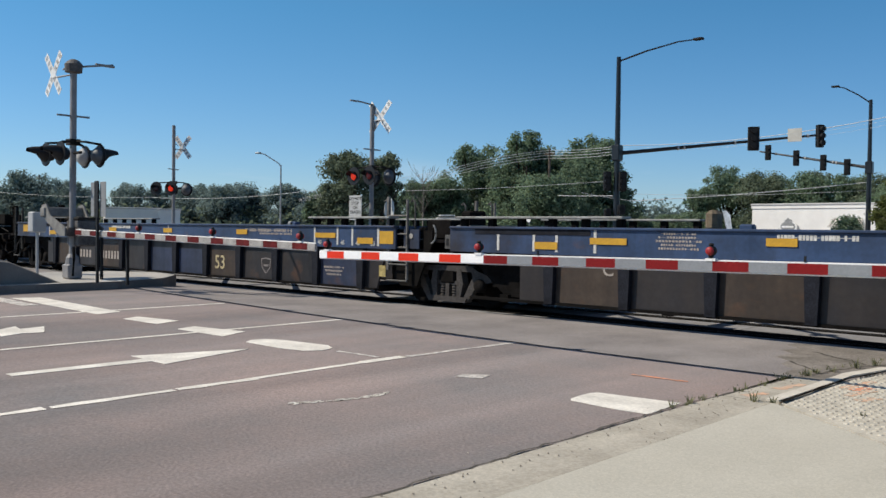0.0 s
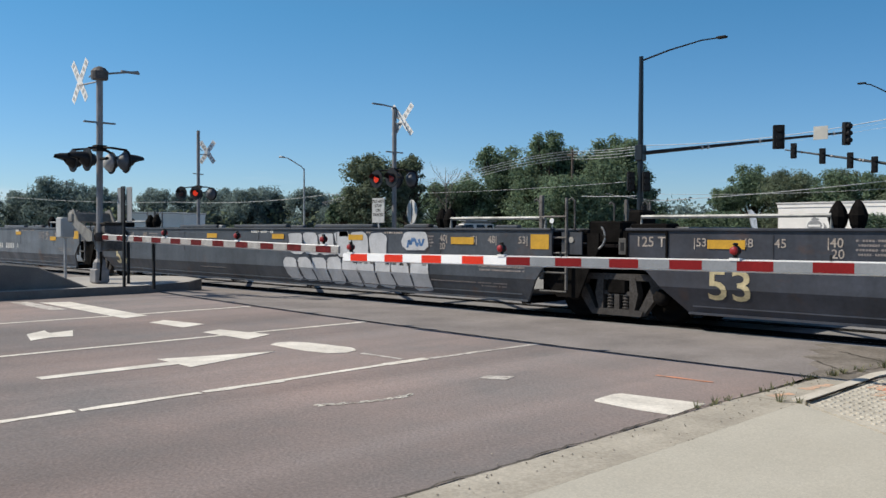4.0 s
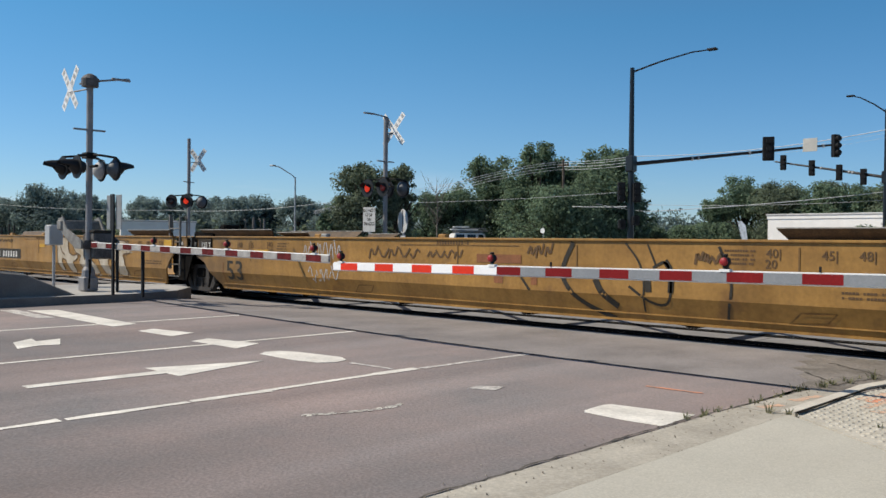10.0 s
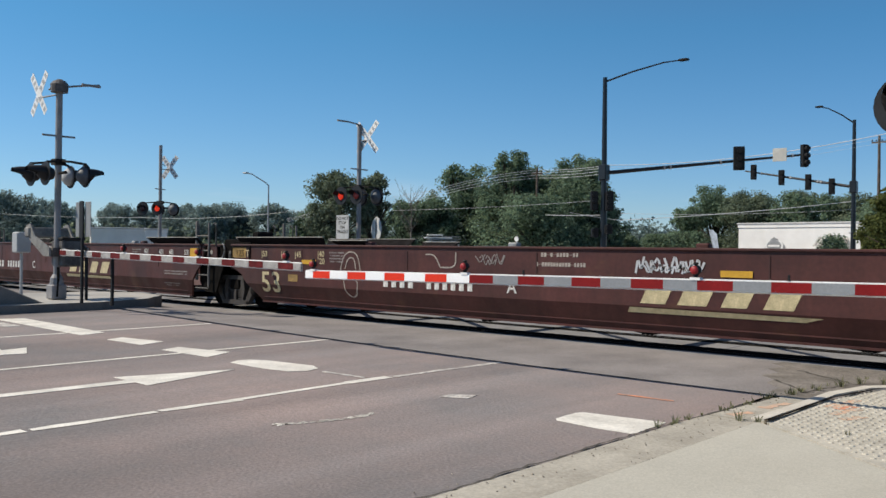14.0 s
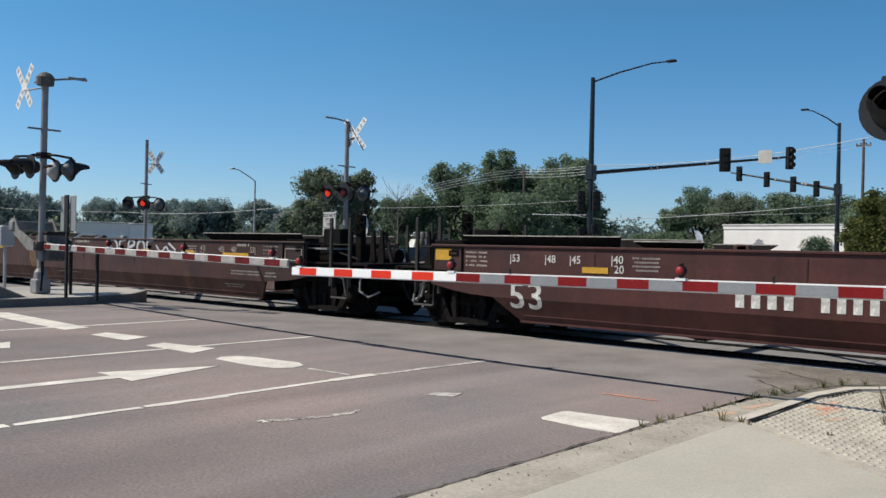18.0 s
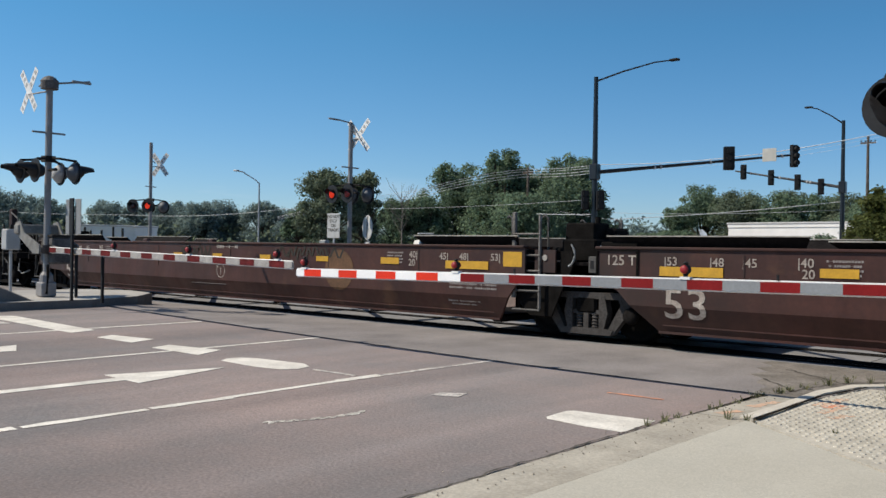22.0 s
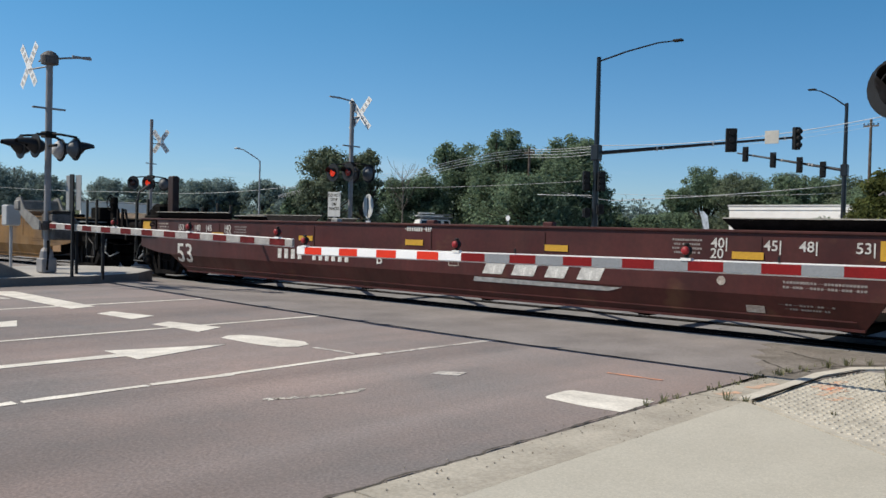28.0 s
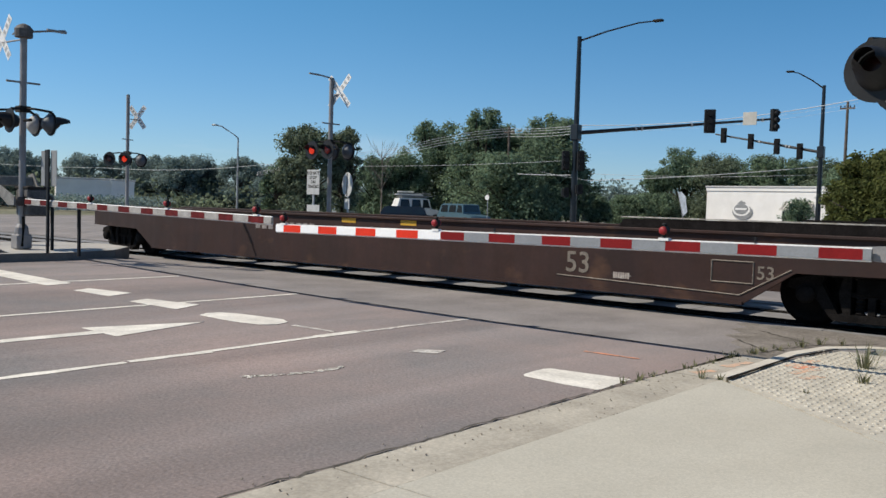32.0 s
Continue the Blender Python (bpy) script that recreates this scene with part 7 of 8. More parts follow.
for x_, inset in ((-19.25, 0), (-19.33, .03), (-22.6, .03), (-22.7, 0)):
    v += [(x_, yy - inset, zz if zz < .35 else zz - (.04 if inset == 0 else 0)) for yy, zz in prof]
f = []
for r_ in range(3):
    f += [(r_ * n + i, r_ * n + i + 1, r_ * n + n + i + 1, r_ * n + n + i) for i in range(n - 1)]
f += [tuple(range(n)), tuple(range(3 * n, 4 * n))]
part("median_wall", w.add(v, f), KERB_DARK, median, "concrete median wall with sloped nose, darkened as in shade")
part("wall_cap", Shape().prism([(-40, .921), (6.6, .921), (7.3, .85), (7.3, .862), (6.6, .936), (-40, .936)], "x", -22.5, -19.36), ISLAND_TOP, median)


# ---------------------------------------------------------------- street furniture beyond
def signal_head(parent, x, y, z, h=1.1, w=.42, yaw=0.0):
    m = pose(x, y, z, 0, 0, yaw)
    hd = part("signal_head", Shape().bbox((0, 0, 0), (w, .28, h), .03), BLACK, parent, "black three-lamp signal head", m)
    for i in range(3):
        part("lens", Shape().lathe([(.13, -.142), (.12, -.16), (.03, -.17)], (0, 0, h * (.31 - .31 * i)), "y", 14), SIGNAL_GREEN, hd)
        vz = h * (.31 - .31 * i)
        part("visor", Shape().lathe([(.145, -.14), (.15, -.34)], (0, 0, vz), "y", 14), BLACK, hd)
    return hd


def signal_pole(base, top_z, lum, arm0, arm1, heads, label, r0=.17, board=None):
    e = empty("traffic_signal_pole", pose(*base))
    tagged(e, label, "traffic signal", "traffic signal poles")
    o = Vector(base)
    part("pole", Shape().tube([(0, 0, 0), (0, 0, top_z - o.z)], r0, 14, r0 * .62), DARKPOLE, e)
    part("base_plate", Shape().bbox((0, 0, .08), (.6, .6, .16), .03), DARKPOLE, e)
    l = Vector(lum) - o
    t = top_z - o.z - .25
    arm = part("luminaire_arm", Shape().tube([(0, 0, t), (l.x * .35, l.y * .35, t + (l.z - t) * .48), (l.x * .75, l.y * .75, t + (l.z - t) * .9), (l.x, l.y, l.z)], .055, 8, .035), DARKPOLE, e)
    part("luminaire", Shape().bbox((l.x * 1.0, l.y * 1.0, l.z), (.55, .35, .12), .03), STEEL_GREY, arm)
    a0, a1 = Vector(arm0) - o, Vector(arm1) - o
    ma = part("mast_arm", Shape().tube([a0, a0.lerp(a1, .5), a1], .12, 10, .06), DARKPOLE, e)
    part("arm_collar", Shape().bbox((0, 0, a0.z), (.5, .5, .9), .05), DARKPOLE, e)
    for t_ in (.28, .31, .56, .84, .92):
        c = a0.lerp(a1, t_)
        part("arm_clamp", Shape().lathe([(.15 - .06 * t_, -.05), (.15 - .06 * t_, .05)], (0, 0, 0), "z", 12), GALV, ma, "", Matrix.Translation(c) @ (a1 - a0).to_track_quat("Z", "Y").to_matrix().to_4x4())
    for q in heads:
        k = Vector(q[:3]) - o
        signal_head(ma, k.x, k.y, k.z, *q[3:])
    if board:
        k = Vector(board) - o
        part("street_board", Shape().bbox((k.x, k.y, k.z), (.8, .03, .75), .005), mat("pale_board", (.5, .49, .45), .6, var=.08), ma, "pale square sign board")
    return e


pl = signal_pole((-27.0, 43.6, .2), 11.5, (-23.2, 45.7, 12.35), (-26.9, 43.8, 6.05), (-18.55, 52.1, 7.3), ((-21.28, 48.8, 6.95, 1.35, .62, 30), (-18.7, 51.9, 7.2, 1.3, .42, 60)), "dark traffic signal pole with mast arm and street light", .2, (-19.6, 50.5, 7.2))
for dx, dz, h in ((-.5, 4.25, 1.1), (.5, 4.2, 1.1), (-.45, 2.4, .5), (.45, 2.6, .5)):
    signal_head(pl, dx, -.2, dz, h, .42, 40)
signal_pole((-21.2, 69.05, .2), 11.5, (-23.5, 68.3, 12.6), (-21.2, 69.0, 6.5), (-29.7, 69.5, 8.15), ((-28.88, 69.2, 8.0, 1.2, .45, 15), (-26.6, 69.1, 7.45, 1.2, .45, 15), (-24.5, 69.0, 7.0, 1.2, .45, 15), (-22.75, 69.0, 6.6, 1.2, .45, 15)), "dark traffic signal pole with four heads on its arm", .2)


def street_lamp(x, y, z0, top, hx, hy, hz, m=GALV):
    e = empty("street_lamp", pose(x, y, z0))
    tagged(e, "slim grey street lamp with a curved arm", "street lamp", "street lamps")
    part("pole", Shape().tube([(0, 0, 0), (0, 0, top - z0)], .10, 10, .06), m, e)
    a = part("arm", Shape().tube([(0, 0, top - z0 - .1), (hx * .12, hy * .12, top - z0 + (hz - top) * .16), (hx * .72, hy * .72, top - z0 + (hz - top) * .90), (hx, hy, hz - z0)], .045, 8), m, e)
    part("lamp_head", Shape().bbox((hx, hy, hz - z0), (.5, .3, .12), .03), m, a)


street_lamp(-60.4, 44.95, 0, 6.8, -1.2, -1.45, 7.75)
street_lamp(-18.0, 95.0, 0, 10.0, -2.2, -.6, 10.9)


def utility_pole(x, y, top, label):
    e = empty("utility_pole", pose(x, y, 0))
    tagged(e, label, "utility pole", "utility poles")
    part("pole", Shape().tube([(0, 0, -.2), (0, 0, top)], .15, 10, .10), WOODPOLE, e)
    part("crossarm", Shape().box((0, 0, top - .5), (1.1, .1, .12)), WOODPOLE, e)
    for dx in (-.5, -.2, .2, .5):
        part("insulator", Shape().lathe([(.03, 0), (.06, .05), (.03, .14)], (dx, 0, top - .42), n=8), STEEL_GREY, e)
    return e


UP = ((-46.0, 63.3, 8.8), (-20.4, 72.4, 10.6), (-103.8, 42.9, 7.3), (-8.0, 66.0, 10.4))
for x, y, h in UP:
    utility_pole(x, y, h, "weathered wooden utility pole with crossarm")


def cable(a, b, sag, r=.02):
    a, b = Vector(a), Vector(b)
    pts = []
    for i in range(13):
        t = i / 12
        p = a.lerp(b, t)
        p.z -= sag * 4 * t * (1 - t)
        pts.append(p)
    return tagged(part("overhead_cable", Shape().tube(pts, r, 4), LINE), "thin pale overhead cable", "cable", "overhead cables")


cable((-46.0, 63.3, 8.63), (-49.3, 52.9, 6.30), -0.25, 0.015)
cable((-49.3, 52.9, 6.30), (-58.7, 45.6, 3.94), -0.15, 0.012)
cable((-46.0, 63.3, 8.63), (-33.6, 54.8, 7.71), 0.12, 0.016)
cable((-33.6, 54.8, 7.71), (-15.8, 58.1, 8.95), 0.5, 0.024)
cable((-46.0, 63.3, 8.43), (-49.3, 52.9, 6.13), -0.25, 0.015)
cable((-49.3, 52.9, 6.13), (-58.7, 45.6, 3.86), -0.15, 0.012)
cable((-46.0, 63.3, 8.43), (-33.6, 54.8, 7.55), 0.12, 0.016)
cable((-33.6, 54.8, 7.55), (-15.8, 58.1, 8.74), 0.5, 0.006)
cable((-46.0, 63.3, 8.18), (-49.3, 52.9, 5.92), -0.25, 0.015)
cable((-49.3, 52.9, 5.92), (-58.7, 45.6, 3.77), -0.15, 0.012)
cable((-46.0, 63.3, 8.18), (-33.6, 54.8, 7.34), 0.12, 0.016)
cable((-33.6, 54.8, 7.34), (-15.8, 58.1, 8.46), 0.5, 0.006)
cable((-46.0, 63.3, 7.93), (-49.3, 52.9, 5.71), -0.25, 0.015)
cable((-49.3, 52.9, 5.71), (-58.7, 45.6, 3.68), -0.15, 0.012)
cable((-46.0, 63.3, 7.93), (-33.6, 54.8, 7.14), 0.12, 0.016)
cable((-63.4, 49.2, 4.84), (-38.5, 61.2, 5.61), 0.3, 0.014)
cable((-41.9, 58.9, 4.42), (-37.2, 59.6, 4.35), 0.03, 0.026)
cable((-35.9, 60.4, 3.96), (-21.6, 71.0, 5.56), 0.15, 0.024)
cable((-36.9, 62.1, 4.57), (-21.6, 71.0, 4.92), 0.2, 0.012)
cable((-39.2, 58.3, 4.57), (-35.9, 60.4, 3.96), 0.05, 0.012)
cable((-75.7, 41.5, 4.18), (-63.4, 49.2, 4.74), 0.3, 0.022)
cable((-93.7, 29.6, 5.04), (-75.7, 41.5, 4.18), 0.3, 0.016)
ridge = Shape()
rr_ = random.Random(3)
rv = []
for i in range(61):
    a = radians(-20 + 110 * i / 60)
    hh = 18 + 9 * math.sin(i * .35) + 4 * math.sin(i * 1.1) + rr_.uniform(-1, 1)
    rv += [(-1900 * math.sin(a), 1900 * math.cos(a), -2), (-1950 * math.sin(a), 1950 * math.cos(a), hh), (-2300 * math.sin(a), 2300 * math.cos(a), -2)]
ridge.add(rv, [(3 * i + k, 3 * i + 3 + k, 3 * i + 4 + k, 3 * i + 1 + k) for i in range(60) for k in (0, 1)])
# blue haze of distance is put into the ridge's colour
tagged(part("backdrop", ridge, mat("hazed_ridge", (.20, .25, .30), 1.0, var=.1, scale=.01, fine=.1, bump=0)), "low hazy blue ridge on the horizon", "hills", kind="structure")

# ---------------------------------------------------------------- trees
def tree(x, y, h, w, seed, leaf=LEAF, n=2600, size=.42, lobes=24, low=.06, label="leafy deciduous tree with dense green crown"):
    r = random.Random(seed)
    e = empty("tree", pose(x, y, 0))
    tagged(e, label, "tree", "trees beyond the rails")
    tr = Shape()
    th = h * .45
    tr.tube([(0, 0, -.2), (r.uniform(-.2, .2), r.uniform(-.2, .2), th * .5), (r.uniform(-.3, .3), r.uniform(-.3, .3), th)], [h * .030, h * .022, h * .015], 8)
    balls = []
    for i in range(lobes):
        a = 2.4 * i + r.uniform(-.5, .5)
        q = r.uniform(.12, 1.0) ** .7
        rad = w * .5 * q * .72
        z = h * (low + .10 + (.74 - low) * r.random())
        rr = w * r.uniform(.11, .22)
        k = 1 - max(0, (z / h - .55)) * 1.1
        balls.append((rad * k * math.cos(a), rad * k * math.sin(a), z, rr))
    for _ in range(12):
        a = r.uniform(0, 6.28)
        z = h * r.uniform(.3, .92)
        k = w * .5 * (1 - max(0, z / h - .5) * 1.2) * r.uniform(.8, 1.05)
        balls.append((k * math.cos(a), k * math.sin(a), z, w * r.uniform(.05, .10)))
    balls.append((0, 0, h * .76, w * .18))
    balls.append((r.uniform(-.2, .2) * w, r.uniform(-.1, .1) * w, h * .84, w * .15))
    balls.append((r.uniform(-.2, .2) * w, r.uniform(-.1, .1) * w, h * .90, w * .11))
    for bx, by, bz, rr in balls:
        tr.tube([(0, 0, th * .55), (bx * .5, by * .5, (th * .6 + bz) / 2), (bx, by, bz)], [h * .012, h * .008, h * .003], 5)
    part("trunk", tr, BARK, e)
    v, f = [], []
    tot = sum(b[3] ** 2 for b in balls)
    for bx, by, bz, rr in balls:
        for _ in range(int(n * rr * rr / tot)):
            d = Vector((r.gauss(0, 1), r.gauss(0, 1), r.gauss(0, 1))).normalized()
            q = rr * (r.random() ** .4) * r.uniform(.8, 1.35)
            p = Vector((bx, by, bz)) + Vector((d.x * q, d.y * q, d.z * q * .85))
            if p.z > h:
                p.z = h - r.random() * .4
            if p.z < .2:
                continue
            nn = (d + Vector((r.gauss(0, .5), r.gauss(0, .5), r.gauss(0, .5) + .35))).normalized()
            t1 = nn.orthogonal().normalized()
            t1.rotate(Matrix.Rotation(r.uniform(0, 6.28), 3, nn))
            t2 = nn.cross(t1)
            a, b = size * r.uniform(.5, 1.2), size * r.uniform(.35, .8)
            k = len(v)
            v += [p - t1 * a * .5, p + t2 * b * .5 + t1 * a * .1 + nn * a * .1, p + t1 * a * .6, p - t2 * b * .5 + t1 * a * .05]
            f.append((k, k + 1, k + 2, k + 3))
    me = bpy.data.meshes.new("crown")
    me.from_pydata([tuple(p) for p in v], [], f)
    me.materials.append(leaf)
    part("crown", me, None, e)
    return e


def bushes(name, spots, seed, leaf, size, label, per=60):
    """A run of low growth as one mass of leaves."""
    r = random.Random(seed)
    v, f = [], []
    for x, y, h, w in spots:
        for _ in range(per):
            p = Vector((x + r.gauss(0, w * .35), y + r.gauss(0, w * .35), h * r.random() ** .6 * r.uniform(.7, 1.1)))
            nn = Vector((r.gauss(0, 1), r.gauss(0, 1), r.gauss(.4, 1))).normalized()
            t1 = nn.orthogonal().normalized()
            t1.rotate(Matrix.Rotation(r.uniform(0, 6.28), 3, nn))
            t2 = nn.cross(t1)
            a, b = size * r.uniform(.5, 1.2), size * r.uniform(.35, .8)
            k = len(v)
            v += [p - t1 * a * .5, p + t2 * b * .5, p + t1 * a * .6, p - t2 * b * .5]
            f.append((k, k + 1, k + 2, k + 3))
    me = bpy.data.meshes.new(name)
    me.from_pydata([tuple(p) for p in v], [], f)
    me.materials.append(leaf)
    return tagged(part(name, me, None), label, "shrubs", kind="stuff")


def grove(seed, leaf, spots):
    """Trees of one kind at (x, y, height, width)."""
    for k, (x, y, h, w) in enumerate(spots):
        tree(x, y, h, w, seed + k, leaf, n=int(3600 + 1500 * w), size=.30 if w > 6 else .27)


grove(10, LEAF, ((-59.0, 68.3, 10.7, 7.6), (-52.1, 67.5, 11.9, 5.3), (-53.4, 69.0, 9.6, 10.0), (-50.2, 72.6, 11.1, 7.5), (-46.5, 72.6, 11.5, 6.4), (-46.8, 70.1, 9.0, 9.7), (-53.2, 72.9, 10.3, 9.2), (-46.1, 63.3, 6.5, 10.0), (-57.8, 62.7, 7.1, 5.8), (-44.0, 71.9, 6.3, 3.4), (-58.1, 71.7, 8.5, 7.5),))
grove(21, LEAF2, ((-53.1, 46.0, 8.0, 5.5), (-52.6, 49.5, 8.3, 3.9),))
grove(23, LEAF, ((-58.3, 47.7, 5.4, 3.1), (-59.1, 60.1, 6.5, 5.1),))
grove(25, LEAF4, ((-102.3, 41.2, 7.8, 8.2), (-105.4, 38.7, 6.1, 6.8), (-105.3, 46.9, 7.2, 5.5), (-115.6, 60.1, 7.7, 6.2), (-113.7, 63.6, 7.1, 5.3), (-110.7, 68.7, 7.8, 6.2), (-103.8, 70.2, 7.9, 6.8), (-96.2, 72.3, 7.6, 6.9), (-102.0, 72.7, 6.6, 5.1), (-86.2, 68.7, 4.7, 4.5),))
grove(35, LEAF, ((-46.5, 100.0, 9.9, 8.2), (-46.9, 94.2, 7.1, 5.0), (-42.7, 103.8, 8.6, 9.1),))
grove(38, LEAF2, ((-37.3, 101.6, 9.1, 7.3),))
grove(39, LEAF, ((-32.0, 99.2, 8.2, 7.1), (-46.8, 86.4, 3.4, 6.0), (-45.1, 89.5, 3.8, 6.1),))
grove(42, LEAF4, ((-105.2, 33.2, 6.4, 8.2),))
grove(43, LEAF, ((-46.4, 79.7, 3.6, 3.1),))
grove(44, LEAF4, ((-112.0, 52.0, 6.6, 7.4), (-109.0, 57.5, 7.0, 7.6), (-106.5, 63.0, 6.8, 7.4), (-101.0, 66.0, 7.2, 7.6), (-97.5, 76.0, 6.9, 8.0), (-92.5, 78.0, 7.4, 7.2), (-88.0, 82.0, 6.8, 7.6), (-112.5, 46.5, 6.2, 6.6),))
grove(52, LEAF2, ((-40.5, 96.0, 8.8, 7.6),))
grove(53, LEAF, ((-35.0, 95.5, 8.4, 7.4),))
grove(54, LEAF2, ((-29.0, 97.0, 8.0, 7.0),))
grove(55, LEAF, ((-26.0, 92.0, 7.2, 6.4),))
grove(60, LEAF3, ((-15.7, 60.2, 6.1, 4.6), (-13.9, 58.6, 6.4, 4.1), (-11.7, 57.0, 6.5, 4.7), (-17.8, 63.8, 4.9, 3.0),))
spots = []
for i in range(70):
    a = radians(-6 + 84 * i / 69)
    D = 125 + 14 * math.sin(i * 1.7)
    spots.append((-D * math.sin(a), D * math.cos(a), 3.0 + 1.0 * math.sin(i * 2.3), 6.5))
bushes("hedge_row", spots, 5, LEAF2, .7, "distant belt of green shrubs", 380)


tree(-24.3, 74.4, 3.2, 3.4, 77, LEAF, n=3600, size=.2, label="small dark green shrub before the shop")


low = [(-87.8, 41.8, 1.64, 3.6), (-87.2, 43.0, 1.65, 3.6), (-86.6, 44.3, 1.66, 3.6), (-86.0, 45.5, 1.67, 3.6), (-85.3, 46.8, 1.69, 3.6), (-84.6, 48.0, 1.70, 3.6), (-83.9, 49.3, 1.71, 3.6), (-83.1, 50.5, 1.72, 3.6)]
bushes("low_shrubs", low, 9, LEAF4, .3, "low grey-green shrubs before the pale buildings", 420)


def bare_tree(x, y, h, seed):
    """A thin leafless tree."""
    r = random.Random(seed)
    e = empty("tree", pose(x, y, 0))
    tagged(e, "thin bare grey tree among the green crowns", "tree", "trees beyond the rails")
    t = Shape()
    t.tube([(0, 0, -.2), (.1, 0, h * .5), (0, .1, h * .8)], [.09, .06, .025], 6)
    for _ in range(26):
        z = h * r.uniform(.35, .8)
        a, l = r.uniform(0, 6.28), h * r.uniform(.12, .28)
        q = (l * .6 * math.cos(a), l * .6 * math.sin(a), z + l * .7)
        t.tube([(0, 0, z), q, (q[0] * 1.35, q[1] * 1.35, q[2] + l * .45)], [.026, .015, .007], 4)
        t.tube([q, (q[0] * 1.1 + r.uniform(-.4, .4), q[1] * 1.1 + r.uniform(-.4, .4), q[2] + l * .5)], [.012, .005], 4)
    part("crown", t, mat("bare_bark", (.20, .18, .155), .9, var=.2), e)


bare_tree(-56.7, 58.3, 7.5, 5)
scrub = [(-61 - .6922 * 2 + d * .72, 62.5 + d * .69 + 1.5, h, 2.6) for d, h in ((-4.5, 4.6), (-3.0, 3.6), (-1.6, 3.9), (-.2, 4.8), (1.0, 5.6), (2.4, 4.6), (3.8, 5.0), (5.2, 5.8))]
# far bluish trees closing the gap beside the shop
bushes("far_thicket", [(-61 + 1.7 * k, 97.5 + .9 * k, 5.4 - .8 * (k % 3), 3.6) for k in range(7)], 23, LEAF4, .62, "far bluish green thicket behind the shop", 520)
bushes("sapling_thicket", scrub, 17, LEAF4, .34, "light green leafy thicket with bare twigs", 620)


# ---------------------------------------------------------------- buildings and parked cars
def building(x, y, yaw, w, d, h, label, wall, emblem=False, doors=0):
    e = empty("building", pose(x, y, 0, 0, 0, yaw))
    tagged(e, label, "building", "low buildings beyond the rails")
    part("wall", Shape().box((0, d / 2, h / 2 - .1), (w, d, h + .2)), wall, e)
    part("roof", Shape().bbox((0, d / 2, h + .06), (w + .3, d + .3, .18), .04), mat("roof_membrane", (.5, .5, .5), .8, var=.1), e)
    part("parapet", Shape().box((0, -.04, h - .18), (w + .1, .08, .3)), wall, e)
    if emblem:
        grey_em = mat("emblem_grey", (.26, .27, .28), .6, var=.15, scale=3)
        em = part("emblem", Shape().lathe([(1.12, -.05), (1.12, -.09)], (0, 0, 0), "y", 28), grey_em, e, "grey and white oval emblem", pose(-w * .20, 0, h * .45) @ Matrix.Diagonal((.9, 1, .64, 1)))
        part("emblem_field", Shape().lathe([(.98, -.10), (.98, -.105)], (-.10, 0, .34), "y", 28), WHITE, em)
        part("emblem_ring", Shape().lathe([(.80, -.11), (.80, -.115)], (-.12, 0, .42), "y", 28), grey_em, em)
        part("emblem_core", Shape().prism([(-.78, .28), (.50, .28), (.50, .56), (-.78, .56)], "y", -.125, -.12), WHITE, em)
        part("emblem_peak", Shape().prism([(-.62, 1.2), (-.1, 1.75), (.1, 1.45), (.2, 1.55), (.42, 1.2)], "y", -.11, -.10), grey_em, em)
        aw = part("awning", Shape().prism([(0, 2.95), (-1.1, 2.25), (-1.1, 2.15), (0, 2.15)], "x", w * .12, w * .12 + 2.7), mat("awning_canvas", (.50, .48, .45), .8, var=.1, scale=2), e, "pale canvas awning over the door")
        for k in range(5):
            part("awning_stripe", Shape().box((w * .12 + .25 + .55 * k, -.56, 2.63), (.10, 1.32, .02), Matrix.Rotation(radians(32.5), 4, "X")), mat("awning_stripe", (.24, .22, .20), .8, var=.1), aw)
    for i in range(doors):
        dr = part("doorway", Shape().box((w * .17 + i * 2.4, -.03, 1.05), (1.5, .06, 2.1)), GLASS, e)
        part("frame", Shape().box((w * .17 + i * 2.4, -.05, 2.15), (1.8, .08, .14)).box((w * .17 + i * 2.4 - .82, -.05, 1.05), (.1, .08, 2.1)).box((w * .17 + i * 2.4 + .82, -.05, 1.05), (.1, .08, 2.1)), WHITE, dr)
    return e


WALLW = mat("white_stucco", (.78, .77, .75), .8, var=.05, scale=.6)


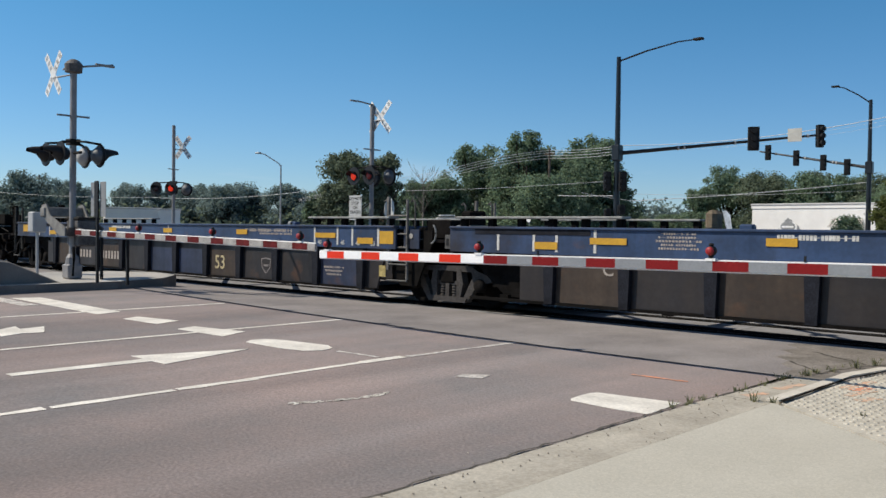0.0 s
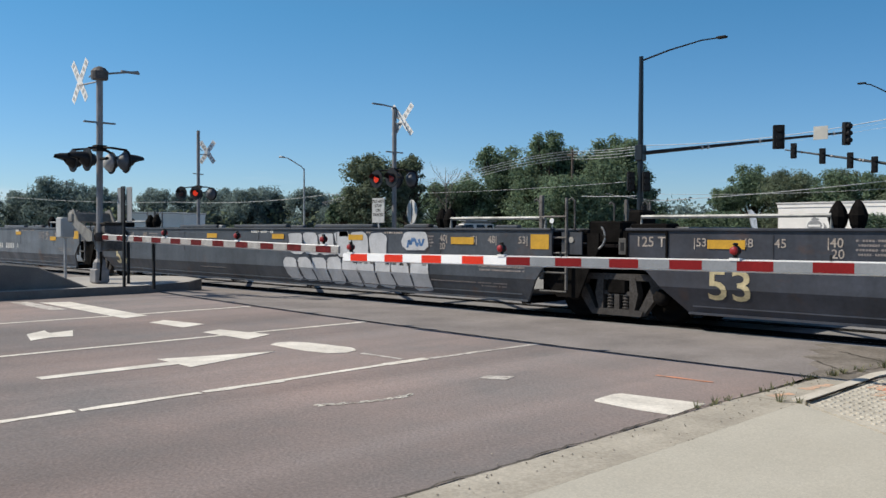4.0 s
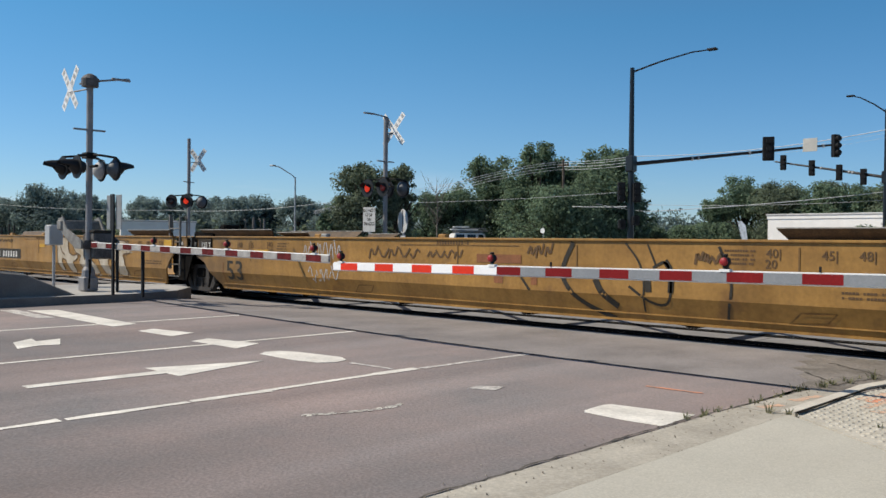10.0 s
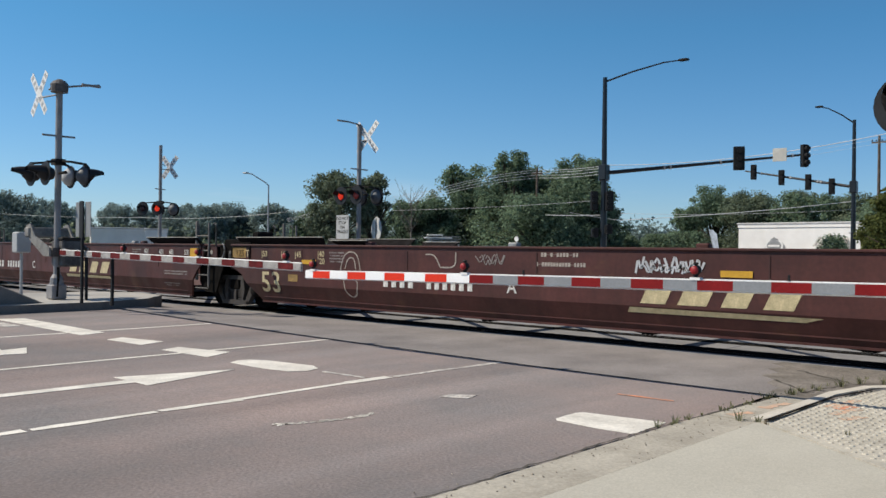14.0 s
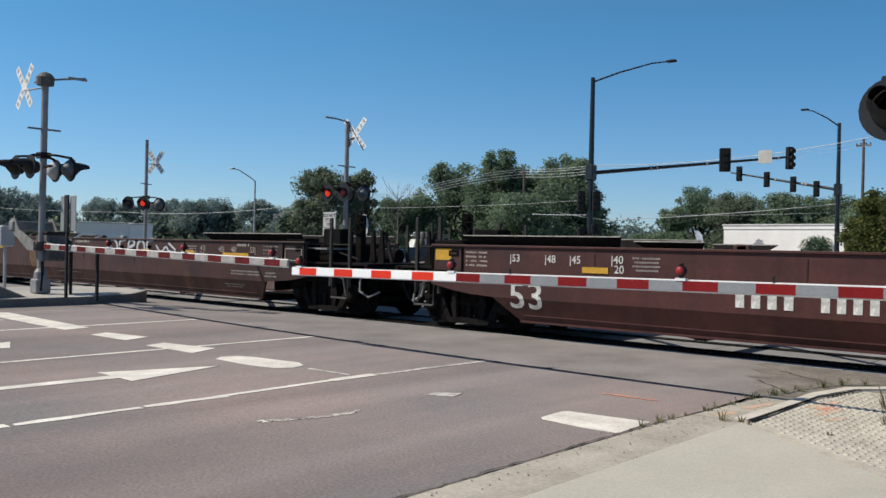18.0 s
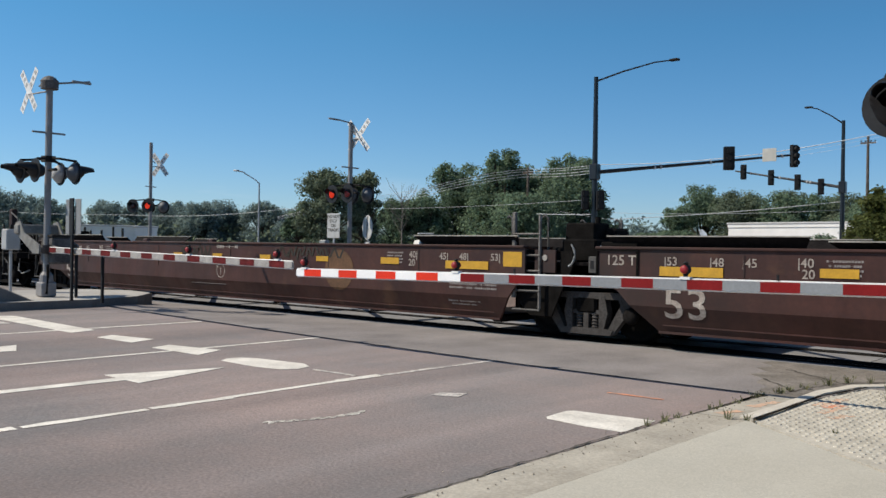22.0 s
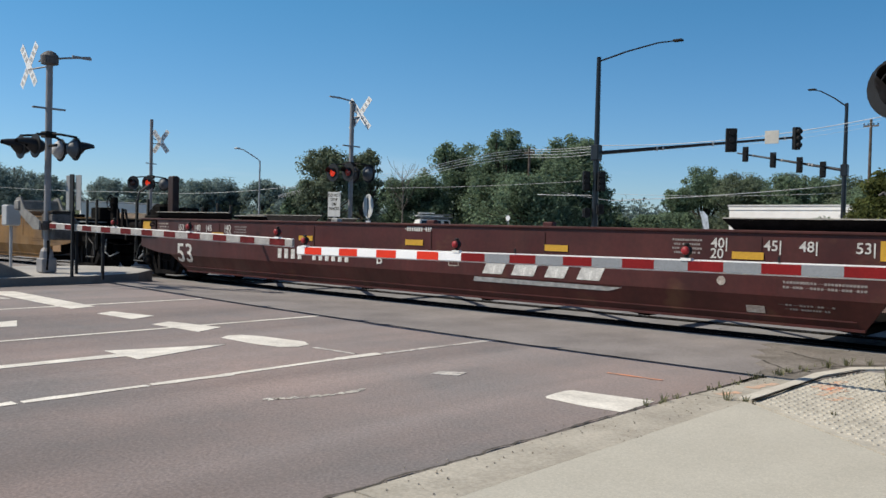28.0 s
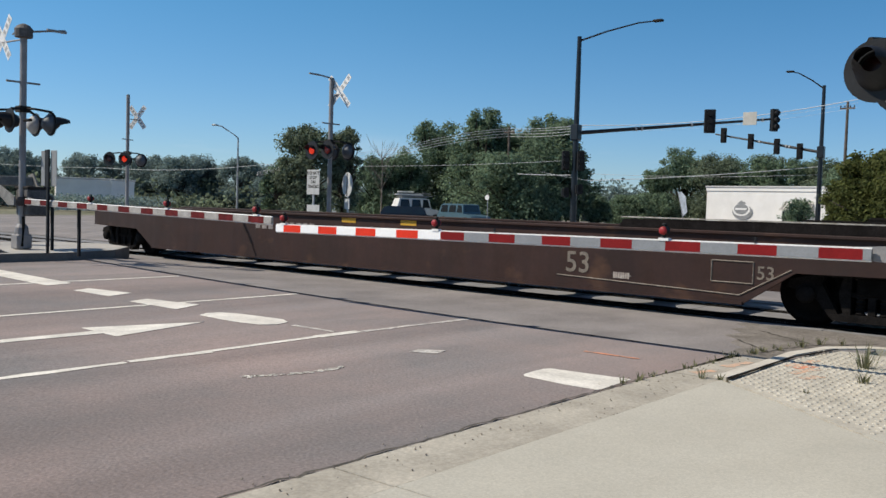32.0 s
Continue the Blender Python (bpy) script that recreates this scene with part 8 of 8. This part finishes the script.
def car(x, y, yaw, paint, label, tall=1.75, rack=False, L=4.7):
    e = empty("parked_car", pose(x, y, .15, 0, 0, yaw))
    tagged(e, label, "car", "parked cars beyond the rails")
    hb = tall * .56
    body = Shape()
    prof = [(-L / 2, .35), (-L / 2 + .05, hb - .12), (-L / 2 + .2, hb), (-.15 * L + .0, hb + .02), (L / 2 - 1.15, hb - .02), (L / 2 - .15, hb - .18), (L / 2, hb - .4), (L / 2, .35)]
    body.prism(prof, "y", -.9, .9)
    part("body", body, paint, e)
    cab_ = [(-L / 2 + .15, hb), (-L / 2 + .45, tall - .06), (-L / 2 + .75, tall), (L * .12, tall), (L * .20, tall - .06), (L / 2 - 1.25, hb)]
    c = Shape()
    n = len(cab_)
    v = [(px, -.86 + (pz - hb) * .16, pz) for px, pz in cab_] + [(px, .86 - (pz - hb) * .16, pz) for px, pz in cab_]
    c.add(v, [tuple(range(n - 1, -1, -1)), tuple(range(n, 2 * n))] + [(i, (i + 1) % n, n + (i + 1) % n, n + i) for i in range(n)])
    part("cabin", c, paint, e)
    for sy in (-1, 1):
        for a, w_ in ((-.30 * L, .20 * L), (-.07 * L, .2 * L), (.12 * L, .13 * L)):
            yt = sy * (.885 - (tall - .12 - hb) * .16)
            part("side_window", Shape().add([(a - w_ / 2, sy * .87, hb + .08), (a + w_ / 2 + (.12 if a > 0 else 0), sy * .87, hb + .08), (a + w_ / 2 - .1, yt, tall - .12), (a - w_ / 2 + .08, yt, tall - .12)], [(0, 1, 2, 3)]), GLASS, e)
    part("windscreen", Shape().add([(L / 2 - 1.27, -.72, hb + .06), (L / 2 - 1.27, .72, hb + .06), (L * .215, .62, tall - .1), (L * .215, -.62, tall - .1)], [(0, 1, 2, 3)]), GLASS, e)
    for sx in (-L * .31, L * .32):
        for sy in (-.82, .82):
            wh = part("wheel", Shape().lathe([(.1, -.11), (.33, -.11), (.35, -.06), (.35, .06), (.33, .11), (.1, .11)], (sx, sy, .35), "y", 18), TYRE, e)
            part("rim", Shape().lathe([(.02, -.12), (.2, -.125), (.22, .125), (.02, .12)], (sx, sy, .35), "y", 14), GALV, wh)
    if rack:
        part("roof_rack", Shape().box((-.4, 0, tall + .1), (2.6, 1.3, .05)).box((-1.2, -.3, tall + .2), (.9, .5, .16)).box((.1, .2, tall + .18), (1.2, .5, .12)).box((-1.5, 0, tall + .04), (.06, 1.3, .1)).box((.7, 0, tall + .04), (.06, 1.3, .1)), ZINC, e)
        for k, (q, h, l_, c_) in enumerate(((-.9, .30, 2.6, -.3), (-.2, .42, 3.2, .2), (-1.1, .56, 1.5, .0), (.2, .20, 2.2, -.45))):
            part("roof_load", Shape().bbox((q, c_, tall + h), (l_, .34, .11), .02), ZINC if k % 2 else paint, e, "pale bundle on the roof rack")
    return e


building(-30.0, 83.1, -5, 12.7, 8, 4.25, "low white stucco shop with a dark oval emblem", WALLW, True, 1)
building(-23.3, 80.9, -5, 3.5, 6, 3.28, "small white annexe beside the shop", WALLW)
fl_ = empty("banner_flag", pose(-33.4, 72.6, .15, 0, -14, 0))
tagged(fl_, "pale leaning banner flag before the shop", "flag")
part("pole", Shape().tube([(0, 0, 0), (0, 0, 3.4)], .03, 6), GALV, fl_)
part("banner", Shape().prism([(.05, 1.2), (.50, 1.5), (.62, 2.9), (.35, 3.35), (.05, 3.4)], "y", -.01, .01), mat("banner_cloth", (.48, .54, .62), .8, var=.2, scale=2), fl_)
building(-94.1, 49.4, 66, 6.0, 5, 3.44, "small pale building among far trees", WALLW)
building(-92.2, 52.9, 66, 2.4, 5, 3.37, "small pale building among far trees", WALLW)
car(-53.6, 59.8, 62, mat("car_white", (.72, .72, .70), .3, var=.03, scale=1), "white van with a loaded roof rack", 2.1, True)
car(-42.8, 53.2, -15, mat("car_blue", (.07, .13, .17), .3, var=.05, scale=1), "dark teal sport utility car", 1.68, False)
car(-44.7, 49.2, 42, mat("car_black", (.02, .022, .03), .25, var=.05, scale=1), "low black saloon car parked there", 1.36, False, 4.9)
car(-69.1, 67.0, 62, mat("car_silver", (.4, .42, .45), .3, .5, var=.05, scale=1), "pale silver saloon car parked there", 1.4, False)


# ---------------------------------------------------------------- movement
# small gains and losses of the running train, in metres
GAINS = {4: .05, 12: .10, 17: -.12, 18: .27, 19: -.10, 20: -.12, 22: .28, 31: .06}


def motions():
    for u, x0 in TRAIN:
        walk(u, [(t, pose(x0 + SPEED * t + GAINS.get(t, 0.0), TRACK_Y, 0)) for t in range(33)])


motions()
